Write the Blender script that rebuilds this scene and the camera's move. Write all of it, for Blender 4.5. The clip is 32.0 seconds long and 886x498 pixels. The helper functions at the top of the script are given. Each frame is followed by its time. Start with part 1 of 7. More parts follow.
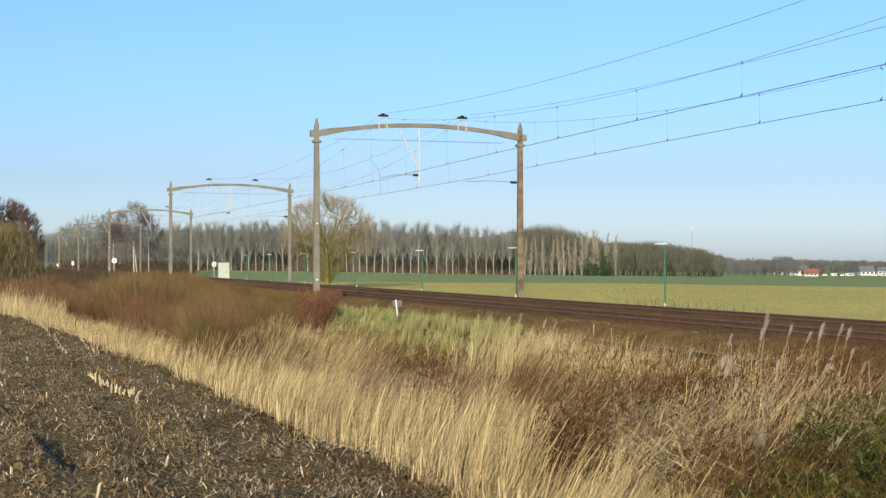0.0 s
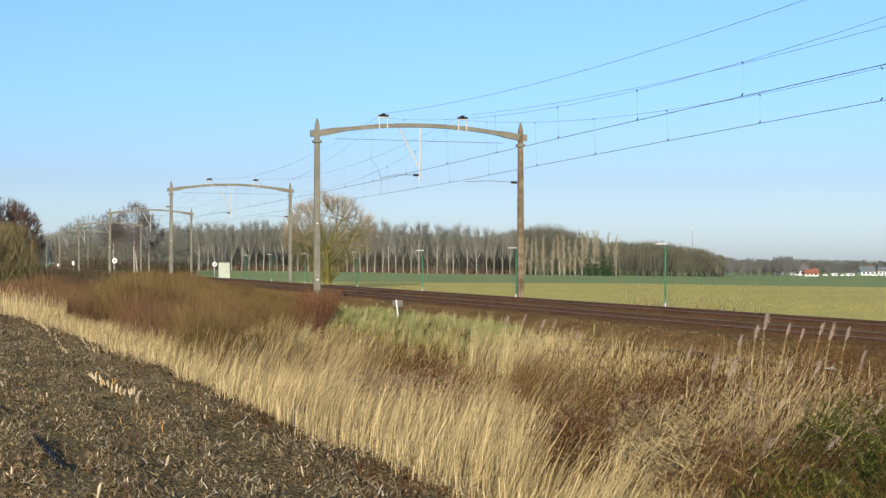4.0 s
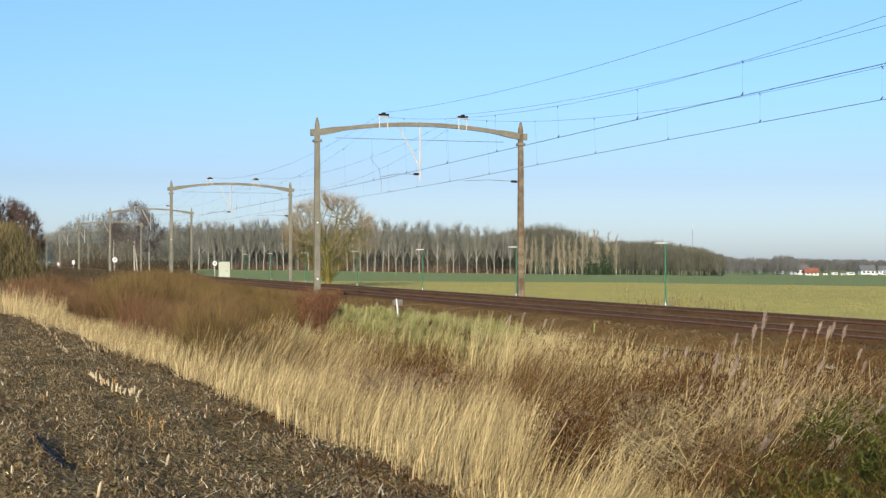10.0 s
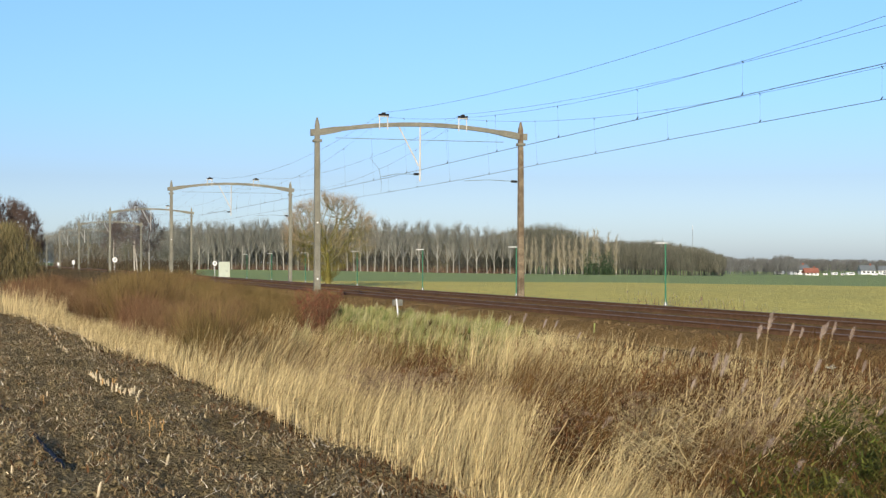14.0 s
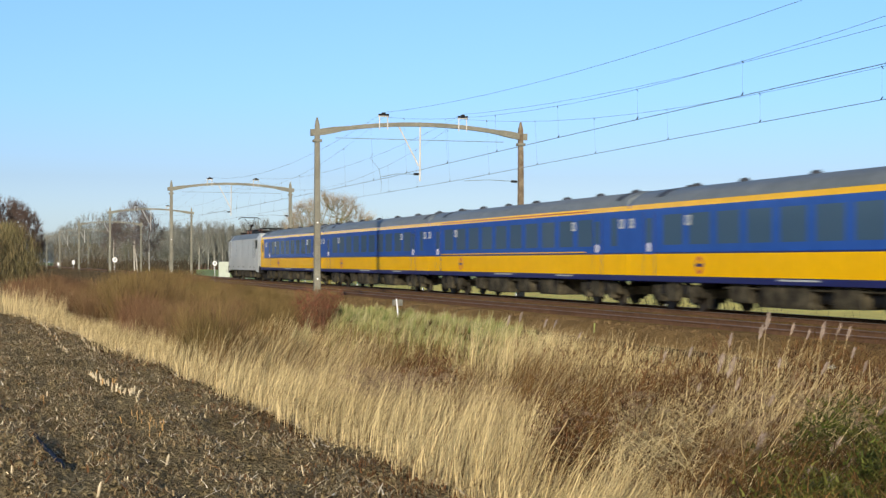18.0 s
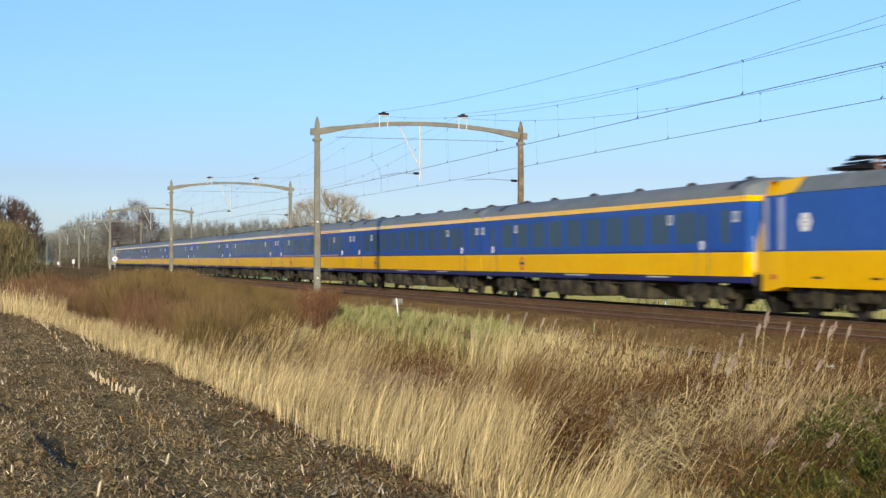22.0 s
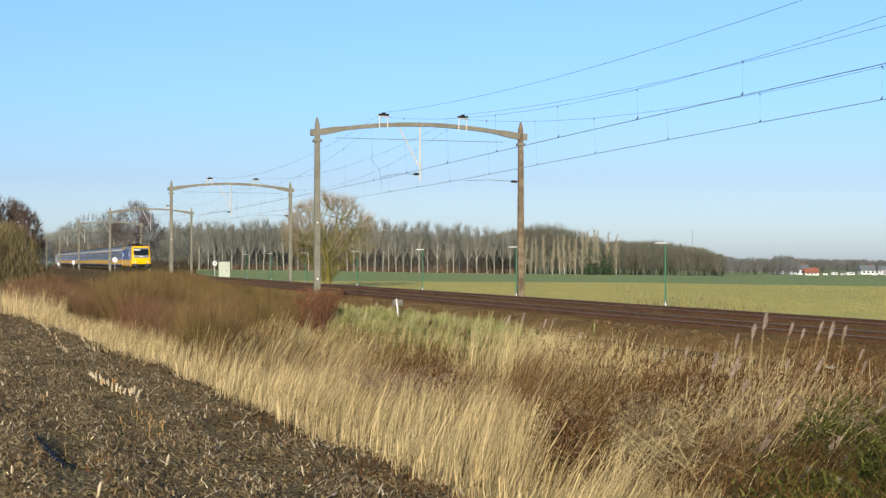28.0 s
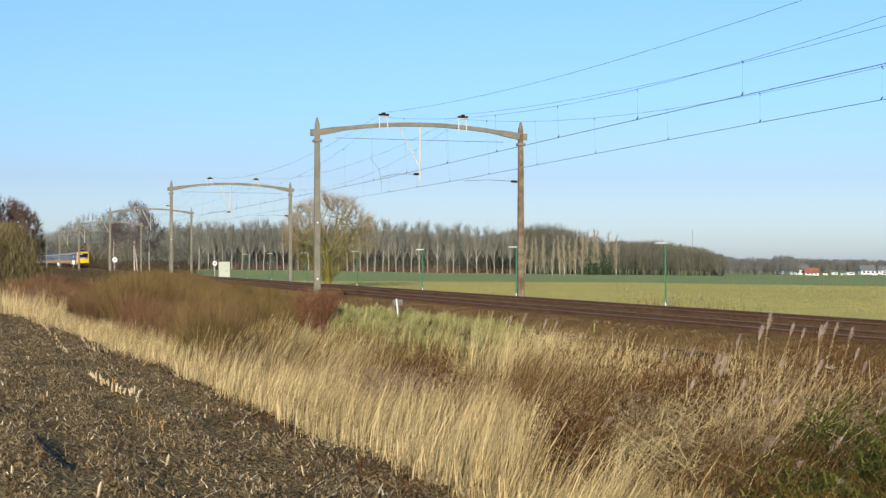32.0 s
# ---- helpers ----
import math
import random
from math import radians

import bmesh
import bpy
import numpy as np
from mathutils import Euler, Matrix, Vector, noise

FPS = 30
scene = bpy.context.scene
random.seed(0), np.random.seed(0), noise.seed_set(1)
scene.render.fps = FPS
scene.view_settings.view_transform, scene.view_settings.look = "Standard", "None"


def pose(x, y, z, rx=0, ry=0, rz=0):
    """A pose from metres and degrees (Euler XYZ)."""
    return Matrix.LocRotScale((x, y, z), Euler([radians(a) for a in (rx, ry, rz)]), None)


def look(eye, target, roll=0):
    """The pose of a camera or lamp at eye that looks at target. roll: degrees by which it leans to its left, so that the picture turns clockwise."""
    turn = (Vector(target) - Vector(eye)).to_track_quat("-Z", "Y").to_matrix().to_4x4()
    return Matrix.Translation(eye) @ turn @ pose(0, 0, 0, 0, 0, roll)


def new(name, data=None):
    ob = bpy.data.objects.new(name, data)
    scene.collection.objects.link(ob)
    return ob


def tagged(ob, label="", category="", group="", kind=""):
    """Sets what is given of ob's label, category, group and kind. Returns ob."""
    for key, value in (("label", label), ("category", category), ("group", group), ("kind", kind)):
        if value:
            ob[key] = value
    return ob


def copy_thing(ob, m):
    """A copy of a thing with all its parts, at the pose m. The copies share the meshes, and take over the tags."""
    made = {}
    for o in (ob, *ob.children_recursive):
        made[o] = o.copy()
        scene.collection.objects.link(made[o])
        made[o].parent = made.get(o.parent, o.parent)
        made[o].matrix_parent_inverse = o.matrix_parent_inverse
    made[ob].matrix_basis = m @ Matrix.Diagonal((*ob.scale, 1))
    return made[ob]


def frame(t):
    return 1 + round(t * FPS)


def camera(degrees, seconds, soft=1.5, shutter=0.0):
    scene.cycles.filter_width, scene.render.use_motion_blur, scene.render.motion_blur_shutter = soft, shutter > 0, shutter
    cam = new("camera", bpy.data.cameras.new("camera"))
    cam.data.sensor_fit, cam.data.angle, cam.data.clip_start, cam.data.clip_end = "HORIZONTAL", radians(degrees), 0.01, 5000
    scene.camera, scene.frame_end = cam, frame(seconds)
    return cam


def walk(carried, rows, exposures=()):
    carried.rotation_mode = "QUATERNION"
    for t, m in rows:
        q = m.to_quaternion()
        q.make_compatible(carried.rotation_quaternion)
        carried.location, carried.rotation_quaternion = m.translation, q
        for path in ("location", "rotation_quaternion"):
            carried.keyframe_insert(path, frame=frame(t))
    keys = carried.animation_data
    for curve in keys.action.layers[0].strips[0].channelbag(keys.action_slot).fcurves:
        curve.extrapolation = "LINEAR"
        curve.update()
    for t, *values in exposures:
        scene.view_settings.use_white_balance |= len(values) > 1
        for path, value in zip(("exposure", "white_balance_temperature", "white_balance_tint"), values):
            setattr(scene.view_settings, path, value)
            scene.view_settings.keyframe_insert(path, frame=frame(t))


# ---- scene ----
# The world's y runs along the straight double track, x across it, z = 0 on the rail heads.
# Far track on x = 0, near track on x = -4.
EYE = Vector((-22.70, -38.49, 1.586))
TURN = 0.271793
cam = camera(30.09, 32.0, soft=1.38, shutter=0.36)


def aim(dx, dy):
    """The camera's pose, swung by dx and dy thousandths of a radian."""
    a, b = TURN - dx / 1000, 0.0075 + dy / 1000
    return look(EYE, EYE + Vector((math.sin(a), math.cos(a), b)) * 100)


walk(cam, [(0.0, aim(-0.35, 0.55)), (2.0, aim(-0.25, 0.55)), (5.5, aim(0, 0.45)), (7.0, aim(0, 0)), (19.0, aim(0, 0)),
           (21.0, aim(0, -0.5)), (23.5, aim(0, -0.5)), (24.5, aim(0, 0)), (32.0, aim(0, 0))],
     exposures=[(0.0, 0.0), (32.0, 0.0)])

# ---- light: a low winter sun behind the camera ----
SUN_WAY = Vector((1.0, 2.05, 0)).normalized()          # where the shadows fall
SUN_UP = radians(15)
world = bpy.data.worlds.new("sky")
scene.world = world
world.use_nodes = True
wn = world.node_tree.nodes
wl = world.node_tree.links
sky = wn.new("ShaderNodeTexSky")
sky.sky_type, sky.sun_disc = "NISHITA", False
sky.sun_elevation, sky.sun_rotation = SUN_UP, math.atan2(-SUN_WAY.x, -SUN_WAY.y)
sky.air_density, sky.dust_density, sky.ozone_density = 0.7, 0.8, 3.5
# winter haze: the lower sky is duller and greyer than clear air
up = wn.new("ShaderNodeSeparateXYZ")
wl.new(wn.new("ShaderNodeTexCoord").outputs["Generated"], up.inputs[0])
haze = wn.new("ShaderNodeValToRGB")
tones = ((0.0, (0.922, 0.83, 0.851)), (0.02, (0.830, 0.755, 0.782)), (0.05, (0.717, 0.64, 0.663)), (0.10, (0.728, 0.76, 0.792)), (0.17, (0.799, 0.86, 0.861)), (0.6, (0.533, 0.56, 0.614)))
for k, (at_, tone) in enumerate(tones):
    e = haze.color_ramp.elements[0] if k == 0 else haze.color_ramp.elements[len(haze.color_ramp.elements) - 1] if at_ == 0.6 else haze.color_ramp.elements.new(at_)
    e.position, e.color = at_, (*tone, 1)
wl.new(up.outputs[2], haze.inputs[0])
tint = wn.new("ShaderNodeMix")
tint.data_type, tint.blend_type = "RGBA", "MULTIPLY"
tint.inputs[0].default_value = 1.0
wl.new(sky.outputs[0], tint.inputs[6])
wl.new(haze.outputs[0], tint.inputs[7])
wl.new(tint.outputs[2], wn["Background"].inputs[0])
wn["Background"].inputs[1].default_value = 0.212
sun = new("sun", bpy.data.lights.new("sun", "SUN"))
sun.data.energy, sun.data.angle, sun.data.color = 4.55, radians(0.55), (1.0, 0.87, 0.68)
sun.matrix_world = look((0, 0, 60), Vector((0, 0, 60)) + SUN_WAY * math.cos(SUN_UP) - Vector((0, 0, math.sin(SUN_UP))))


# ---- materials ----
def material(name, colour, rough=0.7, metal=0.0, vary=0.15, grain=8.0, second=None, patch=0.6, bump=0.0, bump_scale=40.0, deep=0.03,
             local=True, per_object=0.0, gloss=0.4, per_island=0.0):
    """Colour broken up at two scales (patches and grain), with roughness and fine relief."""
    m = bpy.data.materials.new(name)
    m.use_nodes = True
    n, l = m.node_tree.nodes, m.node_tree.links
    b = n["Principled BSDF"]
    b.inputs["Roughness"].default_value, b.inputs["Metallic"].default_value = rough, metal
    b.inputs["Specular IOR Level"].default_value = gloss
    if local:
        place = n.new("ShaderNodeTexCoord").outputs["Object"]
    else:
        place = n.new("ShaderNodeNewGeometry").outputs["Position"]
    big, small = n.new("ShaderNodeTexNoise"), n.new("ShaderNodeTexNoise")
    for t, s in ((big, patch), (small, grain)):
        l.new(place, t.inputs["Vector"])
        t.inputs["Scale"].default_value, t.inputs["Detail"].default_value = s, 4.0
    mix = n.new("ShaderNodeMix")
    mix.data_type = "RGBA"
    second = second or tuple(c * (1 - vary) for c in colour)
    mix.inputs[6].default_value, mix.inputs[7].default_value = (*colour, 1), (*second, 1)
    ramp = n.new("ShaderNodeMapRange")
    ramp.inputs[1].default_value, ramp.inputs[2].default_value = 0.35, 0.65
    l.new(big.outputs[0], ramp.inputs[0])
    l.new(ramp.outputs[0], mix.inputs[0])
    hsv = n.new("ShaderNodeHueSaturation")
    l.new(mix.outputs[2], hsv.inputs["Color"])
    value = n.new("ShaderNodeMapRange")
    value.inputs[1].default_value, value.inputs[2].default_value = 0.3, 0.7
    value.inputs[3].default_value, value.inputs[4].default_value = 1 - vary, 1 + vary
    l.new(small.outputs[0], value.inputs[0])
    out = value.outputs[0]
    for amount, kind, socket in ((per_object, "ShaderNodeObjectInfo", "Random"), (per_island, "ShaderNodeNewGeometry", "Random Per Island")):
        if amount:
            r = n.new("ShaderNodeMapRange")
            r.inputs[3].default_value, r.inputs[4].default_value = 1 - amount, 1 + amount
            l.new(n.new(kind).outputs[socket], r.inputs[0])
            mul = n.new("ShaderNodeMath")
            mul.operation = "MULTIPLY"
            l.new(out, mul.inputs[0])
            l.new(r.outputs[0], mul.inputs[1])
            out = mul.outputs[0]
    l.new(out, hsv.inputs["Value"])
    l.new(hsv.outputs[0], b.inputs["Base Color"])
    if bump:
        t, bn = n.new("ShaderNodeTexNoise"), n.new("ShaderNodeBump")
        t.inputs["Scale"].default_value, t.inputs["Detail"].default_value = bump_scale, 5.0
        bn.inputs["Strength"].default_value, bn.inputs["Distance"].default_value = bump, deep
        l.new(place, t.inputs["Vector"])
        l.new(t.outputs[0], bn.inputs["Height"])
        l.new(bn.outputs[0], b.inputs["Normal"])
    return m


M = dict(
    soil=material("tilled_soil", (0.215, 0.158, 0.078), 0.95, vary=0.5, grain=22, second=(0.29, 0.23, 0.12), patch=2.2, bump=1.0, bump_scale=24, deep=0.12, local=False, gloss=0.03),
    bank=material("dead_grass_ground", (0.105, 0.068, 0.03), 0.95, vary=0.45, grain=12, second=(0.055, 0.036, 0.017), patch=0.9, bump=1.0, bump_scale=9, deep=0.15, local=False, gloss=0.03),
    ballast=material("rusty_ballast", (0.30, 0.19, 0.073), 0.95, vary=0.4, grain=24, second=(0.215, 0.135, 0.052), patch=0.9, bump=1.0, bump_scale=22, deep=0.1, local=False, gloss=0.03),
    stone=material("ballast_stone", (0.21, 0.135, 0.06), 0.95, vary=0.25, grain=10, second=(0.25, 0.165, 0.078), patch=4, local=False, per_island=0.15, gloss=0.03),
    sleeper=material("concrete_sleeper", (0.25, 0.165, 0.095), 0.9, vary=0.2, grain=9, per_object=0.15),
    rail=material("rusty_rail", (0.15, 0.085, 0.048), 0.85, 0.0, vary=0.2, grain=6, gloss=0.1),
    railhead=material("worn_rail_head", (0.20, 0.165, 0.145), 0.5, 0.25, vary=0.12, grain=3, gloss=0.3),
    concrete=material("weathered_concrete", (0.235, 0.228, 0.182), 0.85, vary=0.2, grain=16, second=(0.175, 0.17, 0.132), patch=1.4, bump=0.2, gloss=0.2),
    wood=material("weathered_brown_mast", (0.115, 0.082, 0.05), 0.85, vary=0.4, grain=14, second=(0.24, 0.19, 0.125), patch=2.2, bump=0.3),
    steel=material("galvanised_steel", (0.42, 0.43, 0.42), 0.5, 0.6, vary=0.1),
    cream=material("cream_painted_steel", (0.62, 0.61, 0.57), 0.5, vary=0.06),
    wire=material("copper_wire_patina", (0.20, 0.25, 0.27), 0.5, 0.2, vary=0.1),
    dark=material("dark_insulator", (0.02, 0.018, 0.018), 0.4, vary=0.1),
    blue=material("blue_train_paint", (0.028, 0.104, 0.42), 0.12, vary=0.06, grain=3, second=(0.026, 0.097, 0.37), patch=0.3, gloss=0.1),
    yellow=material("yellow_train_paint", (0.95, 0.54, 0.0), 0.18, vary=0.04, grain=4, second=(0.90, 0.50, 0.0), patch=0.4, gloss=0.35),
    nose=material("bright_yellow_paint", (0.95, 0.54, 0.0), 0.4, vary=0.04, grain=4, patch=0.4, gloss=0.15),
    navy=material("dark_blue_paint", (0.012, 0.014, 0.11), 0.4, vary=0.15, grain=5),
    roof=material("grey_roof_paint", (0.19, 0.215, 0.222), 0.5, vary=0.15, grain=5, second=(0.155, 0.178, 0.184), patch=0.5, gloss=0.4),
    silver=material("light_grey_paint", (0.49, 0.515, 0.505), 0.38, vary=0.08, grain=4, second=(0.41, 0.435, 0.425), patch=0.5),
    white=material("white_paint", (0.80, 0.80, 0.80), 0.5, vary=0.04),
    greypanel=material("grey_panel", (0.20, 0.22, 0.235), 0.45, vary=0.06),
    red=material("red_lamp_lens", (0.55, 0.02, 0.02), 0.3, vary=0.05),
    under=material("dusty_underframe", (0.085, 0.074, 0.048), 0.85, vary=0.5, grain=5, second=(0.022, 0.020, 0.015), patch=1.6, gloss=0.15),
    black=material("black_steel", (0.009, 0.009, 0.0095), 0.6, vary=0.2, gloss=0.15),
    wheel=material("worn_wheel_steel", (0.06, 0.05, 0.042), 0.55, 0.5, vary=0.2),
    green=material("green_post_paint", (0.02, 0.16, 0.085), 0.5, vary=0.1),
    cabinet=material("pale_green_cabinet", (0.50, 0.55, 0.46), 0.6, vary=0.06),
    redbar=material("dull_red_emblem", (0.50, 0.10, 0.03), 0.5, vary=0.1),
    reed=material("dry_reed", (0.62, 0.505, 0.265), 0.75, vary=0.2, grain=2, second=(0.47, 0.36, 0.17), patch=0.5, local=False, per_island=0.5, gloss=0.12),
    brownreed=material("brown_reed", (0.17, 0.10, 0.036), 0.85, vary=0.2, grain=2, second=(0.08, 0.045, 0.018), patch=0.6, local=False, per_island=0.6, gloss=0.05),
    plume=material("reed_plume", (0.34, 0.25, 0.165), 0.9, vary=0.25, grain=9, second=(0.225, 0.155, 0.095), patch=1.2, per_island=0.35, local=False, gloss=0.05),
    grass=material("green_grass_blade", (0.225, 0.255, 0.075), 0.7, vary=0.25, grain=2, second=(0.37, 0.36, 0.14), patch=0.8, local=False, per_island=0.4, gloss=0.15),
    weed=material("dark_green_weed", (0.058, 0.076, 0.012), 0.7, vary=0.3, grain=5, second=(0.105, 0.095, 0.024), patch=1.5, local=False, per_island=0.65, gloss=0.15),
    twig=material("willow_twig", (0.20, 0.108, 0.06), 0.75, vary=0.25, grain=1.5, second=(0.20, 0.128, 0.062), patch=0.2, local=False, per_island=0.4, gloss=0.1),
    redtwig=material("red_brown_leaf", (0.22, 0.085, 0.05), 0.8, vary=0.3, grain=3, local=False, per_island=0.5, gloss=0.1),
    straw=material("maize_straw", (0.60, 0.51, 0.34), 0.8, vary=0.25, grain=5, second=(0.44, 0.35, 0.21), patch=3, local=False, per_island=0.5, gloss=0.15),
    bark=material("pale_poplar_bark", (0.45, 0.435, 0.39), 0.9, vary=0.25, grain=1.2, second=(0.33, 0.318, 0.275), patch=0.25, per_object=0.2, gloss=0.1),
    branch=material("grey_brown_twigs", (0.232, 0.236, 0.208), 0.9, vary=0.15, grain=0.4, second=(0.188, 0.192, 0.166), patch=0.03, local=False, per_island=0.3, gloss=0.1),
    darkbranch=material("dark_brown_twigs", (0.165, 0.162, 0.128), 0.9, vary=0.2, grain=0.4, second=(0.132, 0.134, 0.10), patch=0.03, local=False, per_island=0.3, gloss=0.1),
    birch=material("white_birch_bark", (0.66, 0.62, 0.55), 0.8, vary=0.25, grain=3, second=(0.40, 0.36, 0.30), patch=1.2),
    willowbough=material("grey_willow_bark", (0.19, 0.175, 0.105), 0.9, vary=0.3, grain=1.2, second=(0.20, 0.195, 0.06), patch=0.5, gloss=0.1),
    mossy=material("yellow_green_twigs", (0.175, 0.165, 0.048), 0.9, vary=0.25, grain=1, second=(0.25, 0.20, 0.062), patch=0.4, per_island=0.35, gloss=0.1),
    tile=material("red_roof_tile", (0.37, 0.15, 0.10), 0.8, vary=0.12, grain=2),
    litter=material("brown_plant_litter", (0.25, 0.185, 0.10), 0.85, vary=0.3, grain=5, second=(0.16, 0.11, 0.06), patch=3, local=False, per_island=0.55, gloss=0.15),
    rutblue=material("dark_blue_streak", (0.008, 0.010, 0.02), 0.6, vary=0.3, grain=9, gloss=0.1),
    leaflitter=material("brown_undergrowth", (0.19, 0.135, 0.095), 0.85, vary=0.3, grain=1, local=False, per_island=0.4, gloss=0.1),
    olive=material("olive_brown_twigs", (0.205, 0.18, 0.082), 0.9, vary=0.3, grain=1, second=(0.19, 0.135, 0.07), patch=0.4, per_island=0.45, gloss=0.1),
    bufferhead=material("worn_buffer_steel", (0.075, 0.075, 0.075), 0.5, 0.2, vary=0.3, grain=9),
    husk=material("bleached_husk", (0.66, 0.60, 0.47), 0.75, vary=0.2, grain=9, second=(0.50, 0.43, 0.31), patch=3, local=False, per_island=0.35, gloss=0.2),
    paleplume=material("pale_reed_plume", (0.41, 0.33, 0.27), 0.9, vary=0.2, grain=9, second=(0.31, 0.24, 0.19), patch=1.2, per_island=0.3, local=False, gloss=0.05),
    lush=material("fresh_green_grass", (0.085, 0.15, 0.03), 0.7, vary=0.25, grain=2, second=(0.16, 0.20, 0.055), patch=0.8, local=False, per_island=0.4, gloss=0.15),
    palegrass=material("bleached_grass", (0.46, 0.41, 0.22), 0.75, vary=0.2, grain=2, second=(0.30, 0.285, 0.115), patch=0.8, local=False, per_island=0.4, gloss=0.12),
    # near-black brown that stands in for shade inside dense scrub
    scrub=material("shade_dark_scrub_twigs", (0.062, 0.050, 0.034), 0.9, vary=0.25, grain=1.5, second=(0.10, 0.078, 0.045), patch=0.1, local=False, per_island=0.4, gloss=0.05),
    display=material("display_glass", (0.30, 0.36, 0.46), 0.25, vary=0.05),
    railgrey=material("grey_blue_rail_recess", (0.36, 0.39, 0.52), 0.5, vary=0.08),
    porcelain=material("brown_porcelain", (0.13, 0.04, 0.022), 0.4, vary=0.1),
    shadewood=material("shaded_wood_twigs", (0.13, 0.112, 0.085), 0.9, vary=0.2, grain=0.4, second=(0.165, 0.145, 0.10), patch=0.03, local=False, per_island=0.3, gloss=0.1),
    willowtwig=material("pale_pinkish_twigs", (0.42, 0.345, 0.25), 0.9, vary=0.15, grain=0.6, second=(0.36, 0.29, 0.20), patch=0.2, per_island=0.3, gloss=0.1),
    # grey of distance haze put into the twigs' own colour
    hazewood=material("haze_greyed_twigs", (0.19, 0.195, 0.19), 0.9, vary=0.15, grain=0.4, second=(0.155, 0.16, 0.155), patch=0.02, local=False, per_island=0.25, gloss=0.1),
    brushtwig=material("olive_willow_twig", (0.178, 0.118, 0.05), 0.75, vary=0.25, grain=1.5, second=(0.178, 0.132, 0.048), patch=0.2, local=False, per_island=0.4, gloss=0.1),
    # withered brown, darkened to stand in for shadow between plants
    deadleaf=material("dead_leaf_and_shade", (0.15, 0.072, 0.03), 0.85, vary=0.3, grain=5, second=(0.07, 0.035, 0.017), patch=1.3, local=False, per_island=0.65, gloss=0.05),
    greylitter=material("weathered_maize_litter", (0.33, 0.28, 0.18), 0.85, vary=0.3, grain=5, second=(0.22, 0.18, 0.11), patch=3, local=False, per_island=0.5, gloss=0.1),
    stub=material("orange_maize_stub", (0.52, 0.31, 0.11), 0.8, vary=0.25, grain=9, second=(0.42, 0.26, 0.11), patch=6, per_object=0.25, gloss=0.1),
    slimtwig=material("pale_upright_twigs", (0.35, 0.315, 0.23), 0.9, vary=0.15, grain=0.6, second=(0.30, 0.265, 0.18), patch=0.2, per_island=0.3, gloss=0.1),
    plumtwig=material("purple_brown_twigs", (0.155, 0.115, 0.098), 0.9, vary=0.15, grain=0.6, second=(0.12, 0.085, 0.068), patch=0.2, per_island=0.3, gloss=0.1),
    palestalk=material("bleached_reed_stalk", (0.62, 0.49, 0.255), 0.7, vary=0.2, grain=2, second=(0.46, 0.355, 0.18), patch=0.8, local=False, per_island=0.4, gloss=0.15),
    birchtwig=material("grey_purple_twigs", (0.185, 0.152, 0.14), 0.9, vary=0.15, grain=0.6, second=(0.15, 0.122, 0.11), patch=0.2, per_island=0.3, gloss=0.1),
    ventgrey=material("dark_vent_paint", (0.05, 0.055, 0.065), 0.6, vary=0.2, grain=12, gloss=0.3),
    ivy=material("green_ivy", (0.045, 0.085, 0.035), 0.7, vary=0.3, grain=1.5, per_island=0.3),
)


def glass_like(name, colour, rough, gloss=0.4):
    m = bpy.data.materials.new(name)
    m.use_nodes = True
    b = m.node_tree.nodes["Principled BSDF"]
    b.inputs["Base Color"].default_value = (*colour, 1)
    b.inputs["Roughness"].default_value, b.inputs["Specular IOR Level"].default_value = rough, gloss
    return m


M["pane"] = glass_like("tinted_window_glass", (0.056, 0.112, 0.18), 0.06, 0.15)
M["screen"] = glass_like("windscreen_glass", (0.012, 0.020, 0.025), 0.05, 0.14)


def lamp_glow(name, colour, power):
    m = bpy.data.materials.new(name)
    m.use_nodes = True
    b = m.node_tree.nodes["Principled BSDF"]
    b.inputs["Base Color"].default_value = (*colour, 1)
    b.inputs["Emission Color"].default_value = (*colour, 1)
    b.inputs["Emission Strength"].default_value = power
    return m


M["headlight"] = lamp_glow("headlight_lens", (1.0, 0.93, 0.8), 1.0)


def field_material():
    """Winter wheat: an olive crop in front, a greener one beyond the boundary, drill lines in both."""
    m = material("crop_field", (0.82, 0.70, 0.20), 0.95, vary=0.14, grain=0.9, second=(0.74, 0.64, 0.19), patch=0.03, local=False, bump=1.0, bump_scale=3, deep=0.5, gloss=0.1)
    n, l = m.node_tree.nodes, m.node_tree.links
    b = n["Principled BSDF"]
    old = b.inputs["Base Color"].links[0].from_socket
    geo = n.new("ShaderNodeNewGeometry")
    dot = n.new("ShaderNodeVectorMath")
    dot.operation = "DOT_PRODUCT"
    dot.inputs[1].default_value = (0.67, 0.742, 0)
    l.new(geo.outputs["Position"], dot.inputs[0])
    wob = n.new("ShaderNodeTexNoise")
    wob.inputs["Scale"].default_value = 0.03
    l.new(geo.outputs["Position"], wob.inputs["Vector"])
    add = n.new("ShaderNodeMath")
    add.operation = "MULTIPLY_ADD"
    add.inputs[1].default_value = 6.0
    l.new(wob.outputs[0], add.inputs[0])
    l.new(dot.outputs["Value"], add.inputs[2])
    edge = n.new("ShaderNodeMapRange")
    edge.inputs[1].default_value, edge.inputs[2].default_value = 160, 166
    l.new(add.outputs[0], edge.inputs[0])
    mix = n.new("ShaderNodeMix")
    mix.data_type = "RGBA"
    mix.inputs[7].default_value = (0.38, 0.465, 0.18, 1)
    l.new(edge.outputs[0], mix.inputs[0])
    l.new(old, mix.inputs[6])
    l.new(mix.outputs[2], b.inputs["Base Color"])
    return m


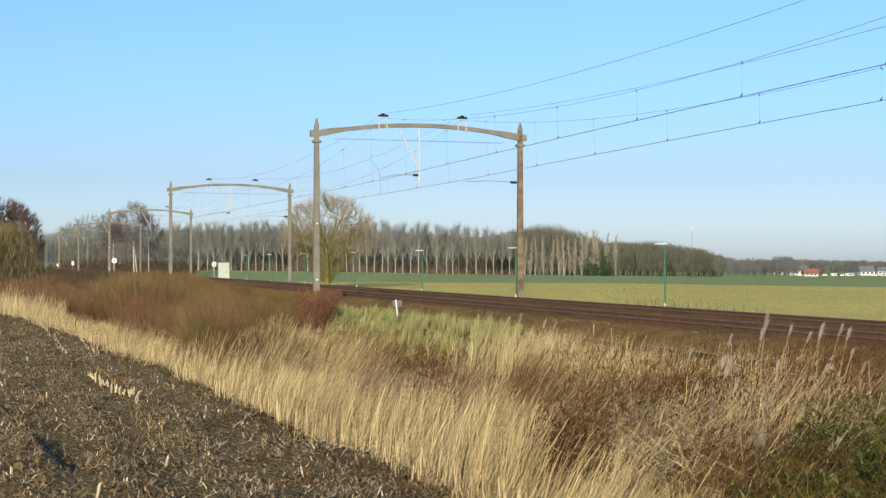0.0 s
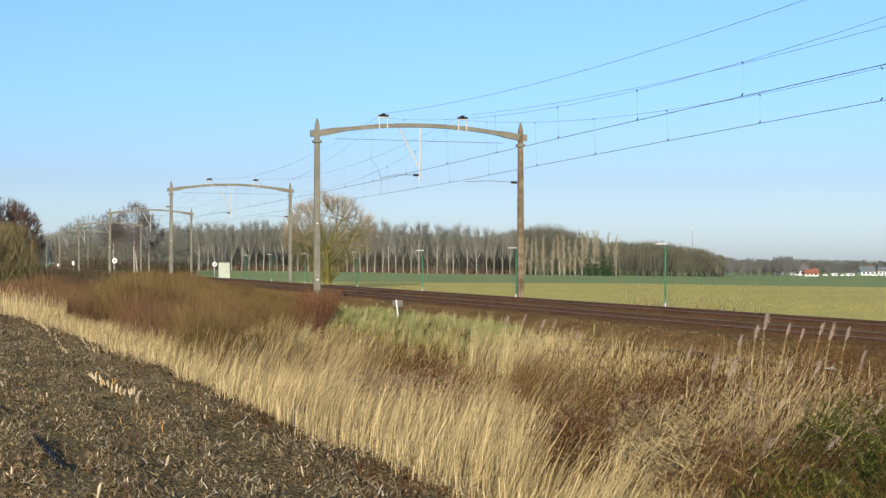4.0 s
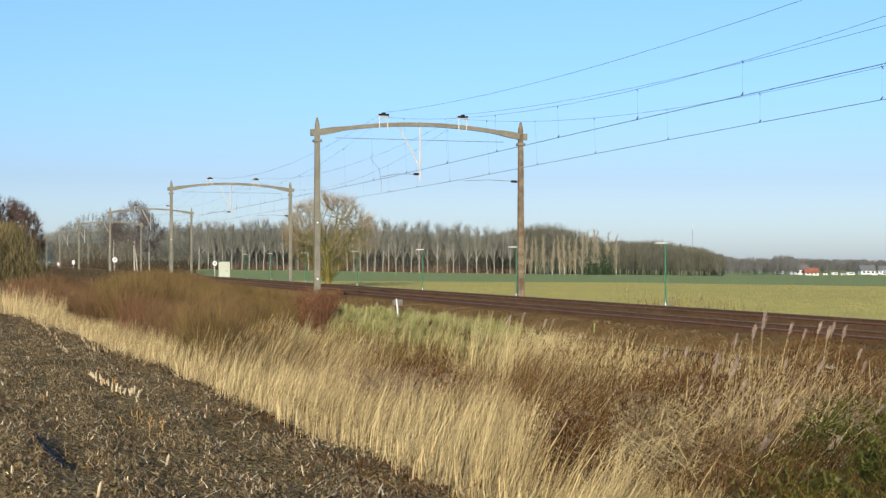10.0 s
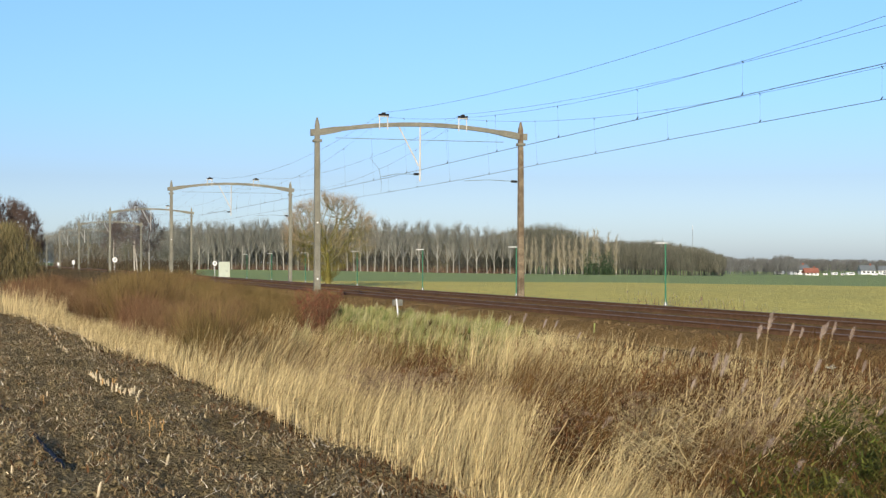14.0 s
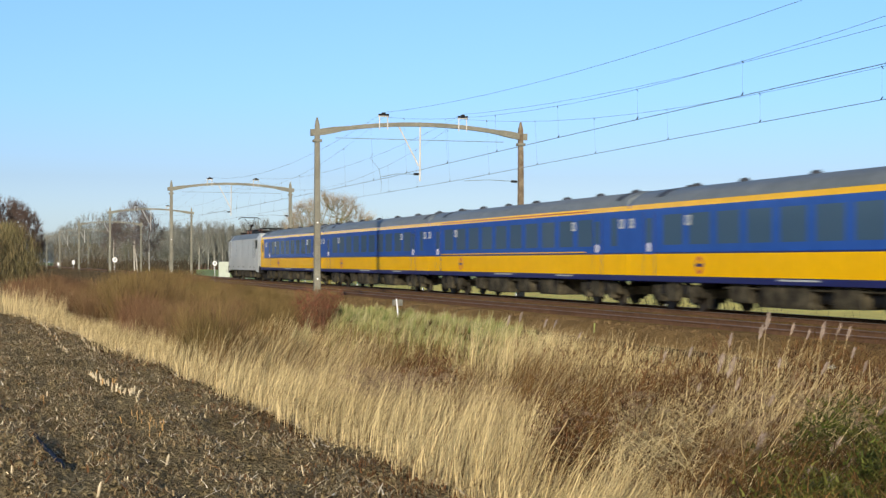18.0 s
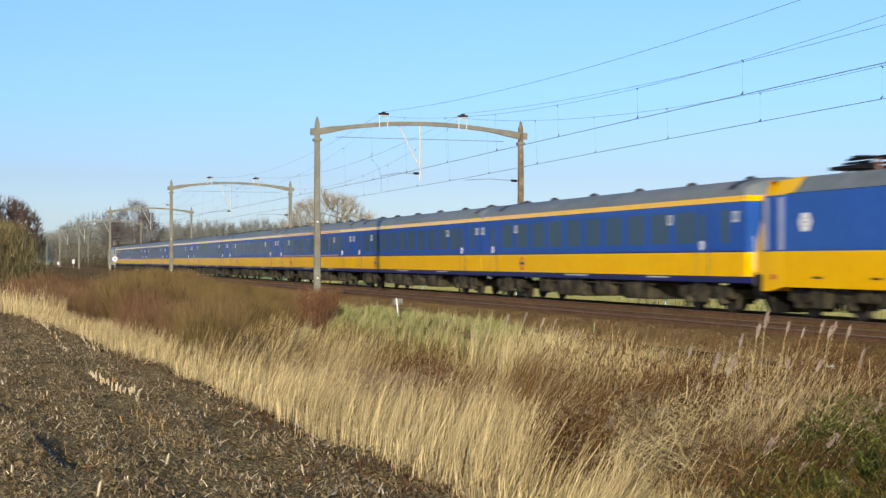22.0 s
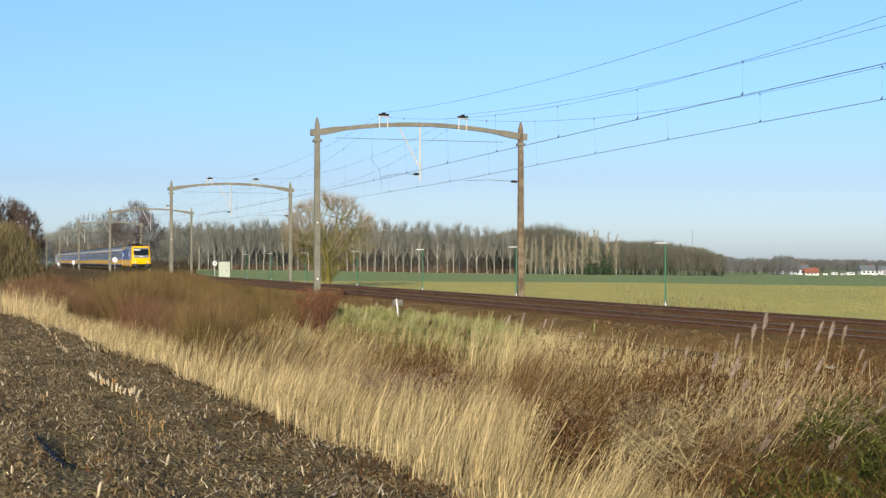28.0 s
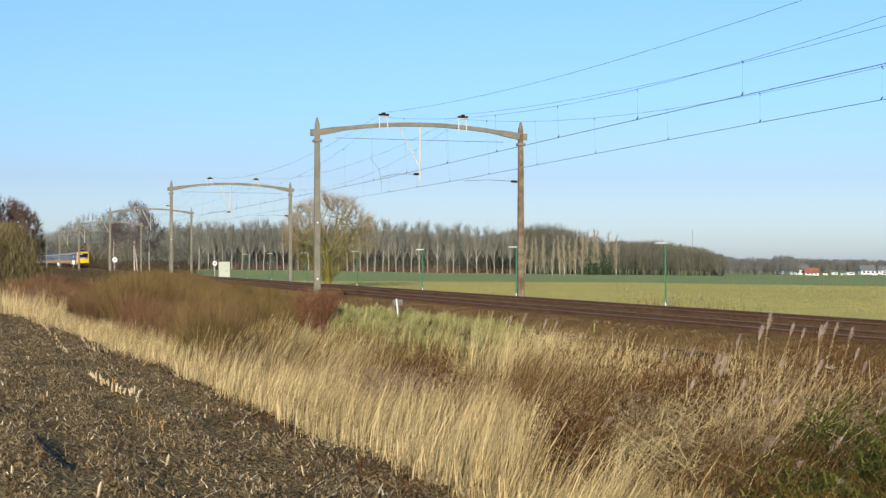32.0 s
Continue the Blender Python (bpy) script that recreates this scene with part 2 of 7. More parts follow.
M["field"] = field_material()


# ---- mesh helpers ----
def mesh_of(name, verts, faces, mats, smooth=False, index=None):
    me = bpy.data.meshes.new(name)
    me.from_pydata([tuple(v) for v in verts], [], faces)
    for k in mats:
        me.materials.append(M[k])
    if index is not None:
        me.polygons.foreach_set("material_index", index)
    if smooth:
        me.polygons.foreach_set("use_smooth", [True] * len(me.polygons))
    me.update()
    return me


def part(name, bm, mat, parent, label="", smooth=False):
    """One bmesh (or ready mesh) as one mesh object under a thing or a part."""
    if isinstance(bm, bpy.types.Mesh):
        me = bm
    else:
        me = bpy.data.meshes.new(name)
        bm.to_mesh(me)
        bm.free()
        me.materials.append(M[mat])
        if smooth:
            me.polygons.foreach_set("use_smooth", [True] * len(me.polygons))
    ob = new(name, me)
    ob.parent = parent
    if label:
        tagged(ob, label)
    return ob


def box(bm, x0, x1, y0, y1, z0, z1, bevel=0.0):
    r = bmesh.ops.create_cube(bm, size=1.0, matrix=Matrix.Translation(((x0 + x1) / 2, (y0 + y1) / 2, (z0 + z1) / 2)) @ Matrix.Diagonal((x1 - x0, y1 - y0, z1 - z0, 1)))
    if bevel:
        es = list({e for v in r["verts"] for e in v.link_edges})
        bmesh.ops.bevel(bm, geom=es, offset=bevel, segments=2, affect="EDGES", profile=0.6)
    return bm


def block(x0, x1, y0, y1, z0, z1, bevel=0.0):
    return box(bmesh.new(), x0, x1, y0, y1, z0, z1, bevel)


def rod(bm, a, b, r0, r1=None, sides=6):
    """A tapered bar from a to b."""
    a, b = Vector(a), Vector(b)
    r1 = r0 if r1 is None else r1
    d = b - a
    q = d.to_track_quat("Z", "Y").to_matrix().to_4x4()
    bmesh.ops.create_cone(bm, cap_ends=True, segments=sides, radius1=r0, radius2=r1, depth=d.length, matrix=Matrix.Translation((a + b) / 2) @ q)
    return bm


def bar(a, b, r0, r1=None, sides=6):
    return rod(bmesh.new(), a, b, r0, r1, sides)


def sweep(section, ys, closed=True):
    """A section in (x, z) drawn out along y."""
    k = len(section)
    verts = [(x, y, z) for y in ys for x, z in section]
    faces = []
    for j in range(len(ys) - 1):
        for i in range(k if closed else k - 1):
            faces.append((j * k + i, j * k + (i + 1) % k, (j + 1) * k + (i + 1) % k, (j + 1) * k + i))
    if closed:
        faces += [tuple(range(k)), tuple(range(len(verts) - 1, len(verts) - k - 1, -1))]
    return verts, faces


def smoothstep(a, b, x):
    t = min(1.0, max(0.0, (x - a) / (b - a)))
    return t * t * (3 - 2 * t)


# ---- ground ----
PROFILE = ((-20.15, -0.06), (-18.6, -0.7), (-17.6, -0.95), (-15.5, -0.95), (-12.5, -0.75), (-9.5, -0.5), (-7.4, -0.42), (-7.0, -0.7), (2.1, -0.7), (2.5, -0.6), (6.0, -1.2), (60, -1.2), (300, -3.96))


def edge_x(y):
    """Where the stubble ends and the ditch bank begins."""
    t = min(75.0, max(0.0, y + 27))
    return -19.5 - 0.0315 * t - 0.0007 * t * t


def ground_z(x, y):
    e = edge_x(y)
    if x <= e:
        z = PROFILE[0][1]
    elif x <= -18.6:
        z = -0.06 - 0.64 * (x - e) / (-18.6 - e)
    elif x >= PROFILE[-1][0]:
        z = PROFILE[-1][1]
    else:
        for (x0, z0), (x1, z1) in zip(PROFILE, PROFILE[1:]):
            if x <= x1:
                z = z0 + (z1 - z0) * (x - x0) / (x1 - x0)
                break
    if -60 < x < -7.5 and -60 < y < 120:
        z += 0.10 * noise.noise((x * 0.7, y * 0.5, 0)) + 0.05 * noise.noise((x * 2.1, y * 2.1, 3))
        if x < e:
            z += 0.022 * noise.noise((x * 9, y * 7, 5)) + 0.03 * noise.noise((x * 2.6, y * 2, 8)) + 0.026 * math.cos((x + 20.9) * 2 * math.pi / 0.75)
    return z


def graded(dense0, dense1, step, far, ratio=1.16):
    v = list(np.arange(dense0, dense1 + 1e-6, step))
    for sign, start in ((-1, dense0), (1, dense1)):
        s, p = step, start
        while abs(p) < far:
            s *= ratio
            p += sign * s
            v.append(p)
    return sorted(v)


def build_ground():
    xs = graded(-26, -6, 0.16, 4200) 
    xs = sorted(xs + [-20.15, -7.0, 2.1, 2.5, 3.3, 6.0, 60.0, 300.0])
    ys = graded(-34, 40, 0.35, 4200)
    verts = [(x, y, ground_z(x, y)) for y in ys for x in xs]
    w = len(xs)
    faces, index = [], []
    for j in range(len(ys) - 1):
        for i in range(w - 1):
            faces.append((j * w + i, j * w + i + 1, (j + 1) * w + i + 1, (j + 1) * w + i))
            x, y = (xs[i] + xs[i + 1]) / 2, (ys[j] + ys[j + 1]) / 2
            lim = edge_x(y) + 0.15 * noise.noise((x, y * 1.3, 9))
            index.append(0 if x < lim else 1 if x < 3.3 else 2)
    g = new("ground", mesh_of("ground", verts, faces, ("soil", "bank", "field"), True, index))
    tagged(g, "flat farmland with stubble soil, grassy banks and crop", "ground", kind="structure")


build_ground()

# ---- railway track ----
Y0, Y1 = -140.0, 900.0


def build_track():
    top, toe = -0.16, -0.62
    section = [(-7.3, toe), (-6.0, top), (-5.4, top + 0.02), (-2.6, top + 0.02), (-2.0, top - 0.05), (-1.4, top + 0.02), (1.4, top + 0.02), (1.62, top), (2.3, toe), (2.3, toe - 0.3), (-7.3, toe - 0.3)]
    v, f = sweep(section, list(np.arange(Y0, 120, 1.2)) + list(np.arange(120, Y1, 12.0)))
    v = [(x, y, z + (0.03 * noise.noise((x * 2.3, y * 1.1, 1)) if z > toe - 0.1 else 0)) for x, y, z in v]
    bed = new("ballast_bed", mesh_of("ballast_bed", v, f, ("ballast",)))
    tagged(bed, "rust-brown crushed stone ballast bed under two tracks", "ballast", kind="structure")
    for cx, side in ((-4.0, "near"), (0.0, "far")):
        track = tagged(new("railway_track"), "railway track with worn rails on concrete sleepers", "railway track", group="tracks of the line", kind="structure")
        track.location = (cx, 0, 0)
        for gx in (-0.7535, 0.7535):
            foot = [(-0.075, -0.172), (0.075, -0.172), (0.075, -0.16), (0.012, -0.14), (0.010, -0.045), (0.035, -0.035), (0.036, -0.008), (-0.036, -0.008), (-0.035, -0.035), (-0.010, -0.045), (-0.012, -0.14), (-0.075, -0.16)]
            v, f = sweep([(x + gx, z) for x, z in foot], [Y0, 60, 300, Y1])
            r = part("rail", mesh_of("rail", v, f, ("rail",)), "", track, "rust-brown steel rail")
            v, f = sweep([(gx - 0.034, -0.008), (gx + 0.034, -0.008), (gx + 0.027, 0.0), (gx - 0.027, 0.0)], [Y0, 60, 300, Y1])
            part("rail_head", mesh_of("rail_head", v, f, ("railhead",)), "", r, "polished running surface")
        me = sleeper_mesh()
        for k in range(150):
            s = part("sleeper", me, "", track)
            s.location = (0, -20 + k * 0.6, -0.172)
        v, f = [], []
        base = [tuple(p.co) for p in me.vertices]
        polys = [tuple(p.vertices) for p in me.polygons]
        for y in list(np.arange(-20.6, -110, -0.6)) + list(np.arange(70, 420, 0.6)):
            k = len(v)
            v += [(a, b + y, c - 0.172) for a, b, c in base]
            f += [tuple(i + k for i in p) for p in polys]
        tagged(part("sleepers_beyond", mesh_of("sleepers_beyond", v, f, ("sleeper",)), "", track), kind="stuff")


def sleeper_mesh():
    prof = [(-1.25, 0.0), (-0.45, 0.0), (-0.3, -0.05), (0.3, -0.05), (0.45, 0.0), (1.25, 0.0)]
    v, f = [], []
    for x, z in prof:
        v += [(x, -0.13, z - 0.1), (x, -0.105, z), (x, 0.105, z), (x, 0.13, z - 0.1)]
    for i in range(len(prof) - 1):
        for j in range(3):
            f.append((i * 4 + j, i * 4 + j + 1, i * 4 + j + 5, i * 4 + j + 4))
    f += [(0, 3, 2, 1), (20, 21, 22, 23)]
    return mesh_of("sleeper", v, f, ("sleeper",))


build_track()


def build_stones():
    """Loose stones on the near shoulder, too many to count."""
    v, f = [], []
    rng = random.Random(5)
    for k in range(7000):
        y = -22 + 110 * rng.random() ** 1.3
        x = rng.uniform(-7.35, -5.2) if rng.random() < 0.75 else rng.uniform(-5.2, 1.6)
        z = -0.15 if x > -6.0 else -0.16 - 0.46 * (-6.0 - x) / 1.3
        s = rng.uniform(0.012, 0.034)
        o = len(v)
        for dx, dy, dz in ((-1, -.6, 0), (.8, -.9, 0), (.9, .8, 0), (-.7, .9, 0), (.1, 0, 1.1)):
            v.append((x + dx * s * rng.uniform(.6, 1.3), y + dy * s * rng.uniform(.6, 1.3), z + dz * s - 0.005))
        f += [(o, o + 1, o + 4), (o + 1, o + 2, o + 4), (o + 2, o + 3, o + 4), (o + 3, o, o + 4)]
    tagged(new("ballast_stones", mesh_of("ballast_stones", v, f, ("stone",))), "loose rust-brown ballast stones on the track shoulder", "stones", kind="stuff")


build_stones()

# ---- overhead line portals ----
PORTALS = (-31.5, 39.5, 103.5, 174.5, 245.0, 318.0, 392.0)
MAST_L, MAST_R = -7.25, 3.05


def tapered_mast(h0, h1, w0, w1):
    bm = bmesh.new()
    levels = [(h0, w0), (h0 + 0.3, w0), (h1 - 0.9, w1), (h1 - 0.35, w1 * 0.92), (h1, w1 * 0.25)]
    rings = []
    for z, w in levels:
        c = w * 0.22
        pts = [(-w + c, -w), (w - c, -w), (w, -w + c), (w, w - c), (w - c, w), (-w + c, w), (-w, w - c), (-w, -w + c)]
        rings.append([bm.verts.new((x, y, z)) for x, y in pts])
    for a, b in zip(rings, rings[1:]):
        for i in range(8):
            bm.faces.new((a[i], a[(i + 1) % 8], b[(i + 1) % 8], b[i]))
    bm.faces.new(rings[-1])
    return bm


def arch_z(x):
    """The crossbeam's middle line over the tracks."""
    u = (x - (MAST_L + MAST_R) / 2) / ((MAST_R - MAST_L) / 2)
    return 7.78 + 0.50 * (1 - u * u)


def portal(y, brown=False):
    p = tagged(new("catenary_portal"), "weathered concrete railway portal with arched crossbeam over tracks", "portal", group="portals along the line", kind="")
    p.location = (0, y, 0)
    for x, mat, lab in ((MAST_L, "concrete", "grey-brown tapered concrete mast"), (MAST_R, "wood" if brown else "concrete", "brown weathered mast with bleached streaks" if brown else "grey-brown tapered concrete mast")):
        m = part("mast", tapered_mast(-1.0, 8.52, 0.165, 0.115), mat, p, lab)
        m.location.x = x
        c = part("mast_collar", block(-0.2, 0.2, -0.2, 0.2, 7.33, 7.46, 0.03), "concrete", m)
        if x == MAST_L:
            part("earth_stud", bar((-0.01, -0.19, 0.75), (-0.01, -0.13, 0.75), 0.045, 0.045, 8), "white", m, "small white marker disc")
            part("earth_stud", bar((-0.01, -0.18, 3.45), (-0.01, -0.12, 3.45), 0.045, 0.045, 8), "white", m, "small white marker disc")
    # arched beam: deep ends cantilevered past the masts
    n = 28
    xs = [MAST_L - 0.32 + (MAST_R - MAST_L + 0.64) * i / n for i in range(n + 1)]
    v, f = [], []
    for x in xs:
        z = arch_z(min(MAST_R, max(MAST_L, x)))
        e = min(x - MAST_L, MAST_R - x)
        up = 0.098 + 0.06 * (1 - smoothstep(0.6, 1.5, e))
        for dy, dz in ((-0.11, -up), (0.11, -up), (0.11, up), (-0.11, up)):
            v.append((x, dy, z + dz))
    for i in range(n):
        for j in range(4):
            f.append((i * 4 + j, i * 4 + (j + 1) % 4, i * 4 + (j + 1) % 4 + 4, i * 4 + j + 4))
    f += [(3, 2, 1, 0), tuple(4 * n + j for j in range(4))]
    part("crossbeam", mesh_of("crossbeam", v, f, ("concrete",)), "", p, "slender arched concrete beam")
    part("tie_rod", bar((MAST_L + 0.9, 0, 7.55), (MAST_R - 0.9, 0, 7.5), 0.014), "wire", p)
    for x in (-4.0, 0.0):
        z = arch_z(x) + 0.1
        br = part("wire_bracket", bar((x - 0.2, -0.16, z - 0.32), (x - 0.2, -0.16, z + 0.32), 0.028), "cream", p, "cream steel stirrup")
        bm = rod(bmesh.new(), (x + 0.2, -0.16, z - 0.32), (x + 0.2, -0.16, z + 0.32), 0.028)
        rod(bm, (x - 0.28, -0.16, z + 0.32), (x + 0.28, -0.16, z + 0.32), 0.03)
        part("stirrup", bm, "cream", br)
        part("insulator", bar((x - 0.25, -0.16, z + 0.39), (x + 0.25, -0.16, z + 0.39), 0.055, 0.055, 8), "dark", br, "dark ribbed insulator")
        part("saddle", bar((x - 0.09, -0.16, z + 0.46), (x + 0.09, -0.16, z + 0.48), 0.045, 0.03, 8), "dark", br)
    # V-shaped hanger between the tracks
    h = part("drop_arm", bar((-2.12, 0.0, 8.2), (-2.14, 0, 5.5), 0.042, 0.045), "cream", p, "cream steel drop arm")
    part("brace", bar((-3.22, 0.0, 8.2), (-2.2, 0, 6.25), 0.038), "cream", h)
    # registration arms
    a = part("registration_arm", bar((-2.2, 0, 5.85), (-3.3, -0.1, 5.85), 0.015), "wire", p)
    part("arm_insulator", bar((-2.2, 0, 5.85), (-2.45, 0, 5.85), 0.06, 0.06, 8), "dark", a)
    part("steady_arm", bar((-3.3, -0.1, 5.85), (-4.15, -0.1, 5.68), 0.013), "wire", a)
    a = part("registration_arm", bar((MAST_R - 0.1, 0, 5.55), (1.4, -0.1, 5.62), 0.015), "wire", p)
    part("arm_insulator", bar((MAST_R - 0.2, 0, 5.55), (MAST_R - 0.5, 0, 5.56), 0.06, 0.06, 8), "dark", a)
    part("steady_arm", bar((1.4, -0.1, 5.62), (0.1, -0.1, 5.55), 0.013), "wire", a)
    part("foundation", block(MAST_R - 0.42, MAST_R + 0.42, -0.42, 0.42, -1.1, -0.32, 0.04), "concrete", p, "pale concrete footing")
    part("foundation", block(MAST_L - 0.42, MAST_L + 0.42, -0.42, 0.42, -1.1, -0.42, 0.04), "concrete", p, "pale concrete footing")
    return p


first = portal(PORTALS[0])
portal(PORTALS[1], True)
for y in PORTALS[2:]:
    copy_thing(first, pose(0, y, 0))


def span_wire(name, pts, r):
    """A thin wire through points."""
    v, f = [], []
    for i, p in enumerate(pts):
        d = (Vector(pts[min(i + 1, len(pts) - 1)]) - Vector(pts[max(i - 1, 0)])).normalized()
        a = d.cross(Vector((0, 0, 1))).normalized()
        b = a.cross(d)
        for k in range(4):
            t = k * math.pi / 2
            v.append(tuple(Vector(p) + (a * math.cos(t) + b * math.sin(t)) * r))
    for i in range(len(pts) - 1):
        for k in range(4):
            f.append((i * 4 + k, i * 4 + (k + 1) % 4, i * 4 + (k + 1) % 4 + 4, i * 4 + k + 4))
    return mesh_of(name, v, f, ("wire",), True)


def sag(y0, y1, z0, z1, drop, x0, x1, n=14):
    return [(x0 + (x1 - x0) * u, y0 + (y1 - y0) * u, z0 + (z1 - z0) * u - drop * 4 * u * (1 - u)) for u in (i / n for i in range(n + 1))]


def build_wires():
    for cx in (-4.0, 0.0):
        line = tagged(new("overhead_line"), "overhead contact line with carrying wire and droppers", "overhead line", group="overhead lines over the tracks")
        line.location = (cx, 0, 0)
        zig = 0.2
        carry, contact, drops = [], [], []
        for k, (a, b) in enumerate(zip(PORTALS, PORTALS[1:])):
            x0, x1 = (zig if k % 2 else -zig), (-zig if k % 2 else zig)
            za = arch_z(cx) + 0.40
            zc0, zc1 = (5.84, 5.66) if k == 0 else (5.66, 5.64)
            hump = 0.07 if k == 0 else -0.02
            c = sag(a, b, za, za, 1.93, 0, 0, 16)
            t = sag(a, b, zc0, zc1, -hump, x0, x1, 8)
            carry += c[:-1]
            contact += t[:-1]
            for i in range(1, 11):
                u = (i - 0.56) / 10
                y = a + (b - a) * u
                drops.append(((x0 + (x1 - x0) * u) * 0.3, y, za - 1.93 * 4 * u * (1 - u), x0 + (x1 - x0) * u, zc0 + (zc1 - zc0) * u + hump * 4 * u * (1 - u)))
        part("carrying_wire", span_wire("carrying_wire", carry, 0.0055), "", line)
        part("contact_wire", span_wire("contact_wire", contact, 0.005), "", line)
        part("contact_wire", span_wire("contact_wire", [(x + 0.05, y, z) for x, y, z in contact], 0.005), "", line)
        for x, y, z, xc, zc in drops:
            d = part("dropper", bar((x, y, z), (xc, y, zc), 0.0025, 0.0025, 4), "wire", line)
            part("clamp", bar((xc, y - 0.05, zc + 0.07), (xc, y + 0.05, zc), 0.014, 0.019, 5), "dark", d)
            part("clamp", bar((x, y - 0.05, z - 0.05), (x, y + 0.05, z + 0.02), 0.013, 0.013, 5), "dark", d)
    # bare feeders above both tracks
    for cx in (-4.0, 0.0):
        f = tagged(new("feeder_line"), "bare feeder wire strung above the track", "feeder wire", group="feeder wires")
        pts = []
        for a, b in zip(PORTALS, PORTALS[1:]):
            pts += sag(a, b, 8.82, 8.82, 1.08, cx, cx, 16)[:-1]
        part("feeder_wire", span_wire("feeder_wire", pts, 0.0065), "", f)


build_wires()
j = tagged(new("jumper_wire"), "curved jumper wire between carrying and contact wire", "jumper wire")
part("wire", span_wire("wire", [(0.05, 56.91, 5.68), (0.05, 56.77, 6.31), (0.05, 57.35, 7.08), (0.05, 58.38, 7.48), (0.05, 59.43, 7.78), (0.05, 59.58, 8.00), (0.05, 58.98, 8.16)], 0.011), "", j)

# ---- the train ----
HALF = 1.41


def side_panel(z0, z1, y0, y1, x=HALF, thick=0.05, mats="blue", top_in=0.0):
    """One long band of the coach's skin, both sides and ends."""
    bm = bmesh.new()
    for s in (-1, 1):
        pts = [(s * x, y0, z0), (s * x, y1, z0), (s * (x - top_in), y1, z1), (s * (x - top_in), y0, z1)]
        inner = [(px - s * thick, py, pz) for px, py, pz in pts]
        a = [bm.verts.new(p) for p in pts]
        b = [bm.verts.new(p) for p in inner]
        bm.faces.new(a if s > 0 else a[::-1])
        bm.faces.new(b[::-1] if s > 0 else b)
        for i in range(4):
            j = (i + 1) % 4
            bm.faces.new((a[j], a[i], b[i], b[j]) if s > 0 else (a[i], a[j], b[j], b[i]))
    return bm


def shell(sections, mat_name, closed=False):
    """A lofted skin: for each y a list of (x, z)."""
    bm = bmesh.new()
    rings = [[bm.verts.new((x, y, z)) for x, z in pts] for y, pts in sections]
    k = len(rings[0])
    for a, b in zip(rings, rings[1:]):
        for i in range(k - 1):
            bm.faces.new((a[i], a[i + 1], b[i + 1], b[i]))
    bm.faces.new(rings[0])
    bm.faces.new(rings[-1][::-1])
    bmesh.ops.recalc_face_normals(bm, faces=bm.faces)
    return bm


def wheelset(parent, y, r=0.46):
    for s in (-1, 1):
        w = part("wheel", bar((s * 0.68, y, r), (s * 0.81, y, r), r, r, 20), "wheel", parent)
        part("axle_box", block(s * 1.08 - 0.14, s * 1.08 + 0.14, y - 0.2, y + 0.2, r - 0.18, r + 0.2, 0.03), "under", w)


def bogie(parent, y, base, lab):
    b = part("bogie", block(-1.12, 1.12, y - base / 2 - 0.5, y + base / 2 + 0.5, 0.42, 0.72, 0.04), "under", parent, lab)
    for s in (-1, 1):
        part("side_frame", block(s * 1.12 - 0.07, s * 1.12 + 0.07, y - base / 2 - 0.6, y + base / 2 + 0.6, 0.46, 0.84, 0.05), "under", b)
        part("bolster", block(s * 1.2 - 0.1, s * 1.2 + 0.1, y - 0.42, y + 0.42, 0.30, 0.98, 0.05), "under", b)
        for yy in (y - base / 2 + 0.62, y + base / 2 - 0.62):
            part("brake_shoe", block(s * 0.8 - 0.06, s * 0.8 + 0.06, yy - 0.1, yy + 0.1, 0.2, 0.6, 0.03), "under", b)
        for yy in (y - base / 2 - 0.62, y + base / 2 + 0.62):
            part("rail_guard", block(s * 0.86 - 0.05, s * 0.86 + 0.05, yy - 0.06, yy + 0.06, 0.12, 0.6, 0.02), "under", b)
        for yy in (y - base / 2 + 0.35, y + base / 2 - 0.35):
            part("spring", bar((s * 1.16, yy, 0.55), (s * 1.16, yy, 0.95), 0.13, 0.13, 10), "black", b)
        part("damper", bar((s * 1.22, y - 0.5, 0.72), (s * 1.22, y + 0.5, 0.72), 0.045), "under", b)
    for yy in (y - base / 2, y + base / 2):
        wheelset(b, yy)
    return b


def disc(y, z, r, s, x=HALF):
    return bar((s * (x - 0.01), y, z), (s * (x + 0.008), y, z), r, r, 16)


def emblem(parent, y, z, s, mat="redbar", size=0.3):
    """A flat operator's mark: a ring and a bar as plain shapes."""
    bm = bmesh.new()
    n = 24
    for k in range(n):
        q = []
        for t in (2 * math.pi * k / n, 2 * math.pi * (k + 1) / n):
            for rr in (size * 0.62, size * 0.92):
                q.append((y + rr * 1.1 * math.cos(t), z + rr * math.sin(t)))
        v = [bm.verts.new((s * (HALF + 0.007), *q[i])) for i in (0, 1, 3, 2)]
        bm.faces.new(v if s < 0 else v[::-1])
        w = [bm.verts.new((s * (HALF - 0.004), *q[i])) for i in (0, 1, 3, 2)]
        for i in range(4):
            bm.faces.new((v[i], v[(i + 1) % 4], w[(i + 1) % 4], w[i]))
    bmesh.ops.remove_doubles(bm, verts=bm.verts, dist=0.001)
    bmesh.ops.recalc_face_normals(bm, faces=bm.faces)
    e = part("emblem", bm, mat, parent, "small round operator's mark")
    part("emblem_bar", block(min(s * HALF, s * (HALF + 0.009)), max(s * HALF, s * (HALF + 0.009)), y - size, y + size, z - size * 0.16, z + size * 0.16), "navy", e)


def roof_section(z0=3.5, z1=4.05, half=1.352, n=12):
    return [(half * math.cos(t), z0 + (z1 - z0) * math.sin(t) ** 0.8) for t in (math.pi * i / n for i in range(n + 1))]


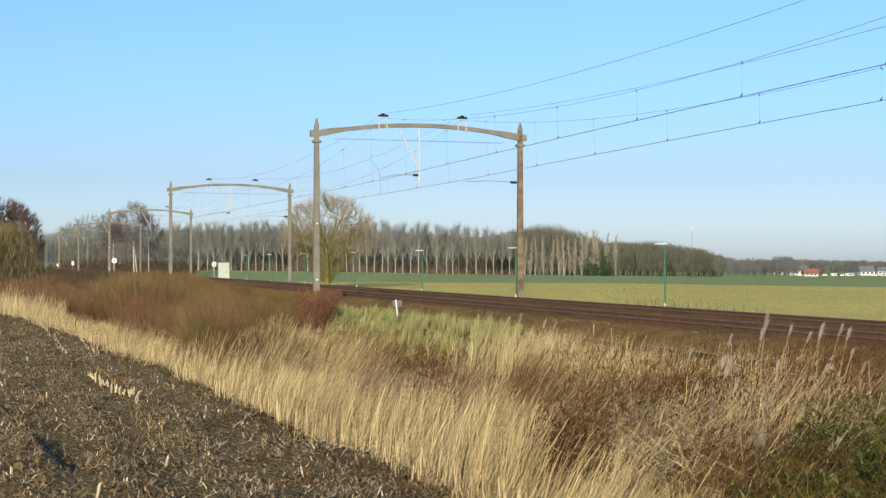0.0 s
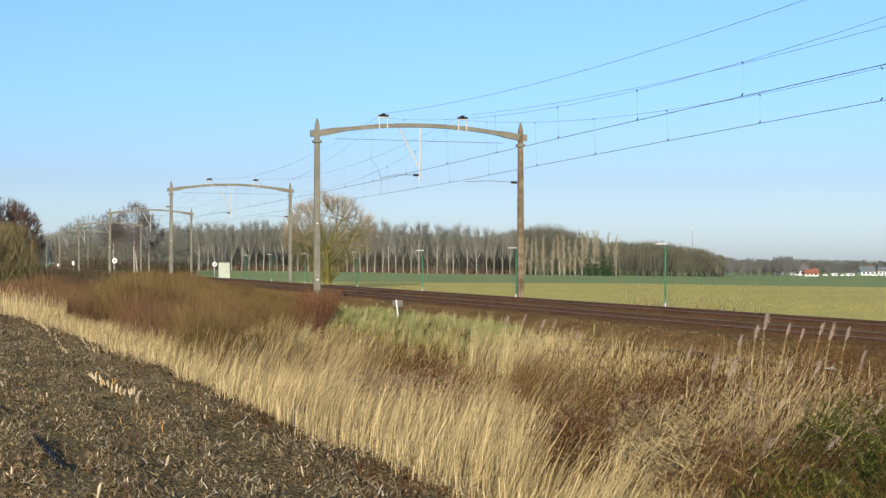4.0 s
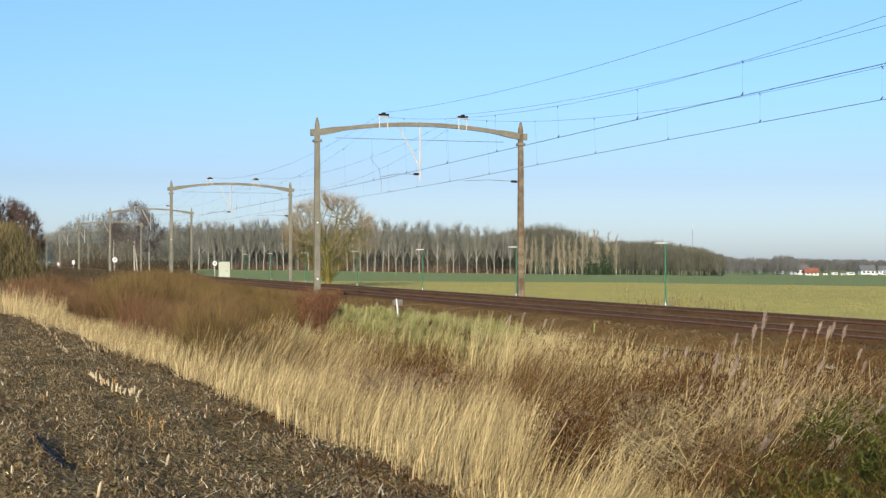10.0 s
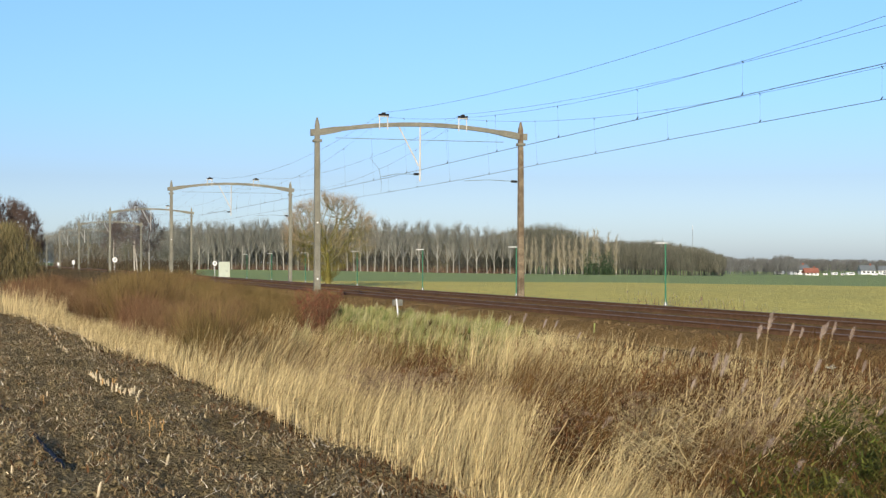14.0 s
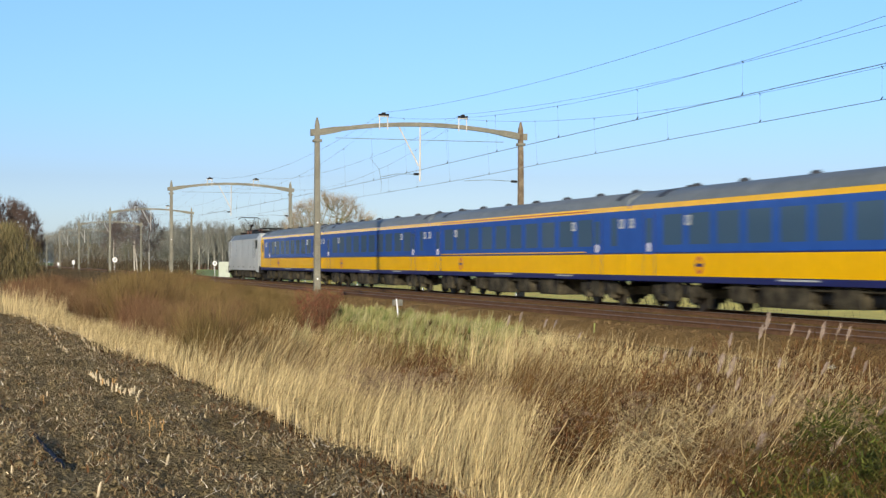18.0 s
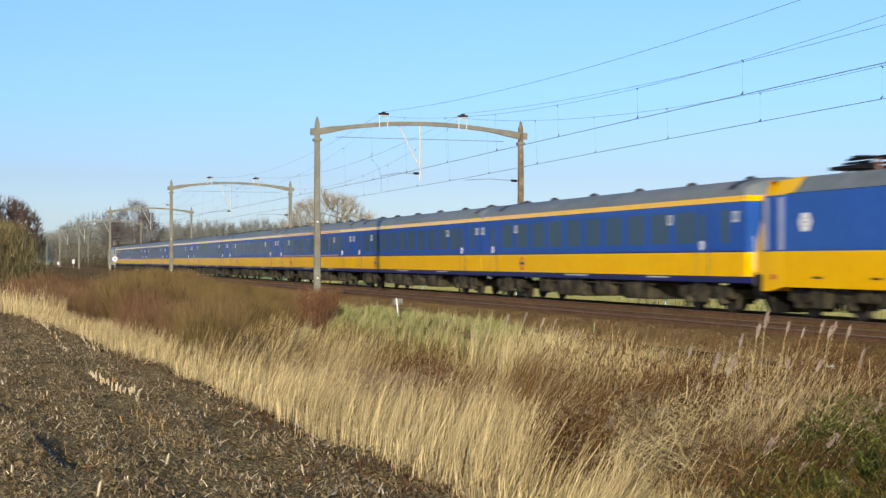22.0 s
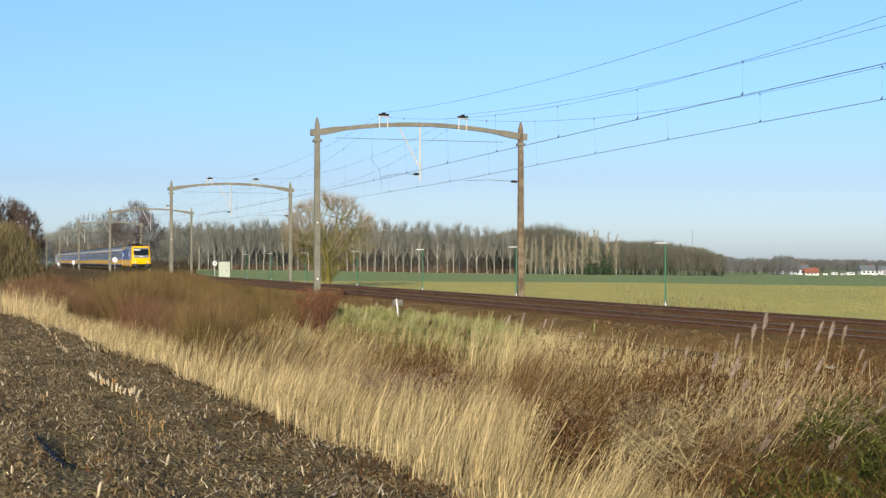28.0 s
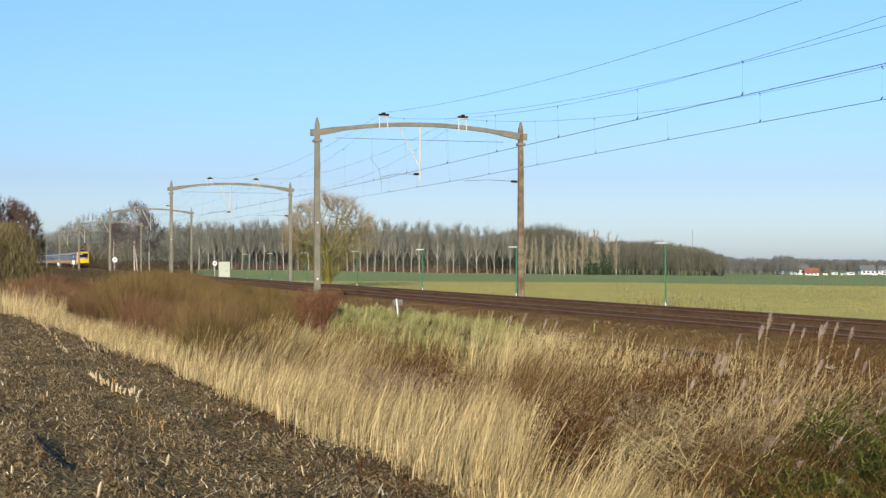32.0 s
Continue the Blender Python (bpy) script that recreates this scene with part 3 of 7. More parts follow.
def pierced_band(s, L, cuts, thick=0.06, low=1.878, high=3.32):
    """One plate along a coach's side with an opening for each window."""
    bm = bmesh.new()
    ys = [-L] + [e for c in cuts for e in c[:2]] + [L]
    zs_ = (low, cuts[0][2], cuts[0][3], high)
    skin = [[[bm.verts.new((s * (HALF - d), y, z)) for z in zs_] for y in ys] for d in (0.0, thick)]

    def quad(a, b, c, d):
        bm.faces.new((a, b, c, d))
    for i in range(len(ys) - 1):
        for k in range(3):
            if i % 2 == 1 and k == 1:
                (a, b), (c, d) = skin[0][i][1:3], skin[0][i + 1][1:3]
                (e, f), (g, h) = skin[1][i][1:3], skin[1][i + 1][1:3]
                quad(a, b, f, e)
                quad(c, d, h, g)
                quad(a, c, g, e)
                quad(b, d, h, f)
            else:
                for m in skin:
                    quad(m[i][k], m[i + 1][k], m[i + 1][k + 1], m[i][k + 1])
        for k in (0, 3):
            quad(skin[0][i][k], skin[0][i + 1][k], skin[1][i + 1][k], skin[1][i][k])
    bmesh.ops.recalc_face_normals(bm, faces=bm.faces)
    return bm


# window and door places, metres behind the coach's leading end
WINDOWS = tuple(3.75 + 2.045 * i for i in range(10))


def coach(length=26.4, cab=False, first_class=False, label=""):
    """Blue and yellow carriage; its leading end looks towards +y."""
    c = tagged(new("passenger_coach"), label, "train carriage", group="coaches of the train")
    L = length / 2 - 0.03
    lead = length / 2

    def at(d):
        return lead - d
    back = 2.4 if cab else 0.0
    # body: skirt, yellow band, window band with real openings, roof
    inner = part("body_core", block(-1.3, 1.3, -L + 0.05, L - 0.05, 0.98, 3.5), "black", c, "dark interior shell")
    part("skirt", side_panel(0.93, 1.115, -L, L), "navy", c, "dark blue lower sill")
    part("yellow_band", side_panel(1.118, 1.83, -L, L), "yellow", c, "yellow painted lower side")
    part("dark_line", side_panel(1.833, 1.875, -L, L, HALF + 0.004), "navy", c)
    # blue window band cut by openings
    cuts = [(at(w) - 0.77, at(w) + 0.77, 2.12, 3.10) for w in WINDOWS[1 if cab else 0: 9 if cab else 10]] + [(at(25.05 - (26.4 - length)) - 0.3, at(25.05 - (26.4 - length)) + 0.3, 2.12, 3.10)]
    cuts.sort()
    for s in (-1, 1):
        bm = pierced_band(s, L, cuts)
        band = part("window_band", bm, "blue", c, "blue painted upper side")
        for a, b, z0, z1 in cuts:
            w = part("window", block(s * 1.4 - 0.007, s * 1.4 + 0.007, a, b, z0, z1), "pane", band, "tinted window pane")
        for d in (1.82 + back, 23.42 - (26.4 - length)):
            door = part("door", block(s * HALF - 0.005, s * HALF + 0.005, at(d) - 0.44, at(d) + 0.44, 1.12, 3.2), "blue" , c, "blue folding entrance door")
            part("door_lower_panel", block(s * (HALF + 0.005) - 0.003, s * (HALF + 0.005) + 0.003, at(d) - 0.44, at(d) + 0.44, 1.12, 1.83), "yellow", door)
            part("door_window", block(s * (HALF + 0.006) - 0.003, s * (HALF + 0.006) + 0.003, at(d) - 0.26, at(d) + 0.26, 2.2, 3.02), "pane", door)
            part("class_sign", disc(at(d), 2.05, 0.15, s, HALF + 0.02), "white", door, "round white class sign")
            part("class_mark", block(s * (HALF + 0.03) - 0.004, s * (HALF + 0.03) + 0.004, at(d) - 0.06, at(d) + 0.06, 1.98, 2.12), "railgrey", door)
            for dy in (-0.45, 0.45):
                part("door_seal", block(s * (HALF + 0.004) - 0.006, s * (HALF + 0.004) + 0.006, at(d) + dy - 0.015, at(d) + dy + 0.015, 1.12, 3.22), "navy", door, "dark rubber door seal")
        for d in (0.27 + back, 25.75 - (26.4 - length), 4.95 + back * 0.77, 20.95 - (26.4 - length)):
            part("display", block(s * (HALF + 0.004) - 0.006, s * (HALF + 0.004) + 0.006, at(d) - 0.22, at(d) + 0.22, 2.72, 3.04), "silver", c, "small white information panel")
            part("display_pane", block(s * (HALF + 0.011) - 0.003, s * (HALF + 0.011) + 0.003, at(d) - 0.15, at(d) + 0.15, 2.79, 2.99), "display", c, "pale blue panel glass")
        for d, w in ((12.2, 1.2), (19.9, 0.9)):
            part("sill_plate", block(s * (HALF + 0.004) - 0.006, s * (HALF + 0.004) + 0.006, at(d) - w, at(d) + w, 1.03, 1.08), "silver", c)
        emblem(c, at(5.8 + back), 1.47, s)
        if first_class:
            part("first_class_line", block(s * (HALF + 0.006) - 0.005, s * (HALF + 0.006) + 0.005, at(22.2), at(2.4), 1.90, 1.94), "yellow", c, "thin yellow line under the windows")
            part("cantrail_line", block(s * (HALF - 0.026) - 0.006, s * (HALF - 0.026) + 0.006, at(22.6), at(2.2), 3.385, 3.42), "redbar", c, "thin red line in the yellow stripe")
    part("cantrail_stripe", side_panel(3.322, 3.5, -L, L, HALF - 0.004, 0.05, "yellow", 0.06), "yellow", c, "yellow stripe below the roof")
    ends = [(-L, roof_section(3.5, 3.92)), (-L + 0.35, roof_section()), (L - (1.2 if cab else 0.35), roof_section()), (L, roof_section(3.5, 3.72 if cab else 3.92))]
    r = part("roof", shell(ends, "roof"), "roof", c, "grey curved roof", True)
    for d in ((2.2, 5.8, 9.6, 13.4, 17.2, 20.9, 24.4) if first_class else (3.2, 6.7, 11.2, 15.7, 20.2, 24.5)):
        if at(d) > -L + 0.4:
            bm = bar((-0.3, at(d), 3.95), (-0.3, at(d), 4.06), 0.19, 0.19, 14)
            rod(bm, (-0.3, at(d), 4.06), (-0.3, at(d), 4.12), 0.19, 0.12, 14)
            rod(bm, (-0.3, at(d), 4.12), (-0.3, at(d), 4.145), 0.12, 0.04, 14)
            part("vent", bm, "ventgrey", r, "dark domed roof ventilator")
    for d in (2.5, length - 1.2):
        arc = [(x * 1.008, z + 0.012) for x, z in roof_section()[5:12]]
        part("roof_hatch", shell([(at(d) - 0.26, arc), (at(d) + 0.26, arc)], "ventgrey"), "ventgrey", r, "dark roof hatch")
    part("rib", block(-0.6, 0.6, at(3.1) - 0.12, at(3.1) + 0.12, 3.9, 4.075, 0.02), "ventgrey", r)
    part("rib", block(-0.6, 0.6, at(length - 1.6) - 0.12, at(length - 1.6) + 0.12, 3.9, 4.075, 0.02), "ventgrey", r)
    for s in (-1, 1):
        bm = bmesh.new()
        y0, y1 = (L - 0.03, L + 0.004) if s > 0 else (-L - 0.004, -L + 0.03)
        box(bm, -1.38, 1.38, y0, y1, 0.95, 3.52)
        e = part("end_wall", bm, "yellow" if (cab and s > 0) else "blue", c)
        ya, yb = (L + 0.006, L + 0.014) if s > 0 else (-L - 0.014, -L - 0.006)
        part("end_band", block(-1.385, 1.385, ya, yb, 1.118, 1.83), "yellow", e, "yellow lower end panel")
        part("end_stripe", block(-1.385, 1.385, ya, yb, 3.322, 3.5), "yellow", e, "yellow stripe across the end")
        part("end_sill", block(-1.385, 1.385, ya, yb, 0.93, 1.115), "navy", e)
        for hx in (-1.12, 1.12):
            part("grab_rail", bar((hx, s * (L + 0.03), 1.3), (hx, s * (L + 0.03), 2.3), 0.018), "steel", e, "steel grab rail")
        part("gangway", block(-0.55, 0.55, min(s * (L + 0.005), s * (L + 0.029)), max(s * (L + 0.005), s * (L + 0.029)), 1.15, 3.56, 0.01), "black", e, "black rubber gangway")
        for bx in (-0.87, 0.87):
            part("buffer", bar((bx, s * (L - 0.15), 1.05), (bx, s * (L + 0.026), 1.05), 0.2, 0.2, 12), "black", e)
    if cab:
        for s in (-1, 1):
            part("cab_side", block(s * (HALF - 0.02) - 0.028, s * (HALF - 0.02) + 0.028, L - 1.5, L + 0.03, 1.12, 3.32), "yellow", c, "yellow cab end")
            part("cab_window", block(s * (HALF - 0.01) - 0.022, s * (HALF - 0.01) + 0.022, L - 1.3, L - 0.75, 2.3, 3.05, 0.01), "screen", c, "dark cab side window")
    # under the floor
    bogie(c, at(3.45), 2.5, "dusty two-axle bogie")
    bogie(c, at(length - 3.45), 2.5, "dusty two-axle bogie")
    part("centre_sill", block(-1.2, 1.2, -L + 0.3, L - 0.3, 0.9, 1.0), "black", c)
    for y0, y1, z in ((-5.6, -3.3, 0.29), (-2.1, -0.6, 0.34), (0.6, 3.6, 0.27), (4.3, 5.6, 0.36)):
        eb = part("equipment_box", block(-1.25, 1.25, y0, y1, z, 0.92, 0.06), "under", c, "dusty underfloor equipment box")
        for s in (-1, 1):
            part("lid", block(s * 1.255 - 0.012, s * 1.255 + 0.012, y0 + 0.12, (y0 + y1) / 2 - 0.05, z + 0.08, 0.86, 0.01), "under", eb)
            part("lid", block(s * 1.255 - 0.012, s * 1.255 + 0.012, (y0 + y1) / 2 + 0.05, y1 - 0.12, z + 0.08, 0.86, 0.01), "under", eb)
    # black blocks fill underfloor gaps that are only deep shade
    for y0, y1, z in ((-3.2, -2.2, 0.4), (-0.5, 0.5, 0.42), (3.7, 4.2, 0.38)):
        part("air_tank", block(-1.05, 1.05, y0, y1, z, 0.95, 0.12), "black", c, "black filler block for the shaded gaps under the floor")
    part("pipe", bar((-1.2, -6, 0.8), (-1.2, 6, 0.8), 0.04), "under", c)
    return c


def pantograph(parent, y, up, s=1, head=5.58):
    """Half-scissor current collector; up: raised. s: which way its knee points. head: height of the strips."""
    base = part("pantograph", block(-0.75, 0.75, y - 0.7, y + 0.7, 4.0, 4.1, 0.02), "black", parent, "raised pantograph" if up else "folded pantograph")
    for bx in (-0.6, 0.6):
        part("insulator", bar((bx, y, 3.8), (bx, y, 4.02), 0.07, 0.09, 8), "porcelain", base)
    if up:
        k = (0, y - s * 1.05, 4.1 + (head - 4.1) * 0.46)
        top = (0, y + s * 0.35, head - 0.08)
        part("lower_arm", bar((0, y + s * 0.3, 4.1), k, 0.055), "black", base)
        bm = rod(bmesh.new(), (-0.1, k[1], k[2]), (-0.45, top[1], top[2]), 0.03)
        rod(bm, (0.1, k[1], k[2]), (0.45, top[1], top[2]), 0.03)
        part("upper_arm", bm, "black", base)
        part("knee", bar((-0.18, k[1], k[2]), (0.18, k[1], k[2]), 0.08, 0.08, 8), "black", base)
        bm = bmesh.new()
        for dy in (-0.16, 0.16):
            rod(bm, (-0.72, top[1] + dy, head), (0.72, top[1] + dy, head), 0.03)
            for sx in (-1, 1):
                rod(bm, (sx * 0.72, top[1] + dy, head), (sx * 0.97, top[1] + dy, head - 0.16), 0.02)
        rod(bm, (0, top[1], head - 0.08), (0, top[1] - 0.16, head), 0.03)
        rod(bm, (0, top[1], head - 0.08), (0, top[1] + 0.16, head), 0.03)
        part("collector_head", bm, "black", base, "carbon collector strips")
    else:
        bm = bmesh.new()
        rod(bm, (-0.45, y - 1.0, 4.18), (-0.2, y + 0.9, 4.2), 0.035)
        rod(bm, (0.45, y - 1.0, 4.18), (0.2, y + 0.9, 4.2), 0.035)
        for dy in (-1.1, -0.8):
            rod(bm, (-0.9, y + dy, 4.28), (0.9, y + dy, 4.28), 0.04)
        part("folded_arm", bm, "black", base)


def loco_section(half_low, half_top, z0, z1, zr):
    """Side from sill to cantrail, then the canted roof edge."""
    return [(half_low, z0), (half_low, 1.9), (half_top, z1), (half_top - 0.34, zr), (-(half_top - 0.34), zr), (-half_top, z1), (-half_low, 1.9), (-half_low, z0)]


def loco(yellow, label, raised):
    """Four-axle electric engine with a cab at both ends, 18.9 m over the buffers."""
    c = tagged(new("electric_locomotive"), label, "locomotive", group="locomotives of the train")
    L = 9.0
    side, low, nose = ("blue", "yellow", "nose") if yellow else ("silver", "silver", "silver")
    W = 1.47
    B = 6.95
    # middle body
    core = part("body", shell([(-B, loco_section(W, W - 0.09, 0.9, 3.43, 3.86)), (B, loco_section(W, W - 0.09, 0.9, 3.43, 3.86))], side), side, c, "blue side panels" if yellow else "plain light grey side panels")
    part("lower_band", side_panel(0.86, 1.84, -B, B, W + 0.006), low, core, "yellow lower side" if yellow else "light grey lower side")
    part("roof_edge", shell([(-B + 0.01, [(W - 0.07, 3.435), (W - 0.43, 3.88), (-(W - 0.43), 3.88), (-(W - 0.07), 3.435)]), (B - 0.01, [(W - 0.07, 3.435), (W - 0.43, 3.88), (-(W - 0.43), 3.88), (-(W - 0.07), 3.435)])], "roof"), "roof", core, "grey canted roof")
    for s in (-1, 1):
        # cab: side wall leans in to the front, raked windscreen
        secs = []
        for y, hw, ht, z0, z1, zr in ((B, W, W - 0.09, 0.86, 3.43, 3.86), (7.9, W - 0.02, W - 0.12, 0.72, 3.42, 3.86), (8.2, W - 0.05, W - 0.18, 0.72, 3.36, 3.82)):
            secs.append((s * y, loco_section(hw, ht, z0, z1, zr)))
        cab = part("cab", shell(secs, nose), nose, c, "bright yellow cab" if yellow else "light grey cab")
        # front: three planes, lower apron, belly and raked windscreen
        prof = [(8.5, 0.72, 1.40), (8.85, 0.95, 1.38), (8.9, 1.25, 1.37), (8.98, 1.75, 1.34), (8.98, 2.05, 1.31), (8.74, 2.95, 1.27), (8.56, 3.62, 1.22), (8.46, 3.83, 1.1)]
        bm = bmesh.new()
        rings = []
        for y, z, h in prof:
            rings.append([bm.verts.new((x * h, s * (y - 0.16 * abs(x) ** 3), z)) for x in (-1, -0.8, -0.4, 0, 0.4, 0.8, 1)] )
            
        back = [[bm.verts.new((x * (W - 0.07 if z < 3 else W - 0.2), s * 8.14, z)) for x in (-1, 1)] for y, z, h in prof]
        for a, b in zip(rings, rings[1:]):
            for i in range(6):
                bm.faces.new((a[i], a[i + 1], b[i + 1], b[i]))
        for (a, b), (ra, rb) in zip(zip(rings, rings[1:]), zip(back, back[1:])):
            bm.faces.new((ra[0], a[0], b[0], rb[0]))
            bm.faces.new((a[6], ra[1], rb[1], b[6]))
        bm.faces.new([back[-1][0]] + rings[-1] + [back[-1][1]])
        bmesh.ops.recalc_face_normals(bm, faces=bm.faces)
        part("front", bm, nose, cab, "rounded front end")

        def facade(name, z0, z1, x0, x1, mat, lift, lab="", inset=0.0):
            """A panel lying on the front's curve between two heights."""
            bm = bmesh.new()

            def yat(x, z):
                for (ya, za, ha), (yb, zb, hb) in zip(prof, prof[1:]):
                    if za <= z <= zb:
                        u = (z - za) / (zb - za)
                        h = ha + (hb - ha) * u
                        return ya + (yb - ya) * u - 0.16 * abs(x / h) ** 3
                return prof[-1][0]
            xs = [x0 + (x1 - x0) * i / 8 for i in range(9)]
            zs = [z0 + (z1 - z0) * i / 4 for i in range(5)]
            g = [[bm.verts.new((x * (1 - inset * (z - z0)), s * (yat(x * (1 - inset * (z - z0)), z) + lift), z)) for x in xs] for z in zs]
            h = [[bm.verts.new((x * (1 - inset * (z - z0)), s * (yat(x * (1 - inset * (z - z0)), z) + lift - 0.04), z)) for x in xs] for z in (zs[0], zs[-1])]
            for a, b in zip(g, g[1:]):
                for i in range(8):
                    bm.faces.new((a[i], a[i + 1], b[i + 1], b[i]))
            for i in range(8):
                bm.faces.new((h[0][i], h[0][i + 1], g[0][i + 1], g[0][i]))
                bm.faces.new((g[4][i], g[4][i + 1], h[1][i + 1], h[1][i]))
            bmesh.ops.recalc_face_normals(bm, faces=bm.faces)
            return part(name, bm, mat, cab, lab, True)
        facade("front_panel", 2.12, 2.55, -1.12, 1.12, "greypanel", 0.012, "grey panel below the windscreen", 0.02)
        facade("windscreen", 2.56, 3.40, -1.14, 1.14, "screen", 0.012, "dark raked windscreen", 0.03)
        facade("visor", 3.41, 3.64, -1.10, 1.10, "greypanel" if yellow else "silver", 0.012, "", 0.05)
        if yellow:
            facade("sun_blind", 3.22, 3.36, -1.04, -0.12, "white", 0.018, "white sun blind behind the glass")
        facade("wiper", 2.50, 2.56, -0.7, 0.7, "black", 0.03)
        for x in (-0.3, 0.3):
            facade("upper_lamp", 2.32, 2.4, x - 0.1, x + 0.1, "white", 0.03)
        facade("number_panel", 2.2, 2.34, -0.14, 0.14, "white", 0.035, "small white panel")
        for x in (-0.93, 0.93):
            facade("headlight_unit", 1.40, 1.57, x - 0.2, x + 0.2, "red" if not yellow else "greypanel", 0.014, "twin headlight unit")
            for hx in (-0.09, 0.09):
                facade("headlight", 1.44, 1.54, x + hx - 0.065, x + hx + 0.065, "headlight", 0.022, "headlight lens")
        # buffers, coupling, plough
        bb = part("buffer_beam", block(-1.4, 1.4, min(s * 8.35, s * 8.75), max(s * 8.35, s * 8.75), 0.55, 1.2, 0.05), "black", c, "black buffer beam")
        for bx in (-0.875, 0.875):
            bu = part("buffer", bar((bx, s * 8.6, 1.05), (bx, s * 9.32, 1.05), 0.15, 0.15, 12), "black", bb, "black buffer")
            part("buffer_head", block(bx - 0.3, bx + 0.3, min(s * 9.3, s * 9.42), max(s * 9.3, s * 9.42), 0.84, 1.26, 0.05), "bufferhead", bu, "worn grey buffer plate")
        part("coupling", block(-0.12, 0.12, min(s * 8.7, s * 9.2), max(s * 8.7, s * 9.2), 0.85, 1.15, 0.03), "under", bb)
        plough = block(-1.22, 1.22, min(s * 8.45, s * 8.72), max(s * 8.45, s * 8.72), 0.10, 0.60, 0.04)
        for vert in plough.verts:
            if vert.co.z < 0.3:
                vert.co.x *= 0.82
            vert.co.y += s * 0.16 * (1 - abs(vert.co.x) / 1.22)
        part("plough", plough, "black", bb, "dark grey snow plough")
        part("apron", block(-1.33, 1.33, min(s * 8.7, s * 8.98), max(s * 8.7, s * 8.98), 0.6, 1.19, 0.06), "black", bb, "black lower front apron")
        for hx in (-0.5, 0.5):
            part("apron_step", block(hx - 0.2, hx + 0.2, min(s * 8.95, s * 9.06), max(s * 8.95, s * 9.06), 0.66, 0.72, 0.01), "bufferhead", bb, "grey step plate")
        part("crossbar", block(-1.3, 1.3, min(s * 8.72, s * 8.8), max(s * 8.72, s * 9.0), 1.02, 1.14, 0.03), "under", bb, "grey buffer plank")
        for hx in (-1.05, 1.05):
            part("rail_guard", block(hx - 0.05, hx + 0.05, min(s * 8.3, s * 8.4), max(s * 8.3, s * 8.4), 0.1, 0.6, 0.02), "under", bb)
        for hx in (-0.35, 0.3):
            part("brake_hose", bar((hx, s * 8.75, 0.95), (hx * 1.2, s * 8.95, 0.45), 0.035), "black", bb)
        def across(t, inner, outer):
            return min(t * (W + inner), t * (W + outer)), max(t * (W + inner), t * (W + outer))
        for t in (-1, 1):
            y0 = s * (6.45 if s < 0 else 7.5)
            d = part("cab_door", block(t * (W + 0.006) - 0.012, t * (W + 0.006) + 0.012, y0 - 0.36, y0 + 0.36, 1.86, 3.36), side, cab, "cab door with handrails")
            for yy in (y0 - 0.45, y0 + 0.45):
                part("handrail", block(*across(t, -0.08, 0.026), yy - 0.13, yy + 0.13, 1.88, 3.34, 0.01), "railgrey" if yellow else "greypanel", d, "grey grab rail recess")
            part("door_step", block(t * (W + 0.004) - 0.012, t * (W + 0.004) + 0.012, y0 - 0.14, y0 + 0.14, 1.06, 1.2), "redbar" if yellow else "under", d, "foot hole below the door")
            wy = s * (7.33 if s < 0 else 8.02)
            part("side_window", block(*across(t, -0.1, 0.014), wy - 0.2, wy + 0.2, 2.62, 3.3, 0.005), "screen", cab, "dark cab side window")
            if yellow:
                part("blue_corner", block(*across(t, -0.1, 0.006), min(s * 6.9, s * (7.56 if s < 0 else 8.14)), max(s * 6.9, s * (7.56 if s < 0 else 8.14)), 1.845, 3.40), "blue", cab)
                if s > 0:
                    continue
                wedge = bmesh.new()
                tri = [(s * 7.562, 1.845), (s * 8.16, 1.845), (s * 7.562, 3.40)]
                va = [wedge.verts.new((t * (W + 0.005), *q)) for q in tri]
                vb = [wedge.verts.new((t * (W - 0.12), *q)) for q in tri]
                wedge.faces.new(va)
                wedge.faces.new(vb[::-1])
                for i in range(3):
                    wedge.faces.new((va[i], vb[i], vb[(i + 1) % 3], va[(i + 1) % 3]))
                bmesh.ops.recalc_face_normals(wedge, faces=wedge.faces)
                part("blue_corner", wedge, "blue", cab)
        if yellow:
            cant = [(W - 0.065, 3.44), (W - 0.42, 3.893), (-(W - 0.42), 3.893), (-(W - 0.065), 3.44)]
            part("cab_roof", shell([(s * (5.75 if s < 0 else 6.5), cant), (s * 6.96, cant)], "nose"), "nose", cab, "yellow roof over the cab")
        bogie(c, s * 5.22, 2.6, "dusty driving bogie")
    for t in (-1, 1):
        if yellow:
            for yy in (5.7, -4.77):
                hexa = bar((t * (W - 0.02), 0, 0), (t * (W + 0.012), 0, 0), 0.29, 0.29, 6)
                for vert in hexa.verts:
                    vert.co.y, vert.co.z = yy + vert.co.z * 1.12, 2.62 + vert.co.y
                bmesh.ops.recalc_face_normals(hexa, faces=hexa.faces)
                o = part("emblem", hexa, "white", core, "white six-sided emblem")
                for dz in (-0.10, 0.0, 0.10):
                    part("emblem_bar", block(t * (W + 0.014) - 0.004, t * (W + 0.014) + 0.004, yy - 0.18 + abs(dz), yy + 0.18 - abs(dz), 2.62 + dz - 0.018, 2.62 + dz + 0.018), "railgrey", o)
        part("panel_joint", block(t * (W + 0.002) - 0.004, t * (W + 0.002) + 0.004, -0.02, 0.02, 1.86, 3.4), "blue" if yellow else "greypanel", core)
        for yy in (-3.4, 3.3):
            part("panel_joint", block(t * (W + 0.002) - 0.004, t * (W + 0.002) + 0.004, yy - 0.012, yy + 0.012, 1.86, 3.4), "blue" if yellow else "greypanel", core)
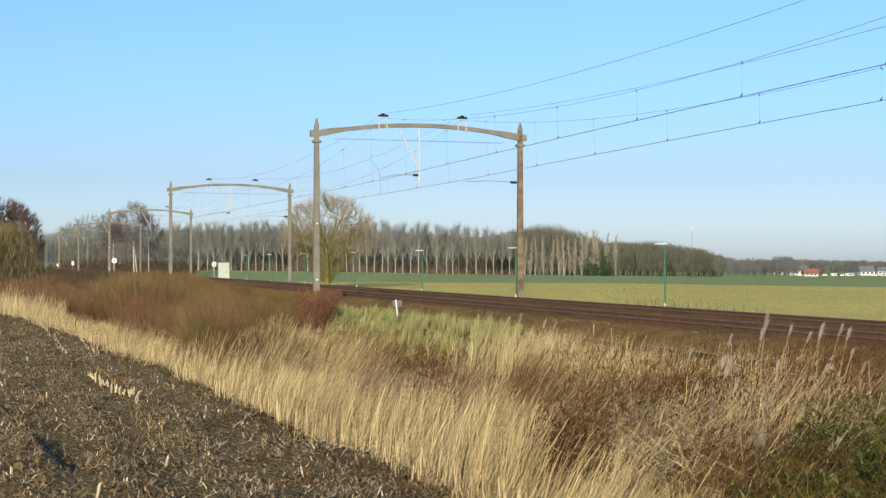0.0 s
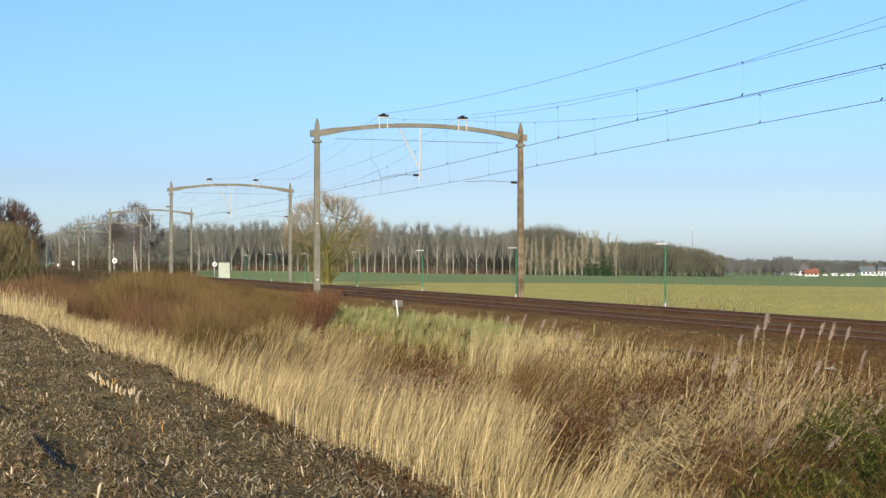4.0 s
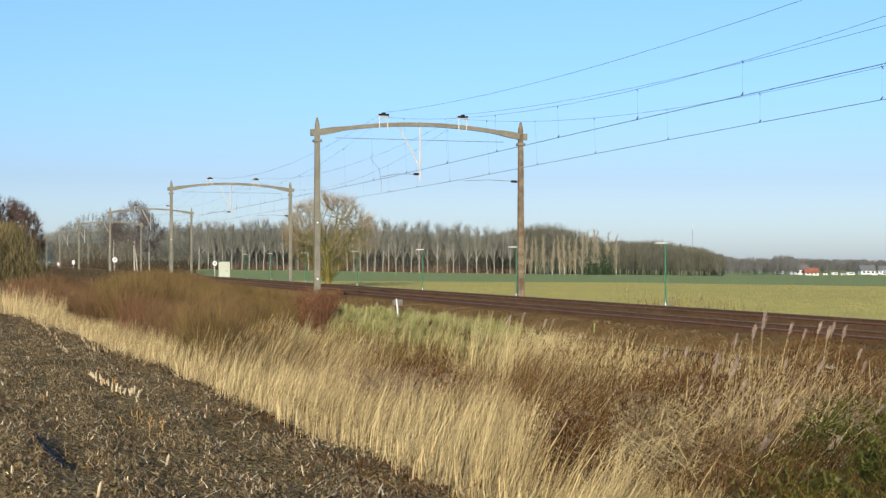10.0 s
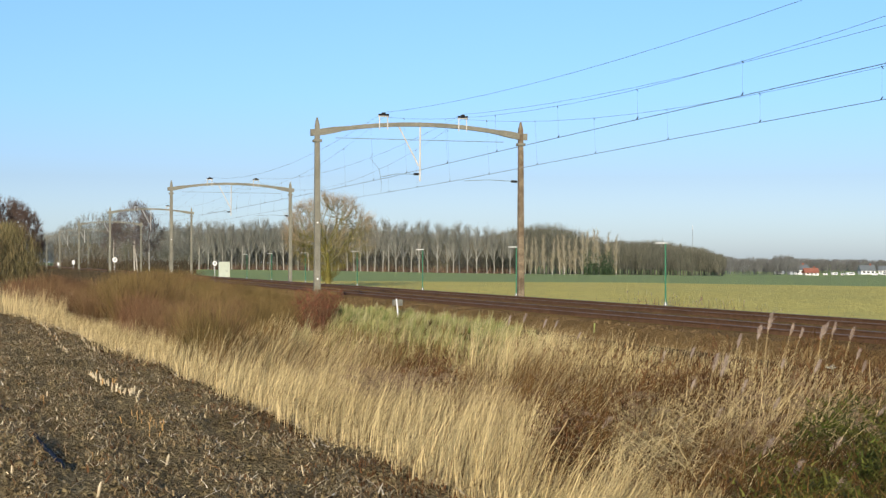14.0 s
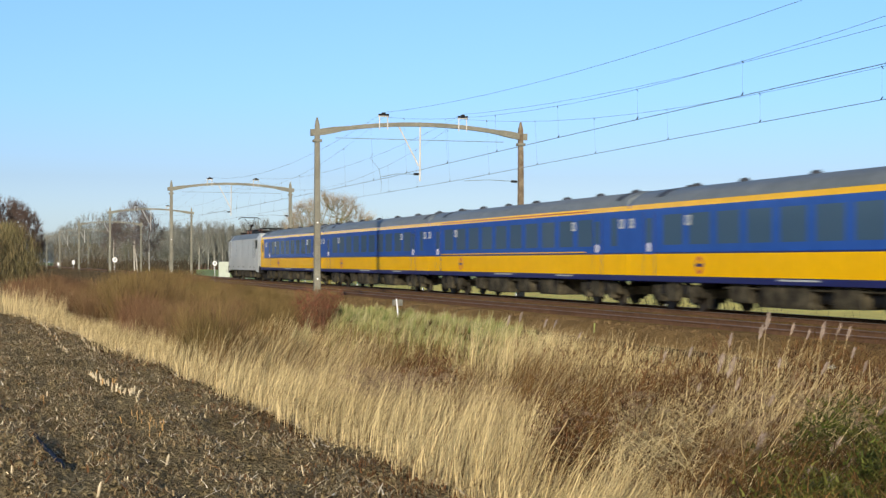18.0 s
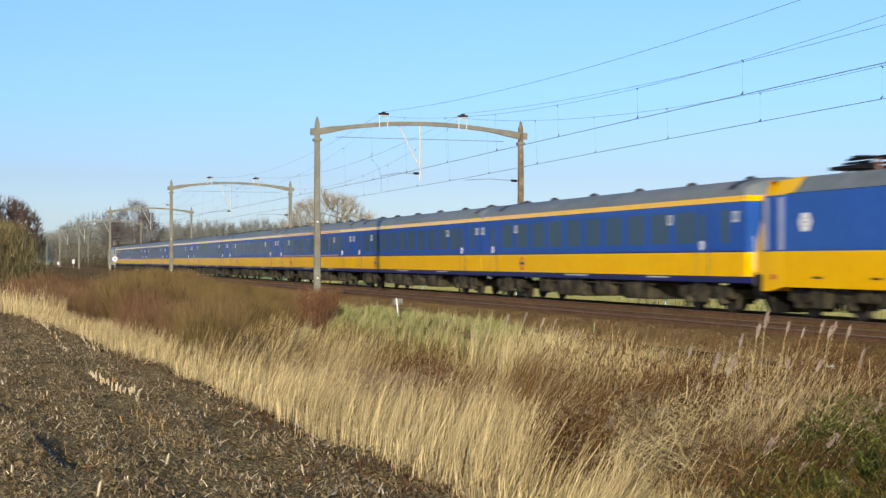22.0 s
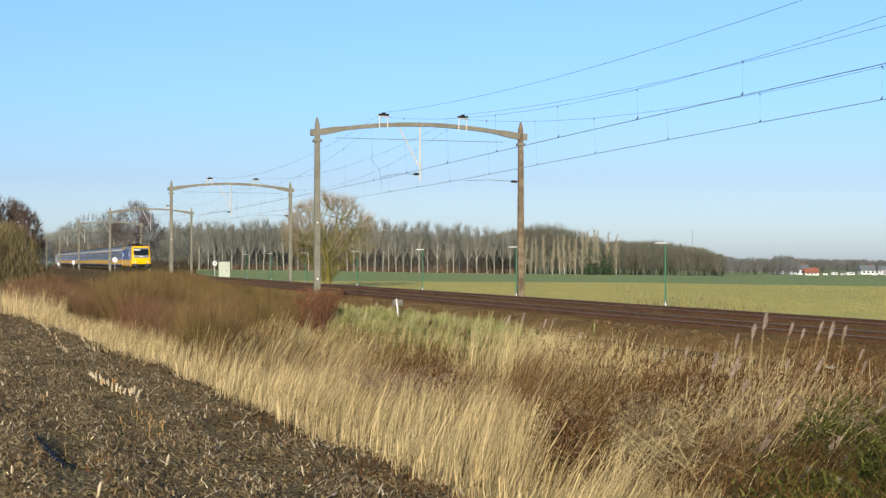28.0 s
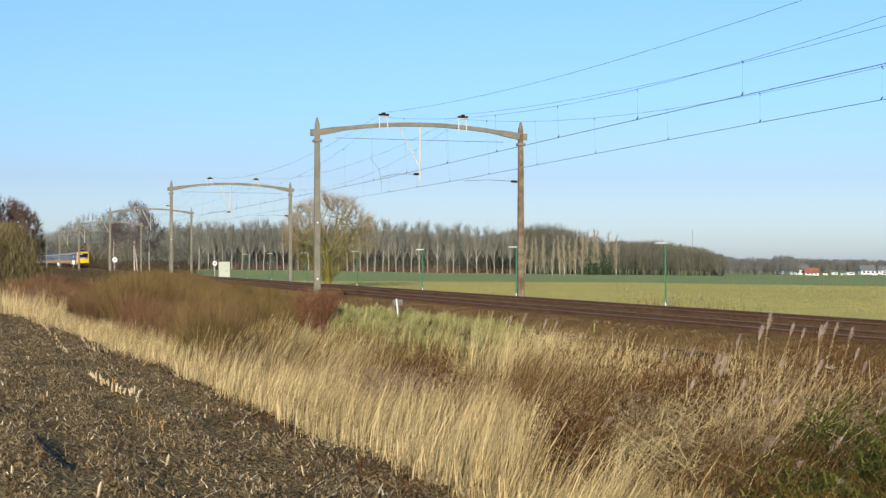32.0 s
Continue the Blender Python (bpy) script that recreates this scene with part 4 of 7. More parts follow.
        for yy in (-4.5, -1.0, 2.0, 5.0):
            part("step", block(t * (W + 0.01) - 0.012, t * (W + 0.01) + 0.012, yy - 0.25, yy + 0.25, 1.1, 1.16), "under", core)
    for y0, y1, z in ((-3.2, -0.3, 0.3), (-0.1, 2.2, 0.38), (2.4, 3.3, 0.5)):
        part("equipment_box", block(-1.3, 1.3, y0, y1, z, 0.9, 0.05), "under", c, "dusty transformer box")
    # roof gear
    rg = part("roof_gear", block(-0.55, 0.55, -4.6, -1.0, 3.9, 4.12, 0.06), "black", c, "dark roof equipment")
    part("busbar", bar((-0.35, -5.6, 4.28), (-0.35, 5.4, 4.28), 0.035), "black", rg)
    for yy in (-3.6, -2.2, 0.4, 2.2, 3.8):
        part("insulator", bar((-0.35, yy, 3.9), (-0.35, yy, 4.26), 0.08, 0.06, 8), "porcelain", rg)
    part("breaker", block(-0.45, 0.3, 0.2, 1.5, 3.95, 4.32, 0.08), "black", rg)
    pantograph(c, 5.1 if not yellow else -4.1, True, -1 if yellow else 1, 5.82 if yellow else 5.46)
    if yellow:
        part("roof_frame", block(-0.7, 0.7, -7.3, -4.6, 4.02, 4.12, 0.03), "black", rg, "black pantograph frame over the cab")
        for yy in (-7.0, -6.2, -5.2):
            part("insulator", bar((-0.5, yy, 3.84), (-0.5, yy, 4.04), 0.08, 0.07, 8), "porcelain", rg)
        part("line_breaker", block(-0.6, -0.1, -6.6, -5.4, 4.12, 4.30, 0.05), "black", rg)
    pantograph(c, -5.0 if not yellow else 5.0, False, 1)
    part("horn", bar((0.45, -7.9, 3.88), (0.45, -8.25, 3.95), 0.04, 0.08, 8), "steel", c)
    return c


SPEED, LEAD = 37.35, 37.39


def train_y(t):
    """Where the coupling behind the leading engine's coach stands at t."""
    return LEAD + SPEED * (t - 16.5)


TRAIN = []
TRAIN.append((loco(False, "light grey electric locomotive leading the train, pantograph raised", -1), 8.05))
lead_coach = coach(25.0, cab=True, label="blue and yellow driving trailer with yellow cab end")
TRAIN.append((lead_coach, -13.9))
std = coach(26.4, label="blue and yellow passenger coach with grey roof")
fst = coach(26.4, first_class=True, label="blue and yellow first class coach with yellow line")
for k in range(2, 10):
    kind = fst if k in (3, 7) else std
    if k in (2, 3):
        ob = kind if (k == 2 or k == 3) else None
    else:
        ob = copy_thing(kind, Matrix())
    TRAIN.append((ob, -26.4 * k + 13.2))
TRAIN.append((loco(True, "blue and yellow electric locomotive at the train's tail, pantograph raised", -1), -26.4 * 9 - 9.4))

# ---- places named by how far across the view and how deep they lie ----
AHEAD, ASIDE = Vector((math.sin(TURN), math.cos(TURN), 0)), Vector((math.cos(TURN), -math.sin(TURN), 0))


def spot(across, depth):
    p = Vector((EYE.x, EYE.y, 0)) + AHEAD * depth + ASIDE * (across * depth / 1000)
    return Vector((p.x, p.y, ground_z(p.x, p.y)))


def fast_mesh(name, verts, tris, mats, quads=None, index=None):
    """A mesh straight from arrays."""
    me = bpy.data.meshes.new(name)
    verts = np.asarray(verts, dtype=np.float32)
    groups = [(np.asarray(g, dtype=np.int32), k) for g, k in ((tris, 3), (quads, 4)) if g is not None and len(g)]
    me.vertices.add(len(verts))
    me.vertices.foreach_set("co", verts.ravel())
    loops = np.concatenate([g.ravel() for g, k in groups])
    me.loops.add(len(loops))
    me.loops.foreach_set("vertex_index", loops)
    starts, at = [], 0
    for g, k in groups:
        starts.append(at + np.arange(len(g)) * k)
        at += len(g) * k
    starts = np.concatenate(starts).astype(np.int32)
    me.polygons.add(len(starts))
    me.polygons.foreach_set("loop_start", starts)
    for k in mats:
        me.materials.append(M[k])
    if index is not None:
        me.polygons.foreach_set("material_index", np.asarray(index, dtype=np.int32))
    me.update(calc_edges=True)
    me.validate()
    return me


def blades(rng, base, tall, lean, width, seg=3, tip=0.25, turn=None, curl=2.0, droop=0.0):
    """Bent ribbons: base (n, 3), height (n), lean (n, 2) at the tip, width (n); droop (n): how far the tip hangs down."""
    n = len(base)
    a = rng.uniform(0, np.pi, n) if turn is None else turn
    side = np.stack([np.cos(a), np.sin(a), np.zeros(n)], 1)
    rows = []
    for k in range(seg + 1):
        t = k / seg
        c = base + np.stack([lean[:, 0] * t ** curl, lean[:, 1] * t ** curl, tall * t - droop * t * t], 1)
        w = (width * (1 - (1 - tip) * t) / 2)[:, None] * side
        rows += [c - w, c + w]
    verts = np.stack(rows, 1).reshape(-1, 3)
    o = (np.arange(n) * (2 * seg + 2))[:, None]
    quads = np.concatenate([o + np.array([[2 * k, 2 * k + 1, 2 * k + 3, 2 * k + 2]]) for k in range(seg)], 0)
    return verts, quads


# ---- bare trees ----
def limb(v, f, a, b, r0, r1, sides):
    d = (b - a)
    if d.length < 1e-4:
        return
    d.normalize()
    s = d.cross(Vector((0.3, 0.9, 0.2))).normalized()
    t = d.cross(s)
    o = len(v)
    for p, r in ((a, r0), (b, r1)):
        for k in range(sides):
            q = 2 * math.pi * k / sides
            v.append(p + (s * math.cos(q) + t * math.sin(q)) * r)
    for k in range(sides):
        f.append((o + k, o + (k + 1) % sides, o + sides + (k + 1) % sides, o + sides + k))


def tree_parts(seed, h, spread, first, rise, r, twigs, twig_len, trunk_bend=0.02, forks=1, thin=0.05, limbs=16, droop=0.0, splay=0.16, upright=0.5, stout=0.5):
    """Trunk with limbs (verts, faces) and the fine twigs (verts, faces) of a leafless tree of height h."""
    rng = random.Random(seed)
    v, f, tv, tf = [], [], [], []
    tips = []

    def grow(a, d, length, rad, depth):
        n = 3
        p = a.copy()
        for k in range(n):
            d2 = (d + Vector((rng.gauss(0, 0.10), rng.gauss(0, 0.10), rng.gauss(0.04, 0.06) - droop * 0.1))).normalized()
            q = p + d2 * (length / n)
            ra, rb = rad * (1 - k / n * 0.6), rad * (1 - (k + 1) / n * 0.6)
            limb(v, f, p, q, ra, rb, 5 if depth == 0 else 3)
            if depth < 2:
                for _ in range(2 if depth == 0 else 1):
                    s = Vector((rng.gauss(0, 1), rng.gauss(0, 1), rng.gauss(rise, 0.4))).normalized()
                    grow(q, (d2 * 0.9 + s * 0.75).normalized(), length * rng.uniform(0.38, 0.6), rb * 0.55, depth + 1)
            tips.append((q, d2, length))
            p, d = q, d2
    for fk in range(forks):
        base = Vector((rng.gauss(0, 0.12 * (forks > 1)), rng.gauss(0, 0.12 * (forks > 1)), -0.15))
        d = Vector((rng.gauss(0, trunk_bend + splay * (forks > 1)), rng.gauss(0, trunk_bend + splay * (forks > 1)), 1)).normalized()
        p, n = base, 8
        hh = h * (rng.uniform(0.8, 1.0) if forks > 1 else 0.97)
        rr = r / (forks ** 0.5)
        for k in range(n):
            d = (d + Vector((rng.gauss(0, trunk_bend), rng.gauss(0, trunk_bend), 0.05))).normalized()
            q = p + d * (hh / n)
            limb(v, f, p, q, rr * (1 - k / n * 0.92), rr * (1 - (k + 1) / n * 0.92), 7)
            u = (k + 1) / n
            if u >= first:
                for _ in range(max(1, round(limbs / n / (1 - first) / forks))):
                    t = rng.uniform(0, 2 * math.pi)
                    out = Vector((math.cos(t), math.sin(t), rise * rng.uniform(0.6, 1.3)))
                    size = spread * (1.15 - 0.75 * (u - first) / max(0.05, 1 - first)) * rng.uniform(0.6, 1.1)
                    at = p.lerp(q, rng.random())
                    grow(at, out.normalized(), size, rr * (1 - u * 0.85) * stout + 0.01, 0)
            p = q
        tips.append((p, d, h * 0.1))
    for p, d, length in rng.choices(tips, [w[2] ** 1.5 for w in tips], k=twigs):
        s = Vector((rng.gauss(0, 0.7), rng.gauss(0, 0.7), rng.gauss(upright - droop, 0.5)))
        e = p + (d * 0.7 + s * 0.6).normalized() * twig_len * rng.uniform(0.5, 1.5)
        w = Vector((rng.gauss(0, 1), rng.gauss(0, 1), 0)).normalized() * thin * 0.5
        o = len(tv)
        m = p.lerp(e, 0.5) + Vector((rng.gauss(0, 0.06), rng.gauss(0, 0.06), rng.gauss(0, 0.06))) * twig_len
        tv += [p - w, p + w, m + w * 0.7, m - w * 0.7, e]
        tf += [(o, o + 1, o + 2, o + 3), (o + 3, o + 2, o + 4)]
    return v, f, tv, tf


def tree(name, label, seed, bark, twig, group="", **kw):
    t = tagged(new(name), label, "tree", group=group)
    v, f, tv, tf = tree_parts(seed, **kw)
    part("trunk", mesh_of("trunk", v, f, (bark,), True), "", t, "trunk with bare limbs")
    part("crown", mesh_of("crown", tv, tf, (twig,)), "", t, "fine leafless twigs")
    return t


def domed_tree(name, label, seed, bark, twig, group="", h=10.0, w=9.0, base=1.5, r=0.3, limbs=12, forks=4, twigs=9000, twig_len=0.9, thin=0.02, flare=0.6, hang=0.0, stems=1, skew=0.0, sway=0.1, bough_mat=""):
    """A leafless tree whose limbs fan out to an uneven dome."""
    rng = random.Random(seed)
    t = tagged(new(name), label, "tree", group=group)
    v, f, lv, lf, tv, tf, ends = [], [], [], [], [], [], []
    cz = base + (h - base) * 0.36
    lumps = [(Vector((rng.gauss(0, 1), rng.gauss(0, 1), rng.gauss(0.4, 0.8))).normalized(), rng.uniform(-0.22, 0.16)) for _ in range(11)]

    def rim(d, k):
        """The point at share k of the way from the crown's middle to its edge."""
        g = 1 + sum(a * max(0.0, d.dot(q)) ** 6 for q, a in lumps)
        up = (h - cz) if d.z > 0 else (cz - base)
        return Vector((d.x * w / 2 + skew * max(0, d.z), d.y * w / 2, d.z * up)) * g * k + Vector((0, 0, cz))

    def bough(a, b, r0, r1, n, sides):
        mid = a.lerp(b, 0.5)
        mid += Vector((b.x - a.x, b.y - a.y, 0)) * 0.12 + Vector((rng.gauss(0, 0.05), rng.gauss(0, 0.05), -0.05)) * (b - a).length
        p = a
        for i in range(n):
            u = (i + 1) / n
            q = a.lerp(mid, u).lerp(mid.lerp(b, u), u)
            limb(*((v, f) if sides > 5 else (lv, lf)), p, q, r0 + (r1 - r0) * i / n, r0 + (r1 - r0) * u, sides)
            p = q
    for k in range(stems):
        foot = Vector((rng.gauss(0, 0.5), rng.gauss(0, 0.5), -0.2)) if stems > 1 else Vector((0, 0, -0.2))
        top = Vector((rng.gauss(0, sway) * w * (1 + stems * 0.4), rng.gauss(0, sway) * w * (1 + stems * 0.4), base + (h - base) * flare))
        bough(foot, top, r / stems ** 0.5, r * 0.25 / stems ** 0.5, 8, 7)
        for i in range(limbs):
            e, az = math.asin(min(1, rng.uniform(-0.25, 1.0))), 2 * math.pi * (i + rng.random()) / limbs
            d = Vector((math.cos(e) * math.cos(az), math.cos(e) * math.sin(az), math.sin(e)))
            a = foot.lerp(top, min(1, (base * 0.85 + (h - base) * flare * rng.random() * 0.75) / top.z))
            b = rim(d, rng.uniform(0.5, 0.66))
            bough(a, b, r * 0.32 / stems ** 0.5, r * 0.15 / stems ** 0.5, 4, 5)
            for _ in range(forks):
                d2 = (d + Vector((rng.gauss(0, 0.4), rng.gauss(0, 0.4), rng.gauss(0.05, 0.35)))).normalized()
                a2, b2 = a.lerp(b, rng.uniform(0.55, 1.0)), rim(d2, rng.uniform(0.76, 0.9))
                a2 = b if rng.random() < 0.5 else a2
                bough(a2, b2, r * 0.13 / stems ** 0.5, r * 0.06, 3, 4)
                for _ in range(forks):
                    d3 = (d2 + Vector((rng.gauss(0, 0.25), rng.gauss(0, 0.25), rng.gauss(0.05, 0.25)))).normalized()
                    a3, b3 = a2.lerp(b2, rng.uniform(0.4, 1.0)), rim(d3, rng.uniform(0.9, 1.0))
                    bough(a3, b3, r * 0.05, thin * 0.6, 2, 3)
                    ends.append((a3, b3, d3))
    for _ in range(twigs):
        a, b, d = rng.choice(ends)
        p = a.lerp(b, rng.uniform(0.2, 1.0))
        way = (d * 0.8 + Vector((rng.gauss(0, 0.45), rng.gauss(0, 0.45), rng.gauss(0.35 - hang, 0.4)))).normalized()
        e = p + way * twig_len * rng.uniform(0.4, 1.2)
        m = p.lerp(e, 0.5) + Vector((rng.gauss(0, 0.07), rng.gauss(0, 0.07), rng.gauss(0.02, 0.06))) * twig_len
        q = Vector((rng.gauss(0, 1), rng.gauss(0, 1), 0)).normalized() * thin * 0.5
        o = len(tv)
        tv += [p - q, p + q, m + q * 0.7, m - q * 0.7, e]
        tf += [(o, o + 1, o + 2, o + 3), (o + 3, o + 2, o + 4)]
    part("trunk", mesh_of("trunk", v, f, (bark,), True), "", t, "bare trunk")
    part("branch_work", mesh_of("branch_work", lv, lf, (bough_mat or bark,), True), "", t, "spreading bare limbs")
    part("crown", mesh_of("crown", tv, tf, (twig,)), "", t, "fine leafless twigs")
    return t


def turned(p, z, s, k=1.0):
    return Matrix.Translation(p) @ Matrix.Rotation(z, 4, "Z") @ Matrix.Diagonal((s * k, s * k, s, 1))


def along(table, x):
    for (a, u), (b, w) in zip(table, table[1:]):
        if x <= b:
            return u + (w - u) * (max(x, a) - a) / (b - a)
    return table[-1][1]


def build_forest():
    rng = random.Random(11)
    lab = "leafless poplar with a pale slender trunk at the wood's edge"
    kinds = [tree("poplar_tree", lab, s, "bark", "branch", "poplars at the wood's edge", h=12.8, spread=4.4, first=0.34, rise=2.3, r=0.15, twigs=3600, twig_len=1.4, thin=0.019, limbs=20, upright=0.9, stout=0.42) for s in (1, 2, 3, 4)]
    slim = [tree("poplar_tree", "slim leafless young poplar with a straight pale trunk", s, "bark", "slimtwig", "young poplars at the wood's edge", h=9.5, spread=1.2, first=0.12, rise=3.4, r=0.12, stout=0.3, twigs=1300, twig_len=1.1, thin=0.032, limbs=18) for s in (21, 22)]
    depth = [(-170, 560), (-63, 520), (5, 455), (74, 450), (130, 450), (230, 560), (290, 640)]
    used = {k: False for k in range(4)}
    a = -165.0
    while a < 46:
        k = rng.randrange(4)
        p = spot(a, along(depth, a) + rng.uniform(-8, 8))
        s = rng.uniform(0.96, 1.04) * along([(-165, 1.12), (-60, 1.1), (10, 0.94), (46, 0.8)], a)
        m = turned(p, rng.uniform(0, 6.28), s)
        src = kinds[k]
        if not used[k]:
            src.matrix_basis = m
            used[k] = True
        else:
            c = copy_thing(src, m)
            c.matrix_basis = m
        a += rng.uniform(3.6, 6.4)
    a, done = 50.0, [False, False]
    while a < 108:
        k = rng.randrange(2)
        p = spot(a, 440 + rng.uniform(-4, 4))
        m = turned(p, rng.uniform(0, 6.28), rng.uniform(0.92, 1.1) * (1.0 if a < 80 else 1.12))
        if not done[k]:
            slim[k].matrix_basis = m
            done[k] = True
        else:
            c = copy_thing(slim[k], m)
            c.matrix_basis = m
        a += rng.uniform(2.8, 5.6)
    # the woods behind, far too many trees to count
    for name, lab, mat, rows in (
        ("distant_woods", "leafless grey-brown woods behind the field, with unseen rows added", "branch",
         # first two rows lie mostly out of view, added for coaches to reflect
         [(-560, -262, 600, [(-560, 20), (-262, 19)], 150), (-345, -244, 830, [(-345, 22), (-244, 20)], 60), (-262, -165, 700, [(-262, 13), (-240, 16), (-226, 19), (-205, 22), (-190, 20), (-165, 18)], 110), (-170, 48, 560, [(-170, 16.0), (-60, 15.6), (0, 14.4), (48, 11.6)], 230)]),
        ("distant_woods", "dark leafless woods along the far field edge", "darkbranch",
         [(28, 82, 470, [(28, 12.3), (45, 13.8), (58, 15.4), (68, 15.4), (82, 12.8)], 75), (78, 170, 470, [(78, 12.2), (100, 10.8), (112, 10.5), (140, 9.9), (155, 8.8), (165, 6.8), (170, 5.8)], 120),
                                               ]),
        ("distant_woods", "leafless woods on the horizon, greyed by painted haze", "hazewood",
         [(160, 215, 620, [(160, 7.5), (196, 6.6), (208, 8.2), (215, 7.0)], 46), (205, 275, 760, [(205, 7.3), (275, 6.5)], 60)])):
        V, T = [], []
        for a0, a1, d0, tops, n in rows:
            for i in range(n):
                a = a0 + (a1 - a0) * (i + rng.random()) / n
                p = spot(a, d0 + rng.uniform(-6, 45))
                h = along(tops, a) * rng.uniform(0.86, 1.06)
                w = h * rng.uniform(0.2, 0.34)
                limb_v, limb_f = [], []
                limb(limb_v, limb_f, p, p + Vector((rng.gauss(0, .3), rng.gauss(0, .3), h * 0.8)), 0.16, 0.04, 4)
                o = len(V)
                V += [tuple(q) for q in limb_v]
                for q in limb_f:
                    T += [(o + q[0], o + q[1], o + q[2]), (o + q[0], o + q[2], o + q[3])]
                for _ in range(680):
                    u = rng.random() ** 0.8
                    z0 = h * (0.12 + 0.75 * u)
                    rad = w * (0.45 + 1.1 * u * (1.25 - u)) * rng.random() ** 0.5
                    t = rng.uniform(0, 6.283)
                    b = p + Vector((math.cos(t) * rad, math.sin(t) * rad, z0))
                    e = b + Vector((math.cos(t) * rng.uniform(0, 0.7), math.sin(t) * rng.uniform(0, 0.7), rng.uniform(0.5, 1.9)))
                    e.z = min(e.z, p.z + h * rng.uniform(0.92, 1.04))
                    q = Vector((rng.gauss(0, 1), rng.gauss(0, 1), 0)).normalized() * rng.uniform(0.02, 0.055)
                    o = len(V)
                    V += [tuple(b - q), tuple(b + q), tuple(e)]
                    T.append((o, o + 1, o + 2))
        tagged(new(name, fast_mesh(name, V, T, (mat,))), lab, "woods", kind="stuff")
    # unseen wood beyond the bushes at the field's end, added to darken coach reflections
    V, T = [], []
    for i in range(150):
        a = -300 - 900 * (i + rng.random()) / 150
        p = spot(a, 190 + rng.uniform(0, 50))
        h = rng.uniform(8.5, 12)
        for _ in range(220):
            z0 = h * rng.random() ** 0.8 * 0.85
            t, rad = rng.uniform(0, 6.283), rng.random() ** 0.5 * h * 0.3
            b = p + Vector((math.cos(t) * rad, math.sin(t) * rad, z0))
            e = b + Vector((rng.gauss(0, 0.5), rng.gauss(0, 0.5), rng.uniform(0.6, 1.9)))
            q = Vector((rng.gauss(0, 1), rng.gauss(0, 1), 0)).normalized() * rng.uniform(0.1, 0.3)
            o = len(V)
            V += [tuple(b - q), tuple(b + q), tuple(e)]
            T.append((o, o + 1, o + 2))
    tagged(new("distant_woods", fast_mesh("distant_woods", V, T, ("darkbranch",))), "unseen leafless wood added to darken the train's reflections", "woods", kind="stuff")
    # branches low behind the pale trunks, the wood's inner shade put in their colour
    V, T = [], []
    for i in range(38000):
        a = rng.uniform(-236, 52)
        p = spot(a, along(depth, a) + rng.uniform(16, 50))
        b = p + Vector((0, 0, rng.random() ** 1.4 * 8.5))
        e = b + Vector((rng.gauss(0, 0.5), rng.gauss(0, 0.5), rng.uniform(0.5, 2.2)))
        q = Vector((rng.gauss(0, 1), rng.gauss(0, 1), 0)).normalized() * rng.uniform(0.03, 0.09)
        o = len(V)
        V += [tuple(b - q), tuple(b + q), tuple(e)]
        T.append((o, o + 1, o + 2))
    tagged(new("wood_interior", fast_mesh("wood_interior", V, T, ("shadewood",))), "tangled branches inside the wood, coloured dark as if shaded", "woods", kind="stuff")
    # ivy-grown trunks in the wood's edge
    V, T = [], []
    for i in range(2600):
        c = rng.choice((88, 93, 98, 101))
        p = spot(c + rng.gauss(0, 1.6), 436 + rng.uniform(-2, 2))
        p.z += abs(rng.gauss(0, 2.6))
        q = Vector((rng.gauss(0, 0.2), rng.gauss(0, 0.2), rng.gauss(0, 0.2)))
        w = Vector((rng.gauss(0, 0.2), rng.gauss(0, 0.2), rng.gauss(0, 0.2)))
        o = len(V)
        V += [tuple(p), tuple(p + q), tuple(p + w)]
        T.append((o, o + 1, o + 2))
    tagged(new("ivy", fast_mesh("ivy", V, T, ("ivy",))), "dark green ivy grown over young trees", "ivy", kind="stuff")
    # red-brown undergrowth at the foot of the poplars
    V, Q = [], []
    nr = np.random.default_rng(3)
    base = np.array([tuple(spot(a, along(depth, a) + 14 + nr.uniform(-6, 14))) for a in nr.uniform(-236, 50, 7600)])
    tall = nr.uniform(0.5, 2.3, len(base))
    v, q = blades(nr, base, tall, nr.normal(0, 0.4, (len(base), 2)), nr.uniform(0.12, 0.3, len(base)), 1, 0.1)
    tagged(new("undergrowth", fast_mesh("undergrowth", v, None, ("leaflitter",), q)), "red-brown undergrowth below the bare poplars", "undergrowth", kind="stuff")
    # brown thicket in front of the left-hand wood, its shade painted into the colour
    # (always beyond the far track)
    base = np.array([tuple(spot(a, max(d, 22.7 / (0.268 + 0.000963 * a) + d - 318))) for a, d in zip(nr.uniform(-232, -150, 7000), nr.uniform(330, 400, 7000))])
    base[:, 2] += nr.random(len(base)) ** 2 * 2.6
    v, q = blades(nr, base, nr.uniform(0.4, 1.6, len(base)), nr.normal(0, 0.5, (len(base), 2)), nr.uniform(0.04, 0.12, len(base)), 1, 0.1)
    tagged(new("thicket", fast_mesh("thicket", v, None, ("scrub",), q)), "low brown thicket before the leafless wood, darkened for shade", "thicket", kind="stuff")


build_forest()


